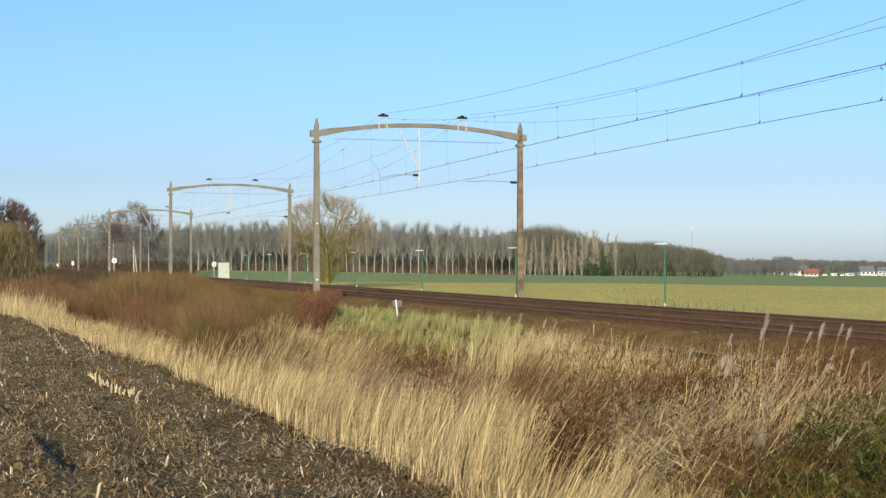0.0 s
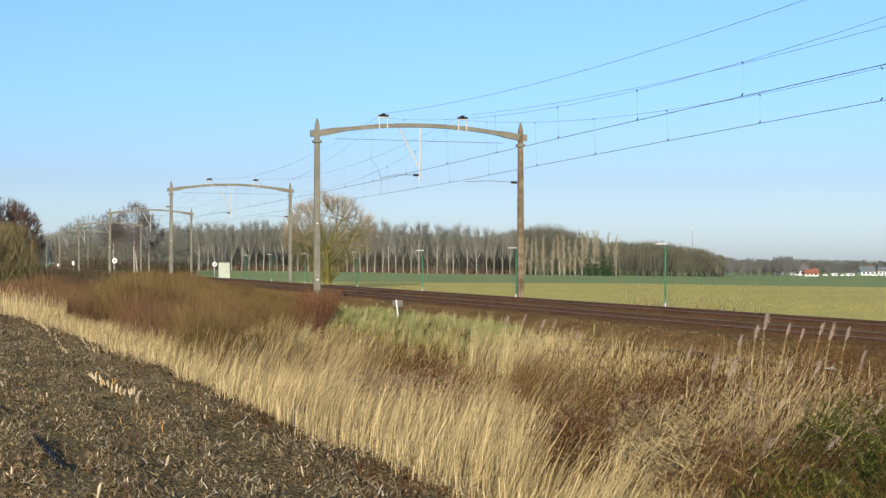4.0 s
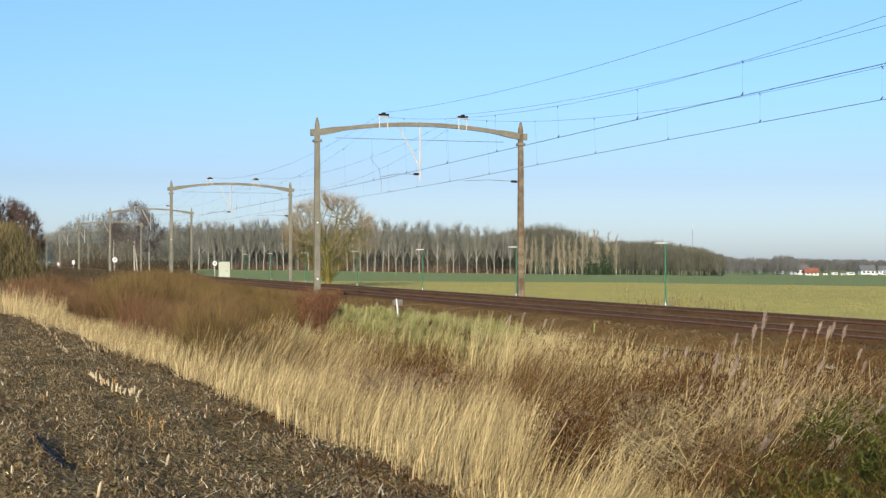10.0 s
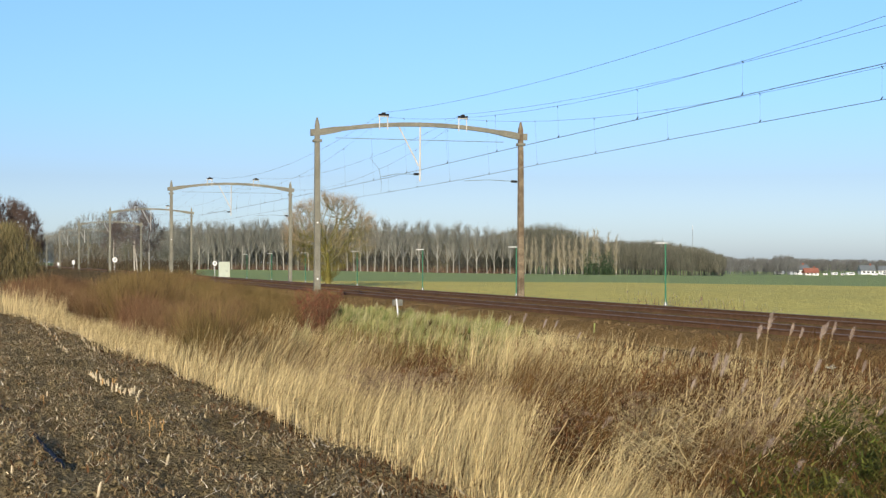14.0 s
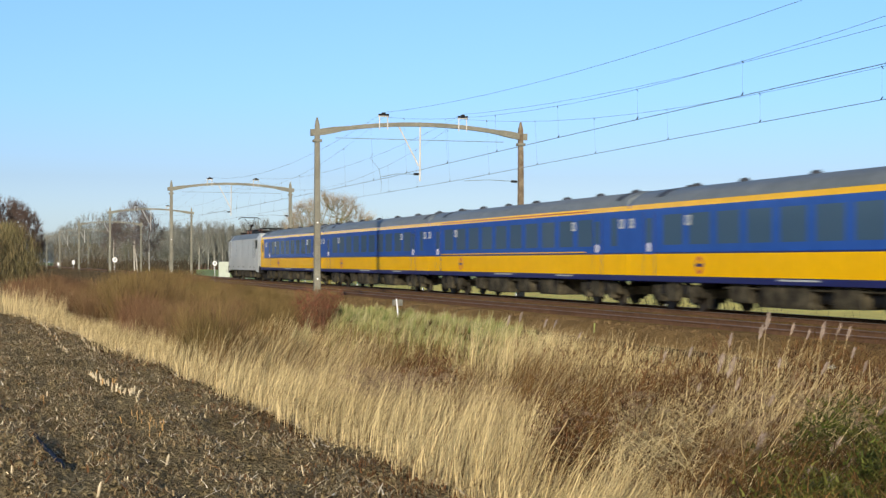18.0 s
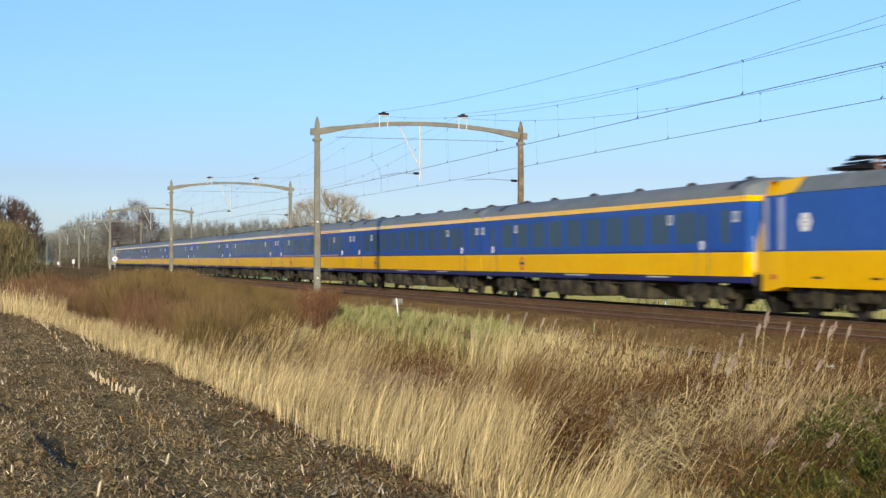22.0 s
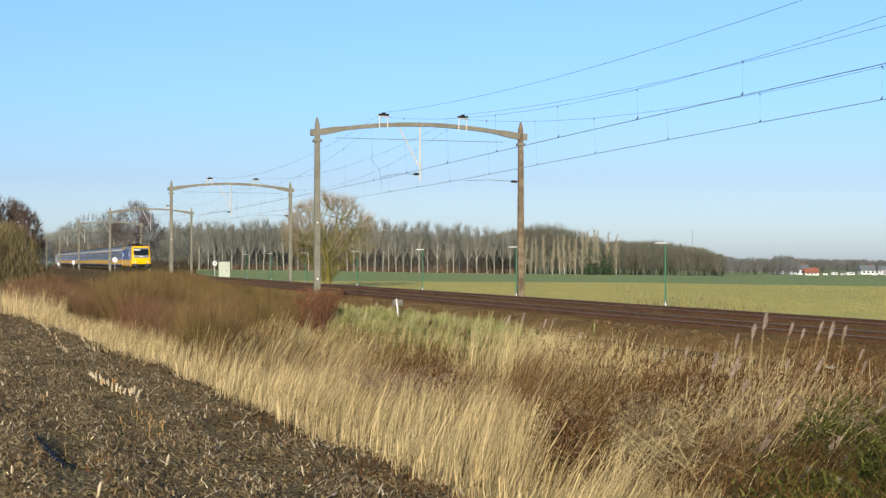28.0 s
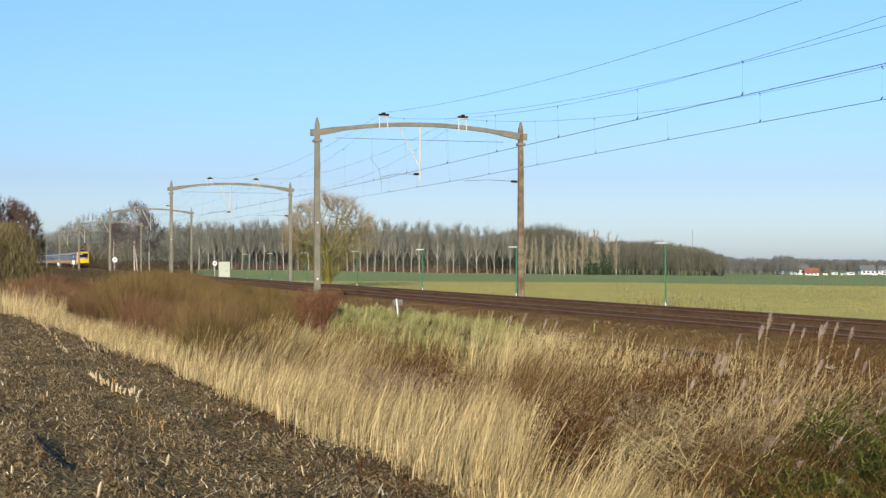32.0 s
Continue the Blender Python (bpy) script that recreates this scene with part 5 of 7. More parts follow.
def build_single_trees():
    w = domed_tree("willow_tree", "round-crowned leafless willow with yellow-green moss beside the track", 31, "mossy", "willowtwig", h=10.1, w=10.8, base=1.6, r=0.34, limbs=14, forks=5, twigs=15000, twig_len=0.95, thin=0.016, flare=0.45, bough_mat="willowbough")
    w.matrix_basis = turned(Vector((13.5, 138.4, -1.2)), 0.4, 1.0)
    rng = random.Random(8)
    V, T = [], []
    for i in range(5200):
        t, r = rng.uniform(0, 6.283), rng.random() ** 0.6
        z = rng.uniform(0.5, 5.8)
        r *= 0.5 + 4.4 * smoothstep(0.3, 4.5, z)
        b = Vector((math.cos(t) * r, math.sin(t) * r, z))
        e = b + Vector((rng.gauss(0, 0.22), rng.gauss(0, 0.22), rng.uniform(0.1, 0.55)))
        q = Vector((rng.gauss(0, 1), rng.gauss(0, 1), 0)).normalized() * 0.02
        o = len(V)
        V += [tuple(b - q), tuple(b + q), tuple(e)]
        T.append((o, o + 1, o + 2))
    part("shoot_mass", fast_mesh("shoot_mass", V, T, ("mossy",)), "", w, "yellow-green young shoots")
    # a birch with two white stems and a slighter one behind it
    for i, (a, d, h, wide, seed, n) in enumerate(((-187, 318, 14.6, 8.2, 41, 2), (-178, 332, 12.5, 6.5, 43, 1), (-199, 345, 10.8, 5.5, 44, 1))):
        b = domed_tree("birch_tree", "leafless birch with white bark beside the railway", seed, "birch", "birchtwig", "birches beside the railway", h=h, w=wide, base=4.2, r=0.145 * n ** 0.5, limbs=12, forks=4, twigs=7600, twig_len=1.2, thin=0.022, flare=0.75, hang=0.35, stems=n, sway=0.03, bough_mat="birchtwig")
        b.matrix_basis = turned(spot(a, d), i * 2.0, 1.0)
    for i, (a, d, h, wide, seed) in enumerate(((-264, 150, 8.2, 6.4, 51), (-257, 160, 7.4, 4.8, 52), (-284, 146, 8.0, 6.6, 54))):
        b = domed_tree("oak_tree", "dark bare tree rising behind the bush", seed, "plumtwig", "plumtwig", "dark trees beyond the stubble", h=h, w=wide, base=1.2, r=0.24, limbs=13, forks=4, twigs=9000, twig_len=0.6, thin=0.022)
        b.matrix_basis = turned(spot(a, d), i * 1.3, 1.0)
    for i, (a, d, h, wide) in enumerate(((-226, 640, 17.0, 14.0), (-214, 600, 19.5, 15.0), (-203, 590, 18.5, 13.0), (-193, 560, 15.0, 11.0), (-163, 420, 8.5, 8.0), (-157, 400, 7.0, 6.0))):
        b = domed_tree("alder_tree", "bare grey tree standing behind the railway", 60 + i, "darkbranch", "branch", "bare trees near the railway", h=h * 1.1, w=wide, base=h * 0.2, r=0.26, limbs=12, forks=4, twigs=5000, twig_len=1.7, thin=0.03, flare=0.7)
        b.matrix_basis = turned(spot(a, d), i * 0.9, 1.0)


build_single_trees()


# ---- far houses ----
def house(p, turn, w, d, eave, ridge, wall, roofm, label):
    h = tagged(new("house"), label, "house", group="houses across the field")
    h.matrix_basis = Matrix.Translation(p) @ Matrix.Rotation(turn, 4, "Z")
    part("wall", block(-w / 2, w / 2, -d / 2, d / 2, -0.5, eave), wall, h)
    bm = bmesh.new()
    o = 0.3
    pts = [(-w / 2 - o, -d / 2 - o, eave - 0.1), (w / 2 + o, -d / 2 - o, eave - 0.1), (w / 2 + o, d / 2 + o, eave - 0.1), (-w / 2 - o, d / 2 + o, eave - 0.1), (-w / 2 - o, 0, ridge), (w / 2 + o, 0, ridge)]
    vs = [bm.verts.new(q) for q in pts]
    for q in ((0, 1, 5, 4), (2, 3, 4, 5), (0, 4, 3), (1, 2, 5), (3, 2, 1, 0)):
        bm.faces.new([vs[i] for i in q])
    r = part("roof", bm, roofm, h, "pitched roof")
    part("chimney", block(w * 0.2, w * 0.2 + 0.6, -0.3, 0.3, ridge - 0.5, ridge + 0.7), "tile", r)
    for x in (-w * 0.3, 0, w * 0.3):
        part("window", block(x - 0.5, x + 0.5, -d / 2 - 0.03, -d / 2 + 0.03, eave * 0.35, eave * 0.8), "screen", h)
    return h


def build_houses():
    rng = random.Random(4)
    t = -TURN
    house(spot(223, 640), t, 5.2, 5, 1.0, 2.8, "white", "tile", "white farmhouse with a red tiled roof")
    house(spot(216, 690), t + 0.2, 7.0, 7, 2.0, 4.2, "white", "roof", "low white house with a grey roof")
    house(spot(257, 700), t, 6.0, 6, 1.6, 4.0, "white", "roof", "white house with a grey gabled roof")
    house(spot(268, 720), t - 0.3, 5.0, 6, 1.6, 3.6, "white", "roof", "small white house with a grey roof")
    first = None
    for a in (204, 232, 237.5, 242.5, 247, 262, 267):
        p = spot(a, 640 + rng.uniform(-4, 4))
        m = Matrix.Translation(p) @ Matrix.Rotation(t + rng.uniform(-0.4, 0.4), 4, "Z")
        if first is None:
            first = tagged(new("caravan"), "white parked caravan at the far edge of the field", "caravan", group="parked caravans")
            part("body", block(-1.9, 1.9, -1.0, 1.0, 0.3, 1.6, 0.25), "white", first)
            part("window", block(-1.2, 1.2, -1.03, -0.99, 0.9, 1.3), "screen", first)
            for x in (-0.4, 0.4):
                part("wheel", bar((x, -0.97, 0.32), (x, -0.8, 0.32), 0.32, 0.32, 12), "black", first)
            first.matrix_basis = m
        else:
            c = copy_thing(first, m)
            k = rng.uniform(0.5, 0.85)
            c.matrix_basis = m @ Matrix.Diagonal((k * rng.uniform(0.6, 1.2), k, k, 1))


build_houses()


# ---- lamps, signs, cabinet ----
def build_posts():
    lamp = None
    for y in (52.7, 81.3, 109.2, 137.0, 167.0, 192.3, 215.0):
        p = Vector((16.5, y, -1.2))
        if lamp is None:
            lamp = tagged(new("street_lamp"), "green lamp post with a flat white lamp head", "street lamp", group="lamps along the field path")
            part("post", bar((0, 0, -0.1), (0, 0, 3.85), 0.06, 0.045, 10), "green", lamp, "green painted post")
            part("lamp_head", block(-0.62, 0.10, -0.11, 0.11, 3.85, 3.915, 0.028), "white", lamp, "flat white lamp head")
            part("base_sleeve", bar((0, 0, -0.1), (0, 0, 0.35), 0.1, 0.1, 10), "steel", lamp)
            lamp.location = p
        else:
            copy_thing(lamp, Matrix.Translation(p))
    c = tagged(new("relay_cabinet"), "pale green railway relay cabinet on the far verge", "cabinet")
    c.location = (3.55, 148.0, -0.6)
    part("body", block(-0.62, 0.62, -0.3, 0.3, 0.1, 2.15, 0.03), "cabinet", c)
    part("door", block(-0.58, -0.01, -0.33, -0.29, 0.2, 2.05, 0.01), "cabinet", c)
    part("door", block(0.01, 0.58, -0.33, -0.29, 0.2, 2.05, 0.01), "cabinet", c)
    part("label_plate", block(0.1, 0.4, -0.345, -0.325, 1.05, 1.12), "greypanel", c)
    part("plinth", block(-0.66, 0.66, -0.34, 0.34, -0.3, 0.1), "concrete", c)
    for x, y, z, r, h in ((3.7, 157.0, 1.35, 0.28, 2.2), (-6.9, 171.0, 1.78, 0.33, 2.4)):
        s = tagged(new("track_sign"), "round white railway sign on a grey post", "railway sign", group="round signs by the track")
        s.location = (x, y, z)
        part("disc", bar((0, 0.02, 0), (0, -0.02, 0), r, r, 24), "white", s, "round white disc")
        part("post", bar((0, 0.06, -h), (0, 0.06, r), 0.045), "steel", s)
        part("figure_bar", block(-0.05, 0.05, -0.03, -0.015, -0.14, 0.14), "greypanel", s)
        part("figure_bar", block(0.08, 0.14, -0.03, -0.015, -0.12, 0.12), "greypanel", s)
    for x, y, z, w, h in ((-7.0, 268.0, 1.4, 0.45, 0.75), (-7.0, 330.0, 1.0, 0.5, 0.6)):
        s = tagged(new("track_marker"), "small white rectangular marker board beside the track", "track marker", group="marker boards by the track")
        s.location = (x, y, z)
        part("board", block(-w / 2, w / 2, -0.02, 0.02, -h / 2, h / 2, 0.005), "white", s)
        part("post", bar((0, 0.05, -1.9), (0, 0.05, 0.2), 0.045), "steel", s)
    m = tagged(new("marker_post"), "leaning white marker post beside a brown junction box", "marker post")
    p = spot(-27.4, 57.5)
    m.location = (p.x, p.y, -0.5)
    part("post", bar((0.06, 0, -0.3), (-0.05, 0.0, 0.78), 0.026, 0.026, 8), "white", m)
    b = tagged(new("junction_box"), "small weathered brown junction box low on the embankment", "junction box")
    p = spot(-27.6, 58.2)
    b.location = (p.x, p.y, -0.5)
    part("body", block(-0.17, 0.17, -0.1, 0.1, 0.52, 0.74, 0.02), "concrete", b)
    part("stem", bar((0, 0, -0.3), (0, 0, 0.55), 0.04), "wood", b)
    y = tagged(new("survey_peg"), "little yellow-green survey peg in the ballast shoulder", "peg")
    y.location = (-6.6, 3.9, -0.35)
    part("stake", bar((0, 0, -0.1), (0.02, 0, 0.2), 0.014, 0.014, 6), "grass", y)
    part("tip", bar((0.02, 0, 0.14), (0.03, 0, 0.24), 0.025, 0.02, 6), "grass", y, "pale yellow-green tip")
    box0 = None
    for across_, depth_ in ((-57.3, 84.5), (-46.3, 88.0), (-31.5, 90.5)):
        xx, yy, _ = spot(across_, depth_)
        if box0 is None:
            box0 = tagged(new("track_box"), "small black box fixed beside the near rail", "track box", group="boxes beside the rail")
            part("body", block(-0.065, 0.065, -0.09, 0.09, -0.34, -0.12, 0.03), "black", box0)
            part("lid", block(-0.075, 0.075, -0.1, 0.1, -0.12, -0.10, 0.01), "dark", box0)
            box0.location = (xx, yy, 0)
        else:
            copy_thing(box0, Matrix.Translation((xx, yy, 0)))
    a = tagged(new("radio_mast"), "slender grey mast with white tip behind the woods", "mast")
    a.location = spot(151.5, 560)
    part("pole", bar((0, 0, 0), (0, 0, 15.2), 0.11, 0.08, 8), "greypanel", a, "grey lower pole")
    part("antenna", bar((0, 0, 15.2), (0, 0, 16.8), 0.09, 0.06, 6), "white", a, "white antenna tip")


build_posts()

# ---- plants of the ditch and banks ----
RIGHT = np.array([ASIDE.x, ASIDE.y])


def zs(x, y):
    return np.array([ground_z(a, b) for a, b in zip(x, y)])


def scatter(rng, n, x0, x1, y0, y1, near=1.0):
    """n random places; near > 1 crowds them towards y0."""
    return rng.uniform(x0, x1, n), y0 + (y1 - y0) * rng.random(n) ** near


def patch(x, y, scale, seed):
    return np.array([noise.noise((a * scale, b * scale, seed)) for a, b in zip(x, y)])


def stand(name, label, category, mat, rng, x, y, tall, lean, width, seg=3, tip=0.3, extra=None, curl=2.0):
    base = np.stack([x, y, zs(x, y) - 0.03], 1)
    v, q = blades(rng, base, tall, lean, width, seg, tip, curl=curl)
    tagged(new(name, fast_mesh(name, v, None, (mat,), q)), label, category, kind="stuff")
    return base


def plume_blades(rng, tips, size, lean, per=14, wide=0.012):
    """Feathery heads: short blades fanning from each tip."""
    n = len(tips)
    t = np.repeat(tips, per, 0)
    s = np.repeat(size, per) * rng.uniform(0.25, 0.7, n * per)
    l = np.repeat(lean, per, 0)
    u = rng.uniform(0.0, 0.85, n * per)[:, None]
    along_ = np.concatenate([l, np.full((n * per, 1), 0.75)], 1)
    along_ /= np.linalg.norm(along_, axis=1)[:, None]
    base = t + along_ * u * np.repeat(size, per)[:, None]
    spread = rng.normal(0, 0.15, (n * per, 2)) * s[:, None]
    return blades(rng, base, s * 0.5, l * s[:, None] * 0.6 + spread, np.full(n * per, wide), 1, 0.2)


def bearing(x, y):
    """How far across the view (thousandths) and how deep places lie."""
    dx, dy = x - EYE.x, y - EYE.y
    d = dx * AHEAD.x + dy * AHEAD.y
    return (dx * ASIDE.x + dy * ASIDE.y) / d * 1000, d


def on_stem(base, tall, lean, u, curl=2.0):
    """The place at share u of each stem."""
    return base + np.stack([lean[:, 0] * u ** curl, lean[:, 1] * u ** curl, tall * u], 1)


def reed_leaves(name, label, mat, rng, base, tall, lean, share, size=0.22):
    """Dry leaf ribbons streaming down-wind from the stems and hanging at their tips."""
    pick = np.flatnonzero(rng.random(len(base)) < share)
    b = on_stem(base[pick], tall[pick], lean[pick], rng.uniform(0.3, 0.95, len(pick)))
    n = len(b)
    long = size * rng.uniform(0.5, 1.5, n)
    way = RIGHT[None] * rng.normal(0.75, 0.35, n)[:, None] + rng.normal(0, 0.35, (n, 2))
    v, q = blades(rng, b, long * rng.uniform(0.1, 0.8, n), way * long[:, None], rng.uniform(0.004, 0.009, n), 3, 0.1, curl=1.1, droop=long * rng.uniform(0.1, 0.9, n))
    tagged(new(name, fast_mesh(name, v, None, (mat,), q)), label, "reeds", kind="stuff")


def reed_heads(label, rng, tips, size, per=16, wide=0.006):
    """Soft drooping seed heads on given tips, combed over to one side by the wind."""
    n = len(tips)
    m = n * per
    u = rng.random(m)
    long = np.repeat(size, per)
    way = np.repeat(RIGHT[None] * rng.uniform(0.5, 1.0, n)[:, None] + rng.normal(0, 0.2, (n, 2)), per, 0)
    rise = np.repeat(rng.uniform(0.15, 0.9, n), per)
    base = np.repeat(tips, per, 0) + np.concatenate([way * (long * u * 0.8)[:, None], ((rise - 0.5 * u) * u * long)[:, None]], 1)
    base += rng.normal(0, 0.05, (m, 3)) * long[:, None] * (0.3 + 1.6 * u * (1.1 - u))[:, None]
    hair = long * rng.uniform(0.25, 0.5, m)
    v, q = blades(rng, base, hair * rng.uniform(-0.1, 0.5, m), way * hair[:, None] * 0.8 + rng.normal(0, 0.22, (m, 2)) * hair[:, None], rng.uniform(0.5, 1.3, m) * wide, 2, 0.2, curl=1.2, droop=hair * 0.25)
    tagged(new("reed_plumes", fast_mesh("reed_plumes", v, None, ("plume",), q)), label, "reed plumes", kind="stuff")


def broken_stalks(label, mat, rng, p, long, rise, width):
    """Kinked stalks lying over one another, blown down to one side."""
    n = len(p)
    way = RIGHT[None] * rng.normal(0.8, 0.5, n)[:, None] + rng.normal(0, 0.5, (n, 2))
    way /= np.linalg.norm(way, axis=1)[:, None]
    v, q = blades(rng, p, long * rise, way * long[:, None], width, 3, 0.5, curl=1.0, droop=long * rng.uniform(0.0, 0.35, n))
    tagged(new("fallen_reeds", fast_mesh("fallen_reeds", v, None, (mat,), q)), label, "reeds", kind="stuff")


def tufts(name, label, mat, rng, centres, blades_each, tall, reach, width):
    """Grass in fountains: blades spraying out of each centre and hanging over."""
    n = len(centres) * blades_each
    k = np.repeat(np.arange(len(centres)), blades_each)
    grow = rng.uniform(0.6, 1.35, len(centres))[k]
    a, u = rng.uniform(0, 6.283, n), rng.random(n) ** 0.7
    way = np.stack([np.cos(a), np.sin(a)], 1) * u[:, None] + RIGHT[None] * 0.25
    base = centres[k] + np.concatenate([rng.normal(0, 0.035, (n, 2)), np.full((n, 1), -0.02)], 1)
    h = tall * grow * rng.uniform(0.6, 1.1, n) * (1.15 - 0.4 * u)
    v, q = blades(rng, base, h, way * (reach * grow)[:, None], rng.uniform(0.6, 1.2, n) * width, 3, 0.2, curl=1.4, droop=h * 0.55 * u)
    tagged(new(name, fast_mesh(name, v, None, (mat,), q)), label, "grass", kind="stuff")


def build_reeds():
    rng = np.random.default_rng(21)
    # pale reeds along the stubble's edge
    x, y = scatter(rng, 36000, 0.0, 1.0, -31, 70, 1.55)
    e = np.array([edge_x(j) for j in y])
    x = e + 0.03 + x * (-16.6 - e)
    a, d = bearing(x, y)
    keep = (x > e + 0.30 * patch(x, y, 0.9, 2.0) + 0.22 * patch(x, y, 2.6, 3.0)) & ~((a > 112) & (rng.random(len(x)) < 0.6)) & ~((a > 140) & (rng.random(len(x)) < 0.85)) & ~((y > -8) & (x > -18.3))
    keep &= ~((y < -20) & (rng.random(len(x)) < 0.3)) & (a < 176)
    x, y, e = x[keep], y[keep], e[keep]
    g = zs(x, y)
    top = 0.50 - 0.15 * (x - e) + 0.22 * patch(x, y, 0.4, 4.0) + rng.normal(0, 0.06, len(x)) - 0.26 * np.clip((y + 20) / 6, 0, 1)
    tall = np.maximum(0.2, top - g) * (1.08 - 0.5 * rng.random(len(x)) ** 1.3) * np.clip((x - e + 0.25) / 0.7, 0.4, 1.0)
    a, d = bearing(x, y)
    tall *= np.where((np.abs(a - 72) < 22) & (d > 12.3), 0.5, 1.0) * np.clip(1.0 - (a - 85) / 110, 0.62, 1.0)
    bend = (0.05 + 0.18 * rng.random(len(x)) + 0.3 * np.maximum(0, patch(x, y, 0.5, 7.0)))[:, None]
    lean = (RIGHT[None] * bend + rng.normal(0, 0.09, (len(x), 2))) * tall[:, None]
    stand("reed_bed", "dense straw-coloured dry reeds along the stubble field", "reeds", "reed", rng, x, y, tall, lean, rng.uniform(0.0052, 0.0088, len(x)), 4, 0.3, curl=2.6)
    stem = np.stack([x, y, g], 1)
    reed_leaves("reed_leaves", "dry straw-coloured reed leaves blown to one side", "reed", rng, stem, tall, lean, 0.75, 0.16)
    reed_leaves("reed_leaves", "withered brown reed leaves among the stems", "brownreed", rng, stem, tall * 0.8, lean, 0.35, 0.15)
    pick = rng.random(len(x)) < np.where(tall > 0.7, 0.17, 0.05) * np.clip((y + 27) / 6, 0.2, 1.0) * np.clip((x - e) / 1.6, 0.3, 1.6)
    reed_heads("soft grey-brown seed heads over the pale reeds", rng, (stem + np.concatenate([lean, tall[:, None]], 1))[pick], rng.uniform(0.11, 0.2, pick.sum()))
    # brown fill stalks stand in for shadow between the pale stems
    pick = rng.random(len(x)) < 0.5
    stand("reed_bed", "low brown stalks filling in shaded gaps among the pale reeds", "reeds", "brownreed", rng, x[pick] + 0.04, y[pick] + 0.05, tall[pick] * 0.75, lean[pick] * 1.2, rng.uniform(0.004, 0.008, pick.sum()))
    # a bright tussock where the stubble ends at the bushes
    p = np.array([tuple(spot(i, j)) for i, j in zip(-285 + 56 * rng.random(2400) ** 1.15, rng.uniform(50, 68, 2400))])
    t = rng.uniform(0.3, 0.85, len(p)) * np.clip(1 + 0.6 * patch(p[:, 0], p[:, 1], 0.5, 88.0), 0.4, 1.4)
    stand("tussock_grass", "tall pale tussock grass at the field's end", "grass", "palestalk", rng, p[:, 0], p[:, 1], t, (RIGHT[None] * 0.1 + rng.normal(0, 0.16, (len(p), 2))) * t[:, None], rng.uniform(0.010, 0.018, len(p)), 2)
    # flattened stalks along the reeds' foot
    y = -30 + 55 * rng.random(2600) ** 1.5
    x = np.array([edge_x(j) for j in y]) + rng.normal(0.02, 0.16, len(y))
    for mask, mat, lab in ((np.arange(len(x)) % 3 > 0, "reed", "trampled straw-coloured stalks at the reeds' foot"), (np.arange(len(x)) % 3 == 0, "brownreed", "trampled brown stalks at the reeds' foot")):
        p = np.stack([x, y, zs(x, y) + rng.uniform(0.0, 0.10, len(x))], 1)[mask]
        n = len(p)
        broken_stalks(lab, mat, rng, p, rng.uniform(0.08, 0.3, n), rng.normal(0.15, 0.45, n), rng.uniform(0.004, 0.008, n))
    # short cut stumps in front of the standing reeds
    y = -30 + 45 * rng.random(2200) ** 1.5
    x = np.array([edge_x(j) for j in y]) + rng.uniform(-0.12, 0.35, len(y))
    tall = rng.uniform(0.06, 0.32, len(y))
    stand("reed_bed", "short broken reed stumps at the field's edge", "reeds", "palestalk", rng, x, y, tall, rng.normal(0, 0.14, (len(y), 2)) * tall[:, None], rng.uniform(0.005, 0.009, len(y)), 1, 0.8)
    # brown weeds on the stubble's margin
    y = -29 + 60 * rng.random(11000) ** 1.5
    x = np.array([edge_x(j) for j in y]) - np.abs(rng.normal(0, 0.34, len(y)))
    keep = patch(x, y, 0.8, 91.0) > -0.05
    x, y = x[keep], y[keep]
    stand("margin_weeds", "low dark weeds on the stubble's margin", "weeds", "deadleaf", rng, x, y, rng.uniform(0.01, 0.09, len(x)), rng.normal(0, 0.05, (len(x), 2)), rng.uniform(0.006, 0.016, len(x)), 1)
    # reeds standing in the ditch: low and brown beyond, taller and bent nearby
    x, y = scatter(rng, 46000, -17.6, -13.4, -30, 9, 1.25)
    keep = y < (x + 17.5) * 3.2 - 3
    x, y = x[keep], y[keep]
    a, d = bearing(x, y)
    high = y < -17.7 + 3.1 * (x + 16)
    keep = ~((np.abs(a - 72) < 22) & (d < 18)) & ~((a > 52 + rng.normal(0, 10, len(x))) & (rng.random(len(x)) < 0.62)) & ~((a > 195) & (d < 16) & (rng.random(len(x)) < 0.85)) & ~(~high & (rng.random(len(x)) < 0.35))
    x, y, a, high = x[keep], y[keep], a[keep], high[keep]
    g = zs(x, y)
    clump = patch(x, y, 0.55, 12.0)
    top = np.where(high, 0.16 + 0.3 * patch(x, y, 0.35, 5.0), -0.12 - 0.05 * (x + 17.6)) + rng.normal(0, 0.13, len(x))
    tall = np.maximum(0.25, top - g) * rng.uniform(0.55, 1.05, len(x))
    bend = 0.2 + 0.25 * rng.random(len(x)) + 0.6 * np.maximum(0, clump) * high
    lean = (RIGHT[None] * bend[:, None] + rng.normal(0, 0.14, (len(x), 2))) * tall[:, None]
    light = clump + rng.normal(0, 0.25, len(x)) > np.where(high, 0.26, -0.12 + 0.62 * np.exp(-((a + 20) / 26) ** 2))
    for mask, mat, lab in ((light, "reed", "pale bent reeds standing in the ditch"), (~light, "brownreed", "brown bent reeds standing in the ditch")):
        stand("reed_bed", lab, "reeds", mat, rng, x[mask], y[mask], tall[mask], lean[mask], rng.uniform(0.005, 0.0095, mask.sum()))
        reed_leaves("reed_leaves", lab.replace("reeds", "reed leaves"), mat, rng, np.stack([x, y, g], 1)[mask], tall[mask], lean[mask], 0.4, 0.2)
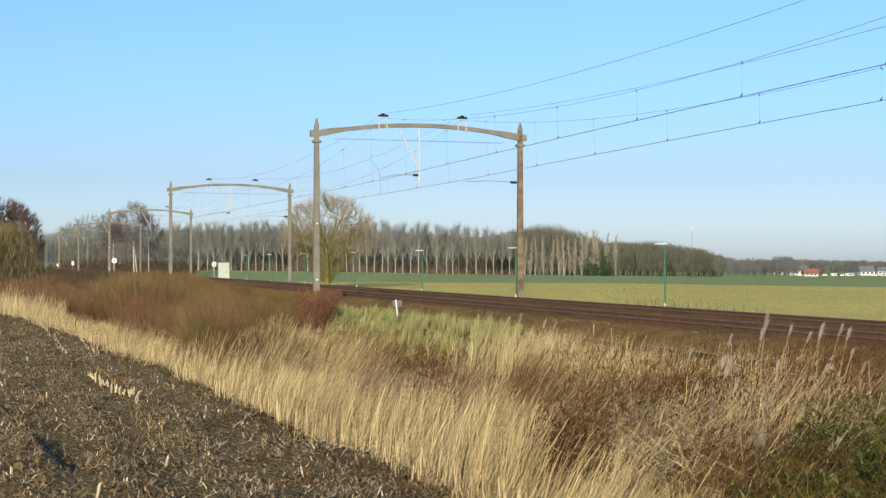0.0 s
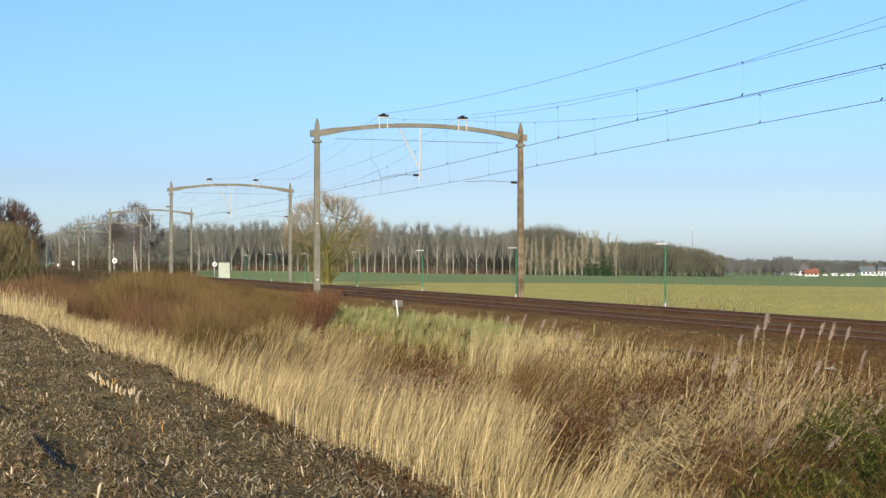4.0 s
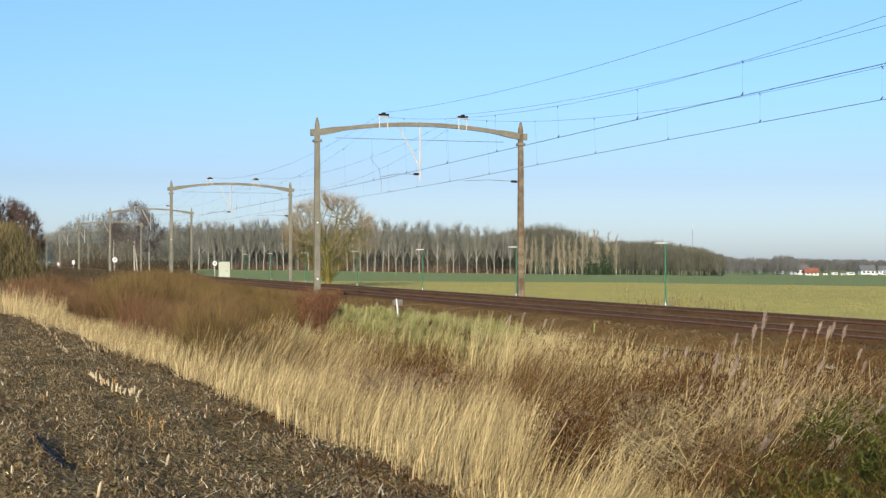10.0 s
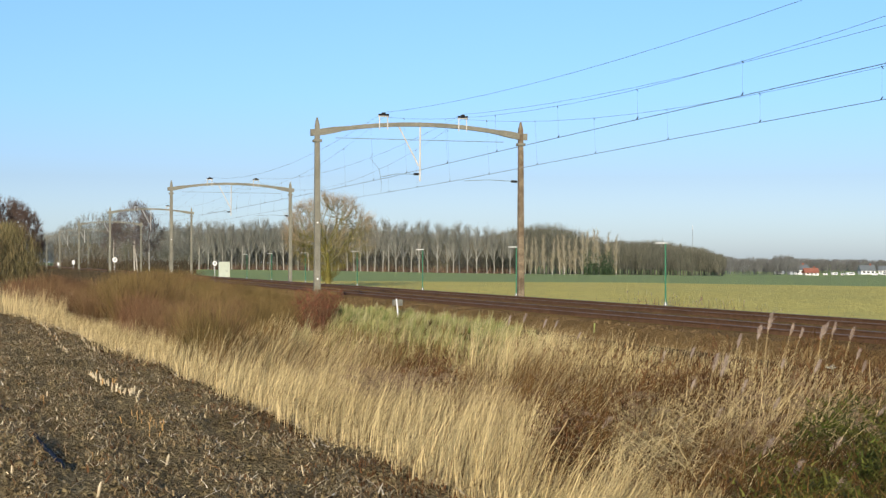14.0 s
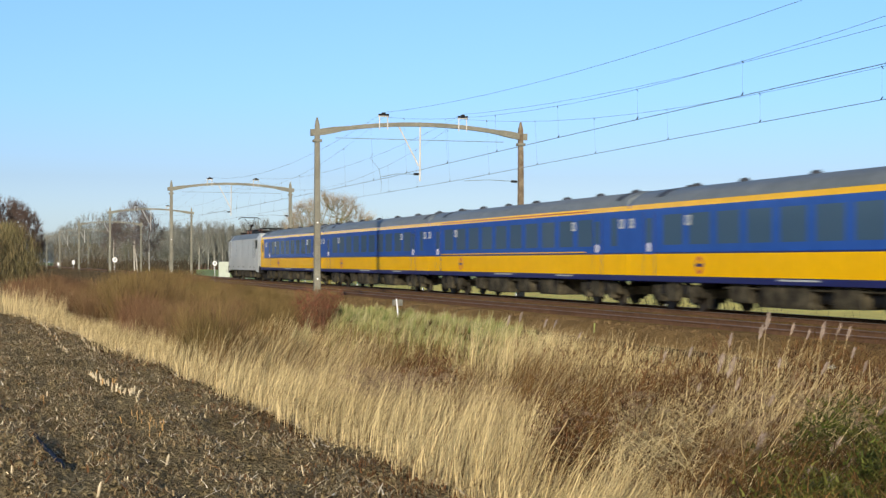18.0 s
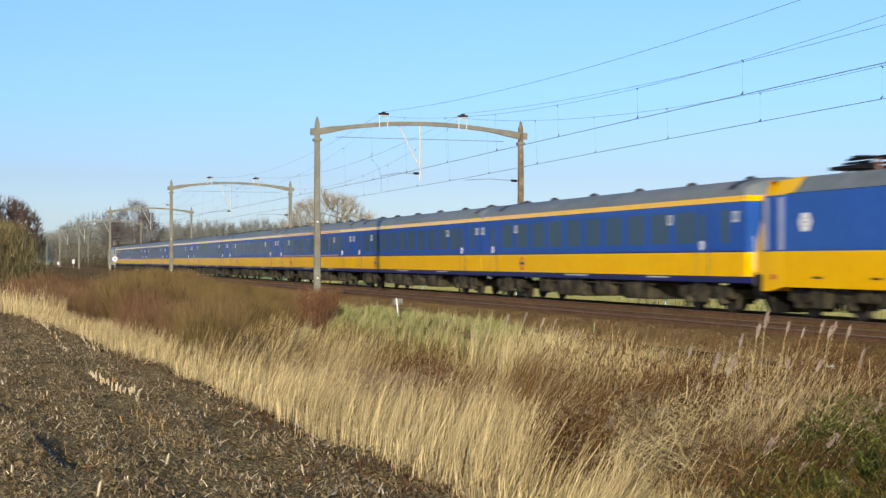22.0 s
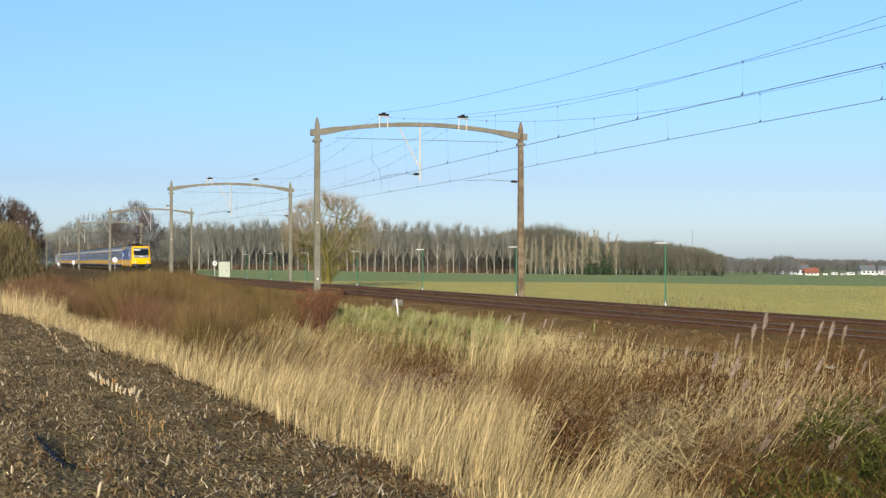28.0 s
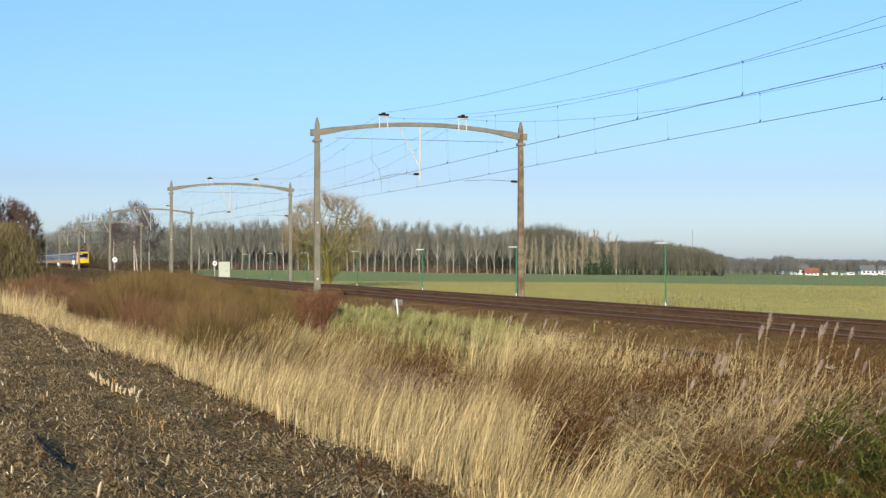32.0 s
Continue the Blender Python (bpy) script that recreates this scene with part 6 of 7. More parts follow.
    pick = rng.random(len(x)) < np.where(high, 0.035, 0.03)
    reed_heads("purple-grey seed heads drooping over the ditch", rng, np.stack([x + lean[:, 0], y + lean[:, 1], g + tall], 1)[pick], rng.uniform(0.12, 0.24, pick.sum()), 18, 0.007)
    # a drift of plumes on the reeds' back edge, and a dark bent clump
    t1 = np.array([tuple(spot(rng.normal(-42, 17), rng.normal(21, 1.0))) for _ in range(190)])
    t1[:, 2] = rng.normal(0.02, 0.07, len(t1))
    n = 36
    t2 = np.array([tuple(spot(rng.normal(82, 20), rng.normal(15.6, 0.8))) for _ in range(n)])
    t2[:, 2] = rng.normal(0.10, 0.13, n)
    t3 = np.array([tuple(spot(rng.uniform(-214, -178), rng.uniform(70, 80))) for _ in range(170)])
    t3[:, 2] = rng.normal(0.72, 0.16, len(t3))
    # bent heads hanging over the brambles
    b4 = np.array([tuple(spot(rng.uniform(120, 250), rng.uniform(13.5, 17.5))) for _ in range(44)])
    tall4 = rng.uniform(-0.25, 0.22, len(b4)) - b4[:, 2]
    lean4 = RIGHT[None] * rng.uniform(0.3, 0.8, len(b4))[:, None] + rng.normal(0, 0.1, (len(b4), 2))
    stand("reed_bed", "bent reed stalks leaning over the brambles", "reeds", "palestalk", rng, b4[:, 0], b4[:, 1], tall4, lean4, np.full(len(b4), 0.011), 4)
    t4 = b4 + np.concatenate([lean4, tall4[:, None] - 0.02], 1)
    stand("reed_bed", "pale reeds beyond the willow brush", "reeds", "reed", rng, t3[:, 0], t3[:, 1], t3[:, 2] + 0.6, rng.normal(0, 0.1, (len(t3), 2)), np.full(len(t3), 0.014), 2)
    tips = np.concatenate([t1, t2, t3, t4])
    reed_heads("grey-brown feathery reed heads bent by wind", rng, tips, rng.uniform(0.14, 0.26, len(tips)), 34, 0.008)
    # a tangle of bent and fallen reeds
    n = 3600
    a, d = rng.uniform(50, 160, n), rng.uniform(10.4, 15.5, n)
    p = np.array([tuple(spot(i, j)) for i, j in zip(a, d)])
    keep = p[:, 0] > -20.0
    p, d, a = p[keep], d[keep], a[keep]
    n = len(p)
    top = 0.04 - 0.075 * (d - 10.8) + 0.25 * patch(p[:, 0], p[:, 1], 0.9, 3.0) - rng.random(n) ** 2 * 0.4
    tall = np.maximum(0.12, top - p[:, 2])
    lean = RIGHT[None] * rng.uniform(-0.05, 0.4, n)[:, None] + rng.normal(0, 0.13, (n, 2))
    p[:, 2] -= 0.03
    v, q = blades(rng, p, tall, lean, rng.uniform(0.0045, 0.0085, n), 4, 0.4, curl=2.4)
    tagged(new("fallen_reeds", fast_mesh("fallen_reeds", v, None, ("reed",), q)), "bent tangle of straw-coloured reeds", "reeds", kind="stuff")
    reed_leaves("reed_leaves", "curled straw leaves in the bent reeds", "reed", rng, p, tall, lean, 0.5, 0.2)
    # stalks blown flat over the ditch
    for count, a0, a1, d0, d1, low, high, mat, lab in ((1700, 45, 190, 11.5, 17.5, -0.55, 0.05, "reed", "straw stalks blown flat across the ditch"), (1800, 60, 240, 12.0, 18.5, -0.6, 0.1, "brownreed", "brown stalks blown flat across the ditch"),
                                                       (520, 120, 285, 14.0, 19.0, -0.35, 0.35, "palestalk", "bleached broken stalks lying across the weeds"), (2600, 100, 150, 13.5, 18.0, -0.3, 0.16, "reed", "flattened mat of straw-coloured reeds"), (700, 100, 260, 14.0, 18.5, -0.2, 0.25, "palestalk", "bleached straw lying over the brown growth"), (1500, -60, 60, 15.0, 24.0, -0.5, -0.05, "brownreed", "brown broken stalks low in the ditch")):
        p = np.array([tuple(spot(i, j)) for i, j in zip(rng.uniform(a0, a1, count), rng.uniform(d0, d1, count))])
        p = p[p[:, 0] > -18.2]
        n = len(p)
        p[:, 2] = np.maximum(p[:, 2], rng.uniform(low, high, n))
        broken_stalks(lab, mat, rng, p, rng.uniform(0.1, 0.32, n), rng.normal(0.1, 0.4, n), rng.uniform(0.004, 0.0075, n))
    # plumed reeds bowed over the withered growth
    n = 230
    p = np.array([tuple(spot(i, j)) for i, j in zip(rng.uniform(92, 275, n), rng.uniform(13.5, 19.5, n))])
    tall = np.maximum(0.3, rng.uniform(-0.25, 0.4, n) - p[:, 2])
    lean = RIGHT[None] * (rng.uniform(0.15, 0.75, n) * tall)[:, None] + rng.normal(0, 0.1, (n, 2))
    stand("reed_bed", "bowed reeds carrying seed heads over the ditch", "reeds", "palestalk", rng, p[:, 0], p[:, 1], tall, lean, rng.uniform(0.005, 0.008, n), 4, curl=2.4)
    reed_heads("purple-grey seed heads on bowed reeds", rng, p + np.concatenate([lean, tall[:, None] - 0.05], 1), rng.uniform(0.16, 0.3, n), 42, 0.008)
    # mounds of withered weeds between the reeds, their dark doubling as shadowed hollows
    out = []
    for a, d, wide, top, n in ((-32, 23.5, 0.8, 0.0, 2800), (-14, 25.0, 0.9, 0.02, 3000), (-2, 27.5, 0.9, 0.0, 2600), (69, 15.6, 0.55, 0.04, 3600), (81, 16.2, 0.5, 0.06, 2400), (106, 17.2, 0.5, 0.10, 1700), (128, 18.0, 0.75, 0.30, 3000), (165, 18.6, 0.65, 0.50, 2800), (190, 17.2, 0.6, 0.18, 2200), (215, 19.0, 0.8, 0.36, 2400), (150, 16.2, 0.5, -0.1, 1400), (245, 18.0, 0.7, 0.28, 2200)):
        c = spot(a, d)
        t, rr, u = rng.uniform(0, 6.283, n), rng.random(n) ** 0.6, rng.random(n) ** 0.7
        g = c.z
        z = g + (top - g) * u * (1 + 0.25 * np.sin(t * 3 + a)) * np.sqrt(1 - 0.7 * rr ** 2)
        out.append(np.stack([c.x + np.cos(t) * rr * wide * (1.1 - 0.4 * u), c.y + np.sin(t) * rr * wide * (1.1 - 0.4 * u), z], 1))
    p = np.concatenate(out)
    n = len(p)
    v, q = blades(rng, p, rng.uniform(-0.03, 0.07, n), rng.normal(0, 0.04, (n, 2)), rng.uniform(0.006, 0.022, n), 2, 0.3)
    tagged(new("withered_weeds", fast_mesh("withered_weeds", v, None, ("deadleaf",), q)), "mounds of red-brown withered weeds, darkened for shadowed hollows", "weeds", kind="stuff")
    # dead brown weeds between the reeds and the embankment, darkened for shadowed gaps
    n = 70000
    a, d = rng.uniform(40, 285, n), rng.uniform(11.5, 24, n)
    p = np.array([tuple(spot(i, j)) for i, j in zip(a, d)])
    clump = patch(p[:, 0], p[:, 1], 0.75, 51.0)
    keep = (p[:, 0] < -10.8) & (p[:, 0] > -17.6) & ~((a > 215) & (d < 16.5)) & (a > 62 + rng.normal(0, 12, n)) & (clump > -0.25)
    p, clump = p[keep], clump[keep]
    n = len(p)
    p[:, 2] += rng.random(n) ** 0.6 * np.clip(0.85 + 0.9 * clump, 0.2, 1.35)
    leafy = rng.random(n) < 0.6
    for mask, mat, w, up, lab in ((leafy, "deadleaf", 0.020, 0.07, "withered leaves crowding the ditch, darkened for shadowed gaps"), (~leafy, "brownreed", 0.009, 0.3, "dead brown weed stalks crowding the ditch")):
        m = mask.sum()
        v, q = blades(rng, p[mask], rng.uniform(-0.02, up, m), rng.normal(0, up * 0.6, (m, 2)) + RIGHT[None] * up * 0.2, rng.uniform(0.35, 1.2, m) * w, 2, 0.3)
        tagged(new("dead_weeds", fast_mesh("dead_weeds", v, None, (mat,), q)), lab, "weeds", kind="stuff")
    # grasses of the embankment
    x, y = scatter(rng, 36000, -13.8, -8.4, -26, 60, 1.25)
    tall = (0.10 + 0.34 * rng.random(len(x)) ** 0.8) * (0.8 + 0.7 * patch(x, y, 0.5, 14.0))
    lean = (RIGHT[None] * 0.25 + rng.normal(0, 0.25, (len(x), 2))) * tall[:, None]
    a, d = bearing(x, y)
    keep = ~((a > -85) & (a < 48 + rng.normal(0, 12, len(x))) & (x > -11.8) & (rng.random(len(x)) < 0.8))
    x, y, tall, lean, a, d = x[keep], y[keep], tall[keep], lean[keep], a[keep], d[keep]
    pale = patch(x, y, 0.35, 17.0) + rng.normal(0, 0.25, len(x)) > -0.12 + 0.85 * np.exp(-((a + 4) / 30) ** 2)
    for mask, mat, lab in ((pale, "reed", "dry pale grass on the embankment"), (~pale, "brownreed", "dry brown grass on the embankment")):
        stand("bank_grass", lab, "grass", mat, rng, x[mask], y[mask], np.maximum(0.06, tall[mask]), lean[mask], rng.uniform(0.005, 0.011, mask.sum()), 2)
    # pale green hummocks below the ballast
    for count, mat, lab, tall, reach in ((420, "grass", "pale green grass tufts hanging over on the embankment", 0.36, 0.24), (300, "lush", "fresh green grass tufts on the embankment", 0.26, 0.18), (330, "palegrass", "bleached grass tufts on the embankment", 0.40, 0.26)):
        x, y = scatter(rng, count * 3, -11.6, -7.8, -4, 34, 1.1)
        a, d = bearing(x, y)
        keep = (a < 46 + rng.normal(0, 7, len(x))) & (a > -80) & (patch(x, y, 0.55, 61.0) + 0.3 * np.exp(-((y - 12) / 11) ** 2) + (0.14 if mat != "palegrass" else -0.05) * (x + 9.5) + rng.normal(0, 0.12, len(x)) > 0.02)
        x, y = x[keep][:count], y[keep][:count]
        tufts("tuft_grass", lab, mat, rng, np.stack([x, y, zs(x, y)], 1), 34, tall, reach, 0.017)
    x, y = scatter(rng, 4000, -11.2, -7.7, -4, 34, 1.1)
    hump = patch(x, y, 0.55, 61.0)
    a, d = bearing(x, y)
    keep = (a < 44 + rng.normal(0, 6, len(x))) & (hump + 0.35 * np.exp(-((y - 12) / 11) ** 2) + 0.12 * (x + 9.5) + rng.normal(0, 0.12, len(x)) > 0.08)
    x, y, hump = x[keep], y[keep], hump[keep]
    tall = (0.14 + 0.22 * rng.random(len(x))) * (0.9 + 0.9 * np.maximum(0, hump))
    lean = (RIGHT[None] * 0.2 + rng.normal(0, 0.3, (len(x), 2))) * tall[:, None]
    lush = patch(x, y, 0.4, 71.0) + 0.3 * (x + 9.9) + rng.normal(0, 0.2, len(x)) > -0.2
    for mask, mat, lab in ((lush, "grass", "pale green tufted grass on the embankment"), (~lush, "reed", "bleached tufted grass on the embankment")):
        stand("bank_grass", lab, "grass", mat, rng, x[mask], y[mask], tall[mask], lean[mask], rng.uniform(0.006, 0.012, mask.sum()), 2)
    # sparse dead plants on the shoulder
    x, y = scatter(rng, 34000, -10.8, -6.3, -24, 60, 1.2)
    tall = rng.uniform(0.02, 0.15, len(x)) * np.clip((-5.9 - x) / 2, 0.3, 1.0)
    stand("bank_grass", "sparse brown dead plants beside the ballast", "grass", "litter", rng, x, y, tall, rng.normal(0, 0.06, (len(x), 2)), rng.uniform(0.006, 0.016, len(x)), 1)
    # low olive tufts over the ballast shoulder
    x, y = scatter(rng, 16000, -9.6, -6.7, -24, 60, 1.3)
    keep = patch(x, y, 0.9, 83.0) + rng.normal(0, 0.2, len(x)) > 0.0
    x, y = x[keep], y[keep]
    stand("bank_grass", "low olive tufts on the ballast shoulder", "grass", "olive", rng, x, y, rng.uniform(0.03, 0.14, len(x)), rng.normal(0, 0.06, (len(x), 2)), rng.uniform(0.005, 0.014, len(x)), 1)
    # dead stalks beyond the far track
    a, d = rng.normal(150, 24, 240), rng.uniform(59, 72, 240)
    p = np.array([tuple(spot(i, j)) for i, j in zip(a, d)])
    p[:, 0] = rng.uniform(3.4, 5.2, len(p))
    tall = rng.uniform(0.55, 1.1, len(p))
    lean = rng.normal(0, 0.1, (len(p), 2))
    base = stand("dead_stalks", "dead brown plant stalks beyond the far track", "weeds", "brownreed", rng, p[:, 0], p[:, 1], tall, lean, np.full(len(p), 0.018), 2)
    tips = base + np.concatenate([lean, tall[:, None] - 0.05], 1)
    v, q = plume_blades(rng, tips[::2], rng.uniform(0.08, 0.18, len(tips[::2])), lean[::2], 14, 0.02)
    tagged(new("reed_plumes", fast_mesh("reed_plumes", v, None, ("plume",), q)), "dry seed heads beyond the far track", "reed plumes", kind="stuff")
    # mixed dry grass between the green bank and the ditch
    x, y = scatter(rng, 11000, -15.0, -11.4, -6, 20, 1.0)
    a, d = bearing(x, y)
    keep = (a > -72) & (a < 45 + rng.normal(0, 10, len(x))) & (patch(x, y, 0.6, 77.0) + rng.normal(0, 0.25, len(x)) > -0.12)
    x, y = x[keep], y[keep]
    tall = rng.uniform(0.22, 0.62, len(x)) * (1 + 0.5 * patch(x, y, 0.8, 19.0))
    lean = (RIGHT[None] * 0.2 + rng.normal(0, 0.2, (len(x), 2))) * tall[:, None]
    which = rng.random(len(x)) + 0.35 * patch(x, y, 0.45, 37.0)
    for mask, mat, lab in ((which < 0.24, "reed", "pale dry grass below the green bank"), ((which >= 0.24) & (which < 0.5), "grass", "green blades among dry grass"), (which >= 0.5, "brownreed", "red-brown dry grass below the green bank")):
        stand("bank_grass", lab, "grass", mat, rng, x[mask], y[mask], np.maximum(0.1, tall[mask]), lean[mask], rng.uniform(0.007, 0.013, mask.sum()), 2)
    x, y = scatter(rng, 520, -15.5, -9.0, -24, 20, 1.0)
    a, d = bearing(x, y)
    keep = (a > -60) & (patch(x, y, 0.5, 101.0) > -0.1)
    x, y = x[keep], y[keep]
    dark = rng.random(len(x)) < 0.5
    for mask, mat, lab in ((~dark, "palegrass", "dry pale grass tufts on the bank"), (dark, "brownreed", "brown withered grass tufts on the bank")):
        tufts("tuft_grass", lab, mat, rng, np.stack([x, y, zs(x, y)], 1)[mask], 40, 0.42, 0.26, 0.010)
    # taller pale reeds along the embankment's foot
    x, y = scatter(rng, 9000, -13.6, -10.6, -26, -2, 1.0)
    a, d = bearing(x, y)
    keep = (a > 16 + rng.normal(0, 16, len(x))) & (patch(x, y, 0.5, 29.0) + 0.3 * np.exp(-((a - 70) / 35) ** 2) + rng.normal(0, 0.15, len(x)) > 0.05)
    x, y = x[keep], y[keep]
    tall = rng.uniform(0.5, 1.0, len(x)) * np.clip(1.0 + 0.5 * patch(x, y, 0.6, 23.0), 0.5, 1.3)
    lean = (RIGHT[None] * 0.2 + rng.normal(0, 0.12, (len(x), 2))) * tall[:, None]
    stand("reed_bed", "pale upright reeds below the embankment", "reeds", "reed", rng, x, y, tall, lean, rng.uniform(0.005, 0.010, len(x)))
    # a stand of pale straight stalks above the bank
    a, d = np.concatenate([rng.normal(180, 18, 420), rng.uniform(110, 270, 230)]), rng.uniform(15.5, 19.5, 650)
    p = np.array([tuple(spot(i, j)) for i, j in zip(a, d)])
    tall = (rng.normal(0.36, 0.16, len(p)) - p[:, 2]) * rng.uniform(0.75, 1.0, len(p))
    lean = (RIGHT[None] * rng.uniform(0.0, 0.45, len(p))[:, None] + rng.normal(0, 0.14, (len(p), 2))) * tall[:, None]
    stand("reed_bed", "pale straight reed stalks above the bank", "reeds", "palestalk", rng, p[:, 0], p[:, 1], tall, lean, rng.uniform(0.008, 0.013, len(p)))
    # weeds at the ditch's near bank
    n = 46000
    a, d = rng.uniform(170, 285, n), rng.uniform(10.5, 17.5, n)
    keep = a > 188 + (d - 10.5) * 6 + rng.normal(0, 12, n)
    p = np.array([tuple(spot(i, j)) for i, j in zip(a[keep], d[keep])])
    n = len(p)
    p[:, 2] = -0.8 + rng.random(n) ** 0.5 * (0.80 + 0.5 * patch(p[:, 0], p[:, 1], 1.6, 44.0))
    leafy = patch(p[:, 0], p[:, 1], 1.2, 47.0) + rng.normal(0, 0.25, n) + (a[keep] - 196) * 0.009 > 0.0
    for mask, mat, w, up, lab in ((leafy, "weed", 0.024, 0.055, "dark green low weeds and brambles on the bank"), (~leafy, "brownreed", 0.010, 0.14, "dead brown bramble stems on the bank")):
        m = mask.sum()
        v, q = blades(rng, p[mask], rng.uniform(0.01, up, m), rng.normal(0, up * 0.8, (m, 2)), rng.uniform(0.35, 1.2, m) * w, 2, 0.3)
        tagged(new("bramble_weeds", fast_mesh("bramble_weeds", v, None, (mat,), q)), lab, "weeds", kind="stuff")
    # thin grass fringe along the far side of the ballast
    x, y = scatter(rng, 7000, 3.2, 8.0, -12, 130, 1.4)
    tall = rng.uniform(0.15, 0.5, len(x)) + 0.6 * (rng.random(len(x)) < 0.05)
    stand("verge_grass", "thin dry grass along the far ballast edge", "grass", "litter", rng, x, y, tall, rng.normal(0, 0.12, (len(x), 2)) * tall[:, None], rng.uniform(0.010, 0.018, len(x)), 2)


build_reeds()


def build_shrubs():
    """Willow brush on the bank, clump by clump, and a red-leaved bush."""
    rng = np.random.default_rng(77)
    meshes, olives = [], []
    for k in range(4):
        n = 1100
        a, r = rng.uniform(0, 6.283, n), rng.random(n) ** 0.6 * 0.75
        base = np.stack([np.cos(a) * r * 0.5, np.sin(a) * r * 0.5, np.full(n, -0.1)], 1)
        tall = rng.uniform(0.9, 2.0, n)
        lean = np.stack([np.cos(a) * r, np.sin(a) * r], 1) * rng.uniform(0.3, 0.9, n)[:, None] + rng.normal(0, 0.12, (n, 2))
        v, q = blades(rng, base, tall, lean, rng.uniform(0.004, 0.009, n), 3, 0.25, curl=1.5)
        n2 = 2400
        pick = rng.integers(0, n, n2)
        u = rng.uniform(0.35, 0.9, n2)
        b2 = base[pick] + np.stack([lean[pick, 0] * u ** 1.5, lean[pick, 1] * u ** 1.5, tall[pick] * u], 1)
        v2, q2 = blades(rng, b2, rng.uniform(0.15, 0.45, n2), rng.normal(0, 0.16, (n2, 2)), rng.uniform(0.004, 0.008, n2), 1, 0.3)
        for mat, store in (("twig", meshes), ("brushtwig", olives)):
            store.append((fast_mesh("stem_clump", v, None, (mat,), q), fast_mesh("twig_crown", v2, None, (mat,), q2)))
    rnd = random.Random(6)
    spots = []
    y = 2.0
    tries = 0
    while len(spots) < 300 and tries < 9000:
        tries += 1
        x, y = rnd.uniform(-21.6, -9.8), rnd.uniform(-6, 92)
        if x < -18.6 and (y < 13 + (-18.6 - x) * 4.6 or x < edge_x(y) + 1.2):
            continue
        if y < (x + 18.5) * 3.1 - 7 + rnd.uniform(0, 3):
            continue
        across, deep = bearing(np.array([x]), np.array([y]))
        if across[0] > -98 + rnd.gauss(0, 5) and deep[0] < 58:
            continue
        if all((x - a) ** 2 + (y - b) ** 2 > (0.8 + y * 0.008) ** 2 for a, b in spots):
            spots.append((x, y))
    made = {}
    for x, y in spots:
        k = rnd.randrange(4)
        across = bearing(np.array([x]), np.array([y]))[0][0]
        if across > -195 + rnd.gauss(0, 10) and rnd.random() < 0.68:
            k += 4
        s = rnd.uniform(0.62, 1.12) * (1.0 - 0.34 * smoothstep(-165, -100, across)) * (0.74 if across < -195 else 0.92 if k < 4 else 1.0) * (1.0 - 0.12 * (x + 17) / 6)
        m = turned(Vector((x, y, ground_z(x, y))), rnd.uniform(0, 6.28), s, 1.25)
        if k not in made:
            t = tagged(new("willow_shrub"), ("dense red-brown leafless willow brush on the bank" if k < 4 else "dense olive-brown leafless willow brush on the bank"), "shrub", group="willow brush")
            part("stem_clump", (meshes + olives)[k][0], "", t)
            part("twig_crown", (meshes + olives)[k][1], "", t, "fine upper twigs")
            made[k] = t
            t.matrix_basis = m
        else:
            c = copy_thing(made[k], m)
            c.matrix_basis = m
    # dry reeds and grass against the brush's foot
    x = rng.uniform(-18.8, -12.4, 9500)
    y = (x + 18.5) * 3.1 - 6.6 + rng.normal(0, 2.3, len(x))
    tall = rng.uniform(0.35, 1.1, len(x))
    lean = (RIGHT[None] * 0.2 + rng.normal(0, 0.15, (len(x), 2))) * tall[:, None]
    keep = bearing(x, y)[0] < -96
    x, y, tall, lean = x[keep], y[keep], tall[keep], lean[keep]
    light = rng.random(len(x)) < 0.36
    for mask, mat, lab in ((light, "reed", "pale dry reeds against the willow brush"), (~light, "brownreed", "brown dry reeds against the willow brush")):
        stand("reed_bed", lab, "reeds", mat, rng, x[mask], y[mask], tall[mask], lean[mask], rng.uniform(0.008, 0.014, mask.sum()), 2)
    for n, mat, lab in ((60, "palegrass", "bleached grass tufts before the willow brush"), (40, "brownreed", "brown grass tufts before the willow brush")):
        p = np.array([tuple(spot(i, j)) for i, j in zip(rng.uniform(-150, -84, n), rng.uniform(36, 50, n))])
        tufts("tuft_grass", lab, mat, rng, p, 60, 0.75, 0.4, 0.012)
    # red-leaved bush at the brush's end
    n = 760
    a, r = rng.uniform(0, 6.283, n), rng.random(n) ** 0.5
    z = rng.random(n) ** 0.9
    base = np.stack([np.cos(a) * r * (0.35 + 0.5 * z), np.sin(a) * r * (0.35 + 0.6 * z), z * 1.35], 1)
    v, q = blades(rng, base, rng.uniform(0.03, 0.12, n), rng.normal(0, 0.06, (n, 2)), rng.uniform(0.015, 0.035, n), 1, 0.3)
    st, sq = blades(rng, rng.normal(0, 0.16, (190, 3)) * (1, 1, 0), rng.uniform(0.6, 1.65, 190), rng.normal(0, 0.42, (190, 2)), np.full(190, 0.010), 4, 0.25, curl=1.6)
    for i, (across, depth, s) in enumerate(((-76, 54.0, 1.0), (-71, 56.0, 0.8), (-82, 55.0, 0.75))):
        b = tagged(new("beech_bush"), "small bush holding red-brown dead leaves", "bush", group="red-leaved bushes")
        p = spot(across, depth)
        b.matrix_basis = turned(p, i * 1.0, s)
        part("leaves", fast_mesh("leaves", v, None, ("redtwig",), q), "", b, "withered red-brown leaves")
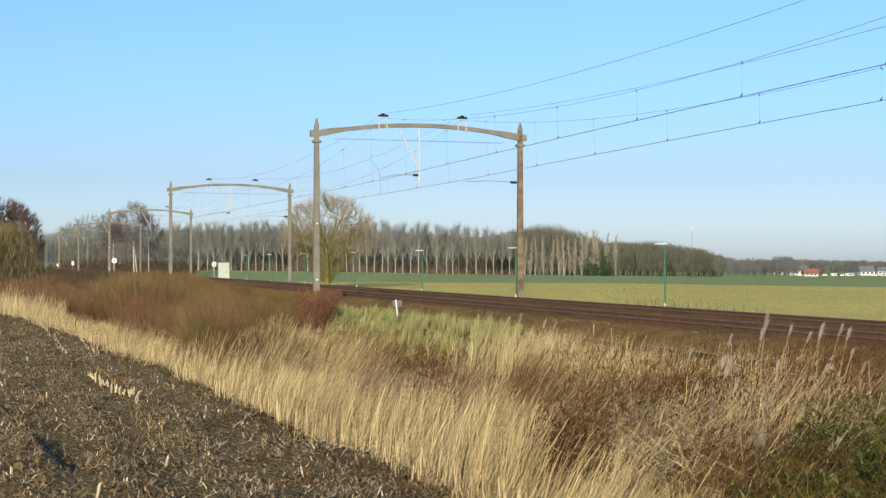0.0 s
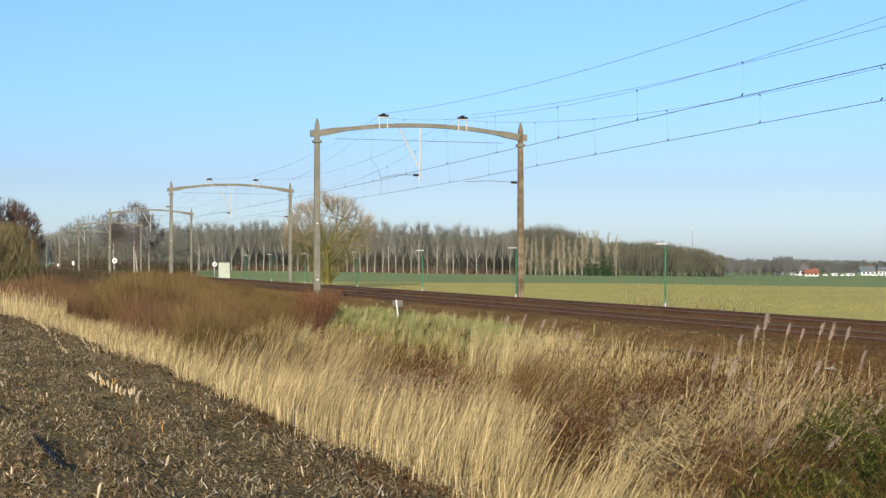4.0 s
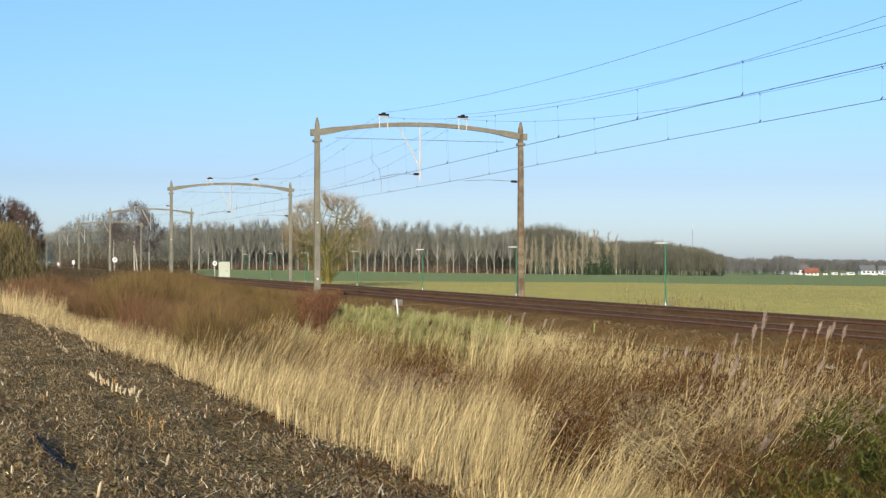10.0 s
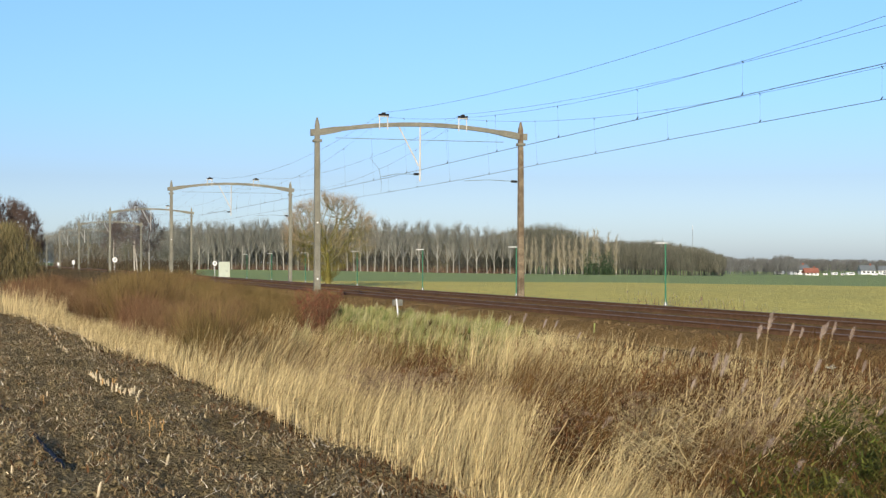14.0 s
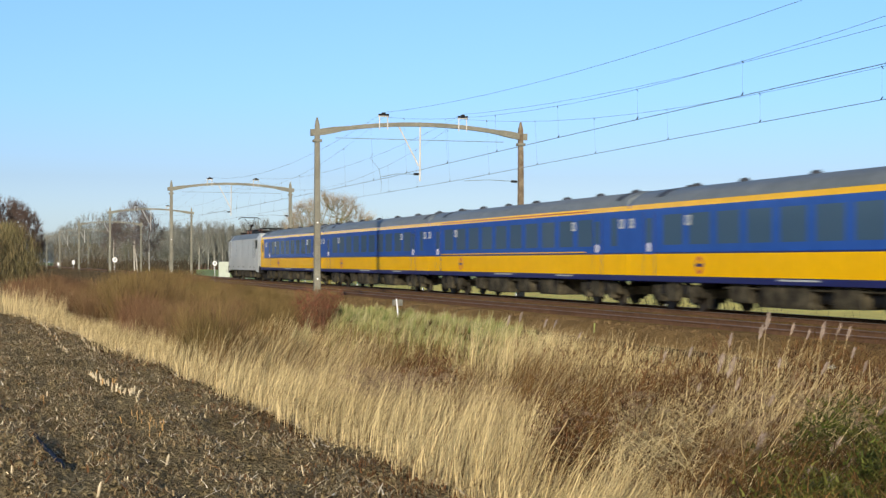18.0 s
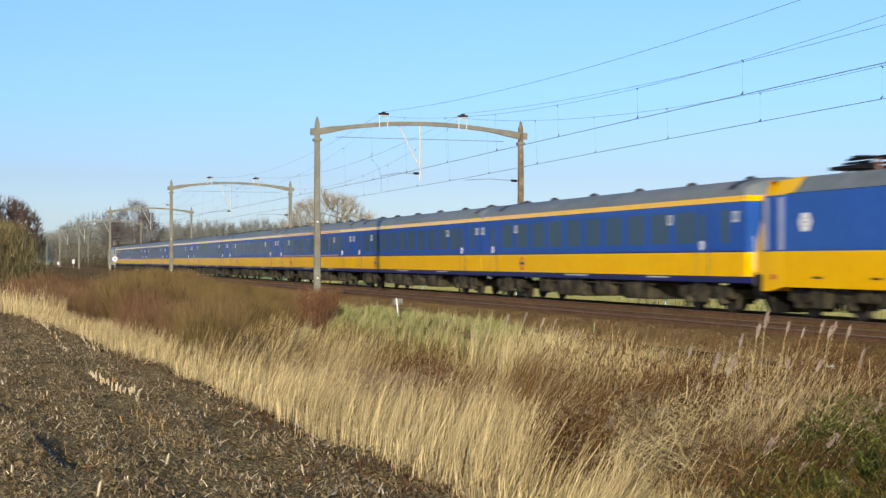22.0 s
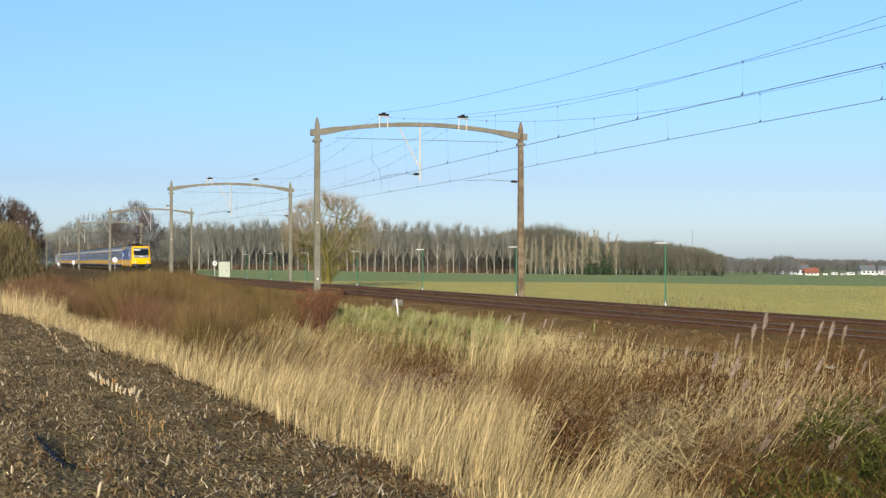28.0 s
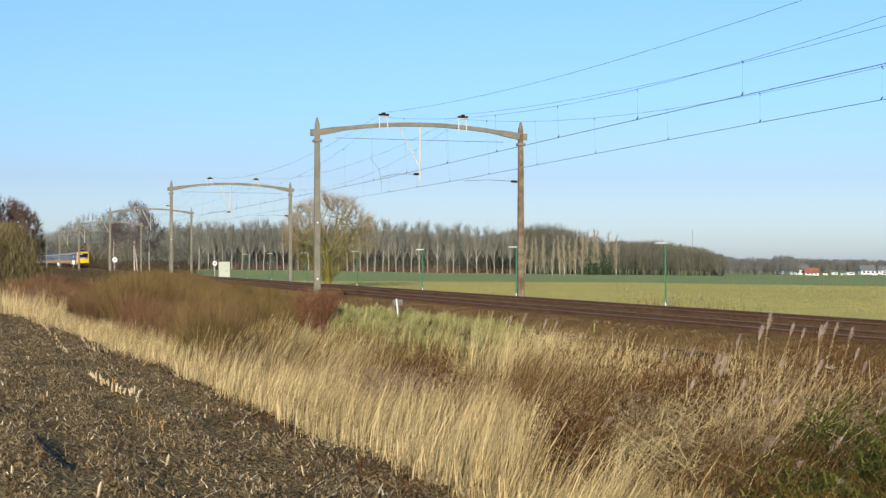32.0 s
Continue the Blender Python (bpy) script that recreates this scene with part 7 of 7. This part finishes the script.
        part("branch_work", fast_mesh("branch_work", st, None, ("twig",), sq), "", b, "loose red-brown twigs")
    # olive-brown bushes closing the stubble field
    for i, (across, depth, s) in enumerate(((-271, 74, 1.0), (-260, 82, 0.72), (-280, 70, 0.95))):
        n = 7000
        a, r = rng.uniform(0, 6.283, n), rng.random(n) ** 0.5
        z = rng.random(n) ** 0.8
        wide = 2.2 * np.sqrt(np.maximum(0.05, 1 - (z - 0.3) ** 2 * 1.6)) * (1 + 0.25 * np.sin(a * 3 + i))
        base = np.stack([np.cos(a) * r * wide, np.sin(a) * r * wide, z * 3.3], 1)
        v, q = blades(rng, base, rng.uniform(0.2, 0.55, n), rng.normal(0, 0.16, (n, 2)), rng.uniform(0.012, 0.03, n), 1, 0.2)
        stv, stq = blades(rng, rng.normal(0, 0.5, (90, 3)) * (1, 1, 0), rng.uniform(1.8, 3.4, 90), rng.normal(0, 0.8, (90, 2)), np.full(90, 0.03), 3, 0.3)
        b = tagged(new("hedge_bush"), "tall olive-brown leafless bush beyond the stubble", "bush", group="bushes beyond the stubble")
        b.matrix_basis = turned(spot(across, depth), i * 1.1, s)
        part("twig_mass", fast_mesh("twig_mass", v, None, ("olive",), q), "", b, "dense fine twigs")
        part("branch_work", fast_mesh("branch_work", stv, None, ("darkbranch",), stq), "", b)
    # low scrub beside the far track bend, shade painted in as near-black brown
    n = 11000
    p = np.array([tuple(spot(i, j)) for i, j in zip(rng.uniform(-250, -192, 5000), rng.uniform(95, 128, 5000))])
    x, y = np.concatenate([rng.uniform(-12, -8.2, 6000), p[:, 0]]), np.concatenate([rng.uniform(120, 300, 6000), p[:, 1]])
    base = np.stack([x, y, zs(x, y)], 1)
    v, q = blades(rng, base, rng.uniform(0.3, 1.15, n) * np.where(np.arange(n) < 6000, 1.0, 1.7), rng.normal(0, 0.25, (n, 2)), rng.uniform(0.02, 0.05, n), 2, 0.2)
    tagged(new("low_scrub", fast_mesh("low_scrub", v, None, ("scrub",), q)), "low scrub along the railway bank, coloured as if shaded", "scrub", kind="stuff")


build_shrubs()


# ---- tall single reeds with heads, swaying ----
SWAY = []


def tall_reed(p, h, lean, head, phase, rng):
    r = tagged(new("tall_reed"), "tall single reed with a feathery grey-brown head", "reed", group="tall reeds above the ditch")
    r.location = p
    v, q = blades(rng, np.array([[0, 0, -0.1], [0.01, 0.0, -0.1]]), np.array([h, h * 0.99]), np.array([[RIGHT[0] * lean, RIGHT[1] * lean]] * 2), np.array([0.0075, 0.0075]), 5, 0.5, turn=np.array([0.2, 1.7]))
    part("stalk", fast_mesh("stalk", v, None, ("reed",), q), "", r, "dry straw-coloured stalk")
    lf = np.array([[RIGHT[0] * lean * u ** 2, RIGHT[1] * lean * u ** 2, h * u] for u in (0.35, 0.5, 0.62, 0.75)])
    for at_, up_, out_ in zip(lf, (0.15, 0.12, 0.1, 0.1), (0.22, 0.25, -0.12, 0.2)):
        v, q = blades(rng, at_[None], np.array([up_]), RIGHT[None] * out_, np.array([0.014]), 3, 0.1)
        part("leaf_blade", fast_mesh("leaf_blade", v, None, ("reed",), q), "", r)
    tip = np.array([[RIGHT[0] * lean, RIGHT[1] * lean, h - 0.12]])
    m = 220
    u = rng.random(m)
    side = 0.16 + 0.5 * min(1.0, lean)
    root = tip + np.concatenate([RIGHT[None] * (u * head * side)[:, None], (u * head * (1.0 - 0.7 * lean))[:, None]], 1) + rng.normal(0, 0.085, (m, 3)) * (head * (0.2 + 1.5 * u * (1.15 - u)))[:, None]
    hair = head * rng.uniform(0.22, 0.5, m)
    v, q = blades(rng, root, hair * (0.8 - 0.5 * lean), RIGHT[None] * (hair * (0.35 + 0.5 * lean))[:, None] + rng.normal(0, 0.16, (m, 2)) * hair[:, None], np.full(m, 0.0055), 2, 0.2, droop=hair * 0.2)
    part("plume", fast_mesh("plume", v, None, ("paleplume",), q), "", r, "feathery grey-brown head")
    SWAY.append((r, Vector(p), phase))


def build_tall_reeds():
    rng = np.random.default_rng(5)
    # across the view and depth of the tip, its height over the rails, lean, length of the head
    for a, d, top, lean, head in ((176, 20, 0.66, 0.10, 0.22), (190, 20, 0.76, 0.12, 0.24), (195, 20.2, 0.86, 0.10, 0.30), (209, 20.5, 0.80, 0.22, 0.20), (217, 21, 0.72, 0.28, 0.18), (228, 20, 0.82, 0.24, 0.22),
                                  (230, 19.5, 0.78, 0.12, 0.22), (236, 20.2, 0.80, 0.22, 0.22), (244, 20, 0.76, 0.20, 0.22), (249, 19, 0.58, 0.26, 0.18), (253, 18.5, 0.46, 0.2, 0.18), (225, 18, 0.48, 0.4, 0.24), (151, 18.5, 0.24, 0.3, 0.2),
                                  (164, 18.5, 0.46, 0.16, 0.3), (170, 18.2, 0.42, 0.22, 0.34), (178, 17.6, 0.30, 0.3, 0.24), (242, 16.5, 0.16, 0.6, 0.2), (230, 14, 0.10, 0.62, 0.26), (236, 13, 0.02, 0.6, 0.26), (229, 12.2, -0.02, 0.5, 0.24),
                                  (210, 12.8, 0.0, 0.5, 0.26), (188, 14, 0.08, 0.5, 0.28), (258, 15.5, 0.26, 0.7, 0.2), (197, 16.8, 0.2, 0.4, 0.22), (205, 18.4, 0.5, 0.1, 0.16), (160, 17, 0.08, 0.5, 0.24), (140, 16.6, 0.02, 0.5, 0.24),
                                  (39, 33, 0.42, 0.1, 0.26), (47, 33, 0.48, 0.2, 0.28), (60, 32, 0.42, 0.25, 0.24), (66, 31, 0.46, 0.3, 0.22), (80, 29, 0.34, 0.4, 0.2), (132, 23, 0.3, 0.15, 0.2), (148, 22, 0.42, 0.2, 0.2), (120, 17, 0.1, 0.55, 0.22), (95, 16, 0.06, 0.6, 0.22)):
        p = spot(a - lean * 900 / d, d)
        tall_reed(p, top - p.z, lean, head * 0.72, rng.uniform(0, 6.28), rng)


build_tall_reeds()


# ---- maize stubble ----
def stub_mesh(seed):
    rnd = random.Random(seed)
    v, f = [], []
    for k, (z, r) in enumerate(((-0.03, 0.016), (0.05, 0.0135), (0.052, 0.0155), (0.12, 0.013))):
        for i in range(6):
            t = i * math.pi / 3
            v.append((math.cos(t) * r, math.sin(t) * r, z + (rnd.uniform(0, 0.035) if k == 3 else 0)))
    for k in range(3):
        for i in range(6):
            f.append((k * 6 + i, k * 6 + (i + 1) % 6, k * 6 + 6 + (i + 1) % 6, k * 6 + 6 + i))
    f.append(tuple(18 + i for i in range(6)))
    for a in (0.4, 2.6):
        o = len(v)
        v += [(0.012 * math.cos(a), 0.012 * math.sin(a), 0.05), (0.012 * math.cos(a + 1), 0.012 * math.sin(a + 1), 0.05), (0.05 * math.cos(a + .5), 0.05 * math.sin(a + .5), 0.07)]
        f.append((o, o + 1, o + 2))
    return mesh_of("stub", v, f, ("stub" if seed == 3 else "straw",))


def build_stubble():
    rnd = random.Random(9)
    meshes = [stub_mesh(s) for s in (1, 2, 3)]
    rows = [(-21.1, -19.6, -13.8, 0.12), (-21.25, -8, 16, 0.4), (-20.75, -9, -2, 0.35), (-21.3, -25, -20, 3), (-21.95, -27, 2, 5), (-20.35, -26, -14, 2.5), (-22.5, -26, 10, 6)]
    count = 0
    for across, depth, n in ((-171, 16.0, 9), (-176, 16.6, 7), (-243, 19.5, 6), (-184, 17.6, 5), (-205, 13.6, 4)):
        for i in range(n):
            p = spot(across + rnd.gauss(0, 3), depth + rnd.gauss(0, 0.35))
            st = tagged(new("maize_stub", meshes[2]), "thin orange maize stub in the stubble field", "maize stub", group="orange maize stubs")
            k = rnd.uniform(0.3, 0.55)
            st.matrix_basis = Matrix.Translation((p.x, p.y, ground_z(p.x, p.y))) @ Euler((rnd.gauss(0, 0.15), rnd.gauss(0, 0.15), rnd.uniform(0, 6))).to_matrix().to_4x4() @ Matrix.Diagonal((k * 0.6, k * 0.6, k, 1))
    for x, y0, y1, step in rows:
        y = y0
        while y < y1 and count < 290:
            xx = x + rnd.gauss(0, 0.02) - (0.036 * (y + 16.7) if step < 0.2 else 0)
            s = new("maize_stub", meshes[rnd.choice((0, 0, 0, 1, 1, 1, 2))])
            tagged(s, "pale cut maize stub standing in the stubble field", "maize stub", group="maize stubs")
            k = rnd.uniform(0.42, 0.7)
            s.matrix_basis = Matrix.Translation((xx, y, ground_z(xx, y))) @ Euler((rnd.gauss(0, 0.2), rnd.gauss(0, 0.2), rnd.uniform(0, 6))).to_matrix().to_4x4() @ Matrix.Diagonal((k, k, k, 1))
            count += 1
            y += step * rnd.uniform(0.5, 1.5)
    rng = np.random.default_rng(10)
    n = 120000
    y = -30 + 80 * rng.random(n) ** 1.7
    x = rng.uniform(-23.6, -19.3, n)
    x = np.minimum(x, np.array([edge_x(j) for j in y]) + 0.15)
    # the straw lies in windrows along the drilling, thick on the ridges and thin in the wheel ruts
    row = np.cos((x + 20.9) * 2 * np.pi / 0.75 + 1.2 * patch(x, y, 0.35, 36.0))
    keep = (0.45 * row + patch(x, y, 1.3, 33.0) + rng.normal(0, 0.25, n) > -0.12)
    keep &= rng.random(n) < np.clip((np.array([edge_x(j) for j in y]) - x) / 0.7 + 0.3 * patch(x, y, 0.8, 39.0), 0.4, 1.0)
    x, y = x[keep], y[keep]
    n = len(x)
    length = rng.uniform(0.015, 0.10, n) * rng.random(n) ** 0.9 + 0.14 * (rng.random(n) < 0.03)
    a = rng.uniform(0, 6.283, n)
    base = np.stack([x, y, zs(x, y) + rng.uniform(0.0, 0.045, n)], 1)
    v, q = blades(rng, base, rng.uniform(0.0, 0.04, n), np.stack([np.cos(a), np.sin(a)], 1) * length[:, None], rng.uniform(0.003, 0.016, n), 2, 0.5, curl=1.0)
    kind_ = np.tile(np.searchsorted([0.09, 0.52, 0.86], rng.random(n)).astype(np.int32), 2)
    tagged(new("straw_litter", fast_mesh("straw_litter", v, None, ("straw", "litter", "greylitter", "deadleaf"), q, kind_)), "scattered pale maize straw lying on soil", "straw", kind="stuff")
    # larger husks and leaves
    n = 3200
    y = -30 + 60 * rng.random(n) ** 1.8
    x = np.minimum(rng.uniform(-23.6, -19.3, n), np.array([edge_x(j) for j in y]) - 0.02)
    a = rng.uniform(0, 6.283, n)
    base = np.stack([x, y, zs(x, y) + rng.uniform(0.005, 0.04, n)], 1)
    v, q = blades(rng, base, rng.uniform(0.0, 0.07, n), np.stack([np.cos(a), np.sin(a)], 1) * (rng.uniform(0.03, 0.16, n) * rng.uniform(0.5, 1.1, n))[:, None], rng.uniform(0.005, 0.020, n), 3, 0.4, curl=1.4)
    kind_ = np.tile(np.searchsorted([0.3, 0.75], rng.random(n)).astype(np.int32), 3)
    tagged(new("maize_husks", fast_mesh("maize_husks", v, None, ("husk", "greylitter", "deadleaf"), q, kind_)), "bleached maize husks lying across the soil", "straw", kind="stuff")
    # clods
    v, t = [], []
    for i in range(30000):
        x, y = rnd.uniform(-23.6, -19.45), -30 + 80 * rnd.random() ** 1.8
        s = rnd.uniform(0.006, 0.028) * (2.0 if rnd.random() < 0.08 else 1)
        z = ground_z(x, y) - s * 0.3
        o = len(v)
        for dx, dy, dz in ((-1, -.7, 0), (.8, -1, 0), (1.1, .7, 0), (-.6, 1, 0), (-.3, -.2, 1), (.4, .3, .85)):
            v.append((x + dx * s * rnd.uniform(.6, 1.5), y + dy * s * rnd.uniform(.6, 1.5), z + dz * s * rnd.uniform(.6, 1.6)))
        t += [(o, o + 1, o + 4), (o + 1, o + 5, o + 4), (o + 1, o + 2, o + 5), (o + 2, o + 3, o + 5), (o + 3, o + 4, o + 5), (o + 3, o, o + 4)]
    tagged(new("soil_clods", fast_mesh("soil_clods", v, t, ("soil",))), "crumbly brown soil clods among the stubble", "soil clods", kind="stuff")
    # thin dark blue strips added for the dark streaks in the rut
    for i, (x0, y0, x1, y1) in enumerate(((-22.26, -22.9, -22.10, -25.6), (-22.62, -17.5, -22.5, -20.2))):
        vv, ff = [], []
        for k in range(11):
            u = k / 10
            x, y = x0 + (x1 - x0) * u + rnd.gauss(0, 0.012), y0 + (y1 - y0) * u
            w = 0.011 * (0.5 + math.sin(math.pi * u)) * rnd.uniform(0.7, 1.3)
            z = ground_z(x, y) + 0.03
            vv += [(x - w, y, z), (x + w, y, z + 0.012), (x, y, z + 0.03)]
        for k in range(10):
            o = 3 * k
            ff += [(o, o + 2, o + 5, o + 3), (o + 2, o + 1, o + 4, o + 5)]
        tagged(new("plastic_strip", mesh_of("plastic_strip", vv, ff, ("rutblue",), True)), "thin crumpled dark blue streak on soil", "plastic strip", group="film strips in the rut")
    # a pale crumpled sheet caught in the dead grass
    bm = bmesh.new()
    bmesh.ops.create_icosphere(bm, subdivisions=2, radius=0.12)
    for v in bm.verts:
        v.co *= 1 + 0.5 * noise.noise(v.co * 14)
        v.co.z *= 0.55
    me = bpy.data.meshes.new("plastic_sheet")
    bm.to_mesh(me)
    bm.free()
    me.materials.append(M["cabinet"])
    ps = tagged(new("plastic_sheet", me), "pale crumpled plastic sheet caught in dead grass", "plastic sheet")
    ps.location = (-7.31, -10.50, 0)
    ps.location.z = ground_z(ps.location.x, ps.location.y) + 0.05


build_stubble()


def motions():
    for ob, dy in TRAIN:
        walk(ob, [(t, pose(0, train_y(t) + dy, 0)) for t in (0.0, 0.1, 4.0, 8.0, 12.0, 16.0, 20.0, 24.0, 28.0, 31.9, 32.0)])
    for ob, p, phase in SWAY:
        rows = []
        for k in range(41):
            t = 32.0 * k / 40
            a = 1.6 * math.sin(t * 2.1 + phase) + 1.2 * math.sin(t * 0.73 + phase * 2)
            rows.append((t, pose(p.x, p.y, p.z, a * 0.4, a, 0)))
        walk(ob, rows)


motions()
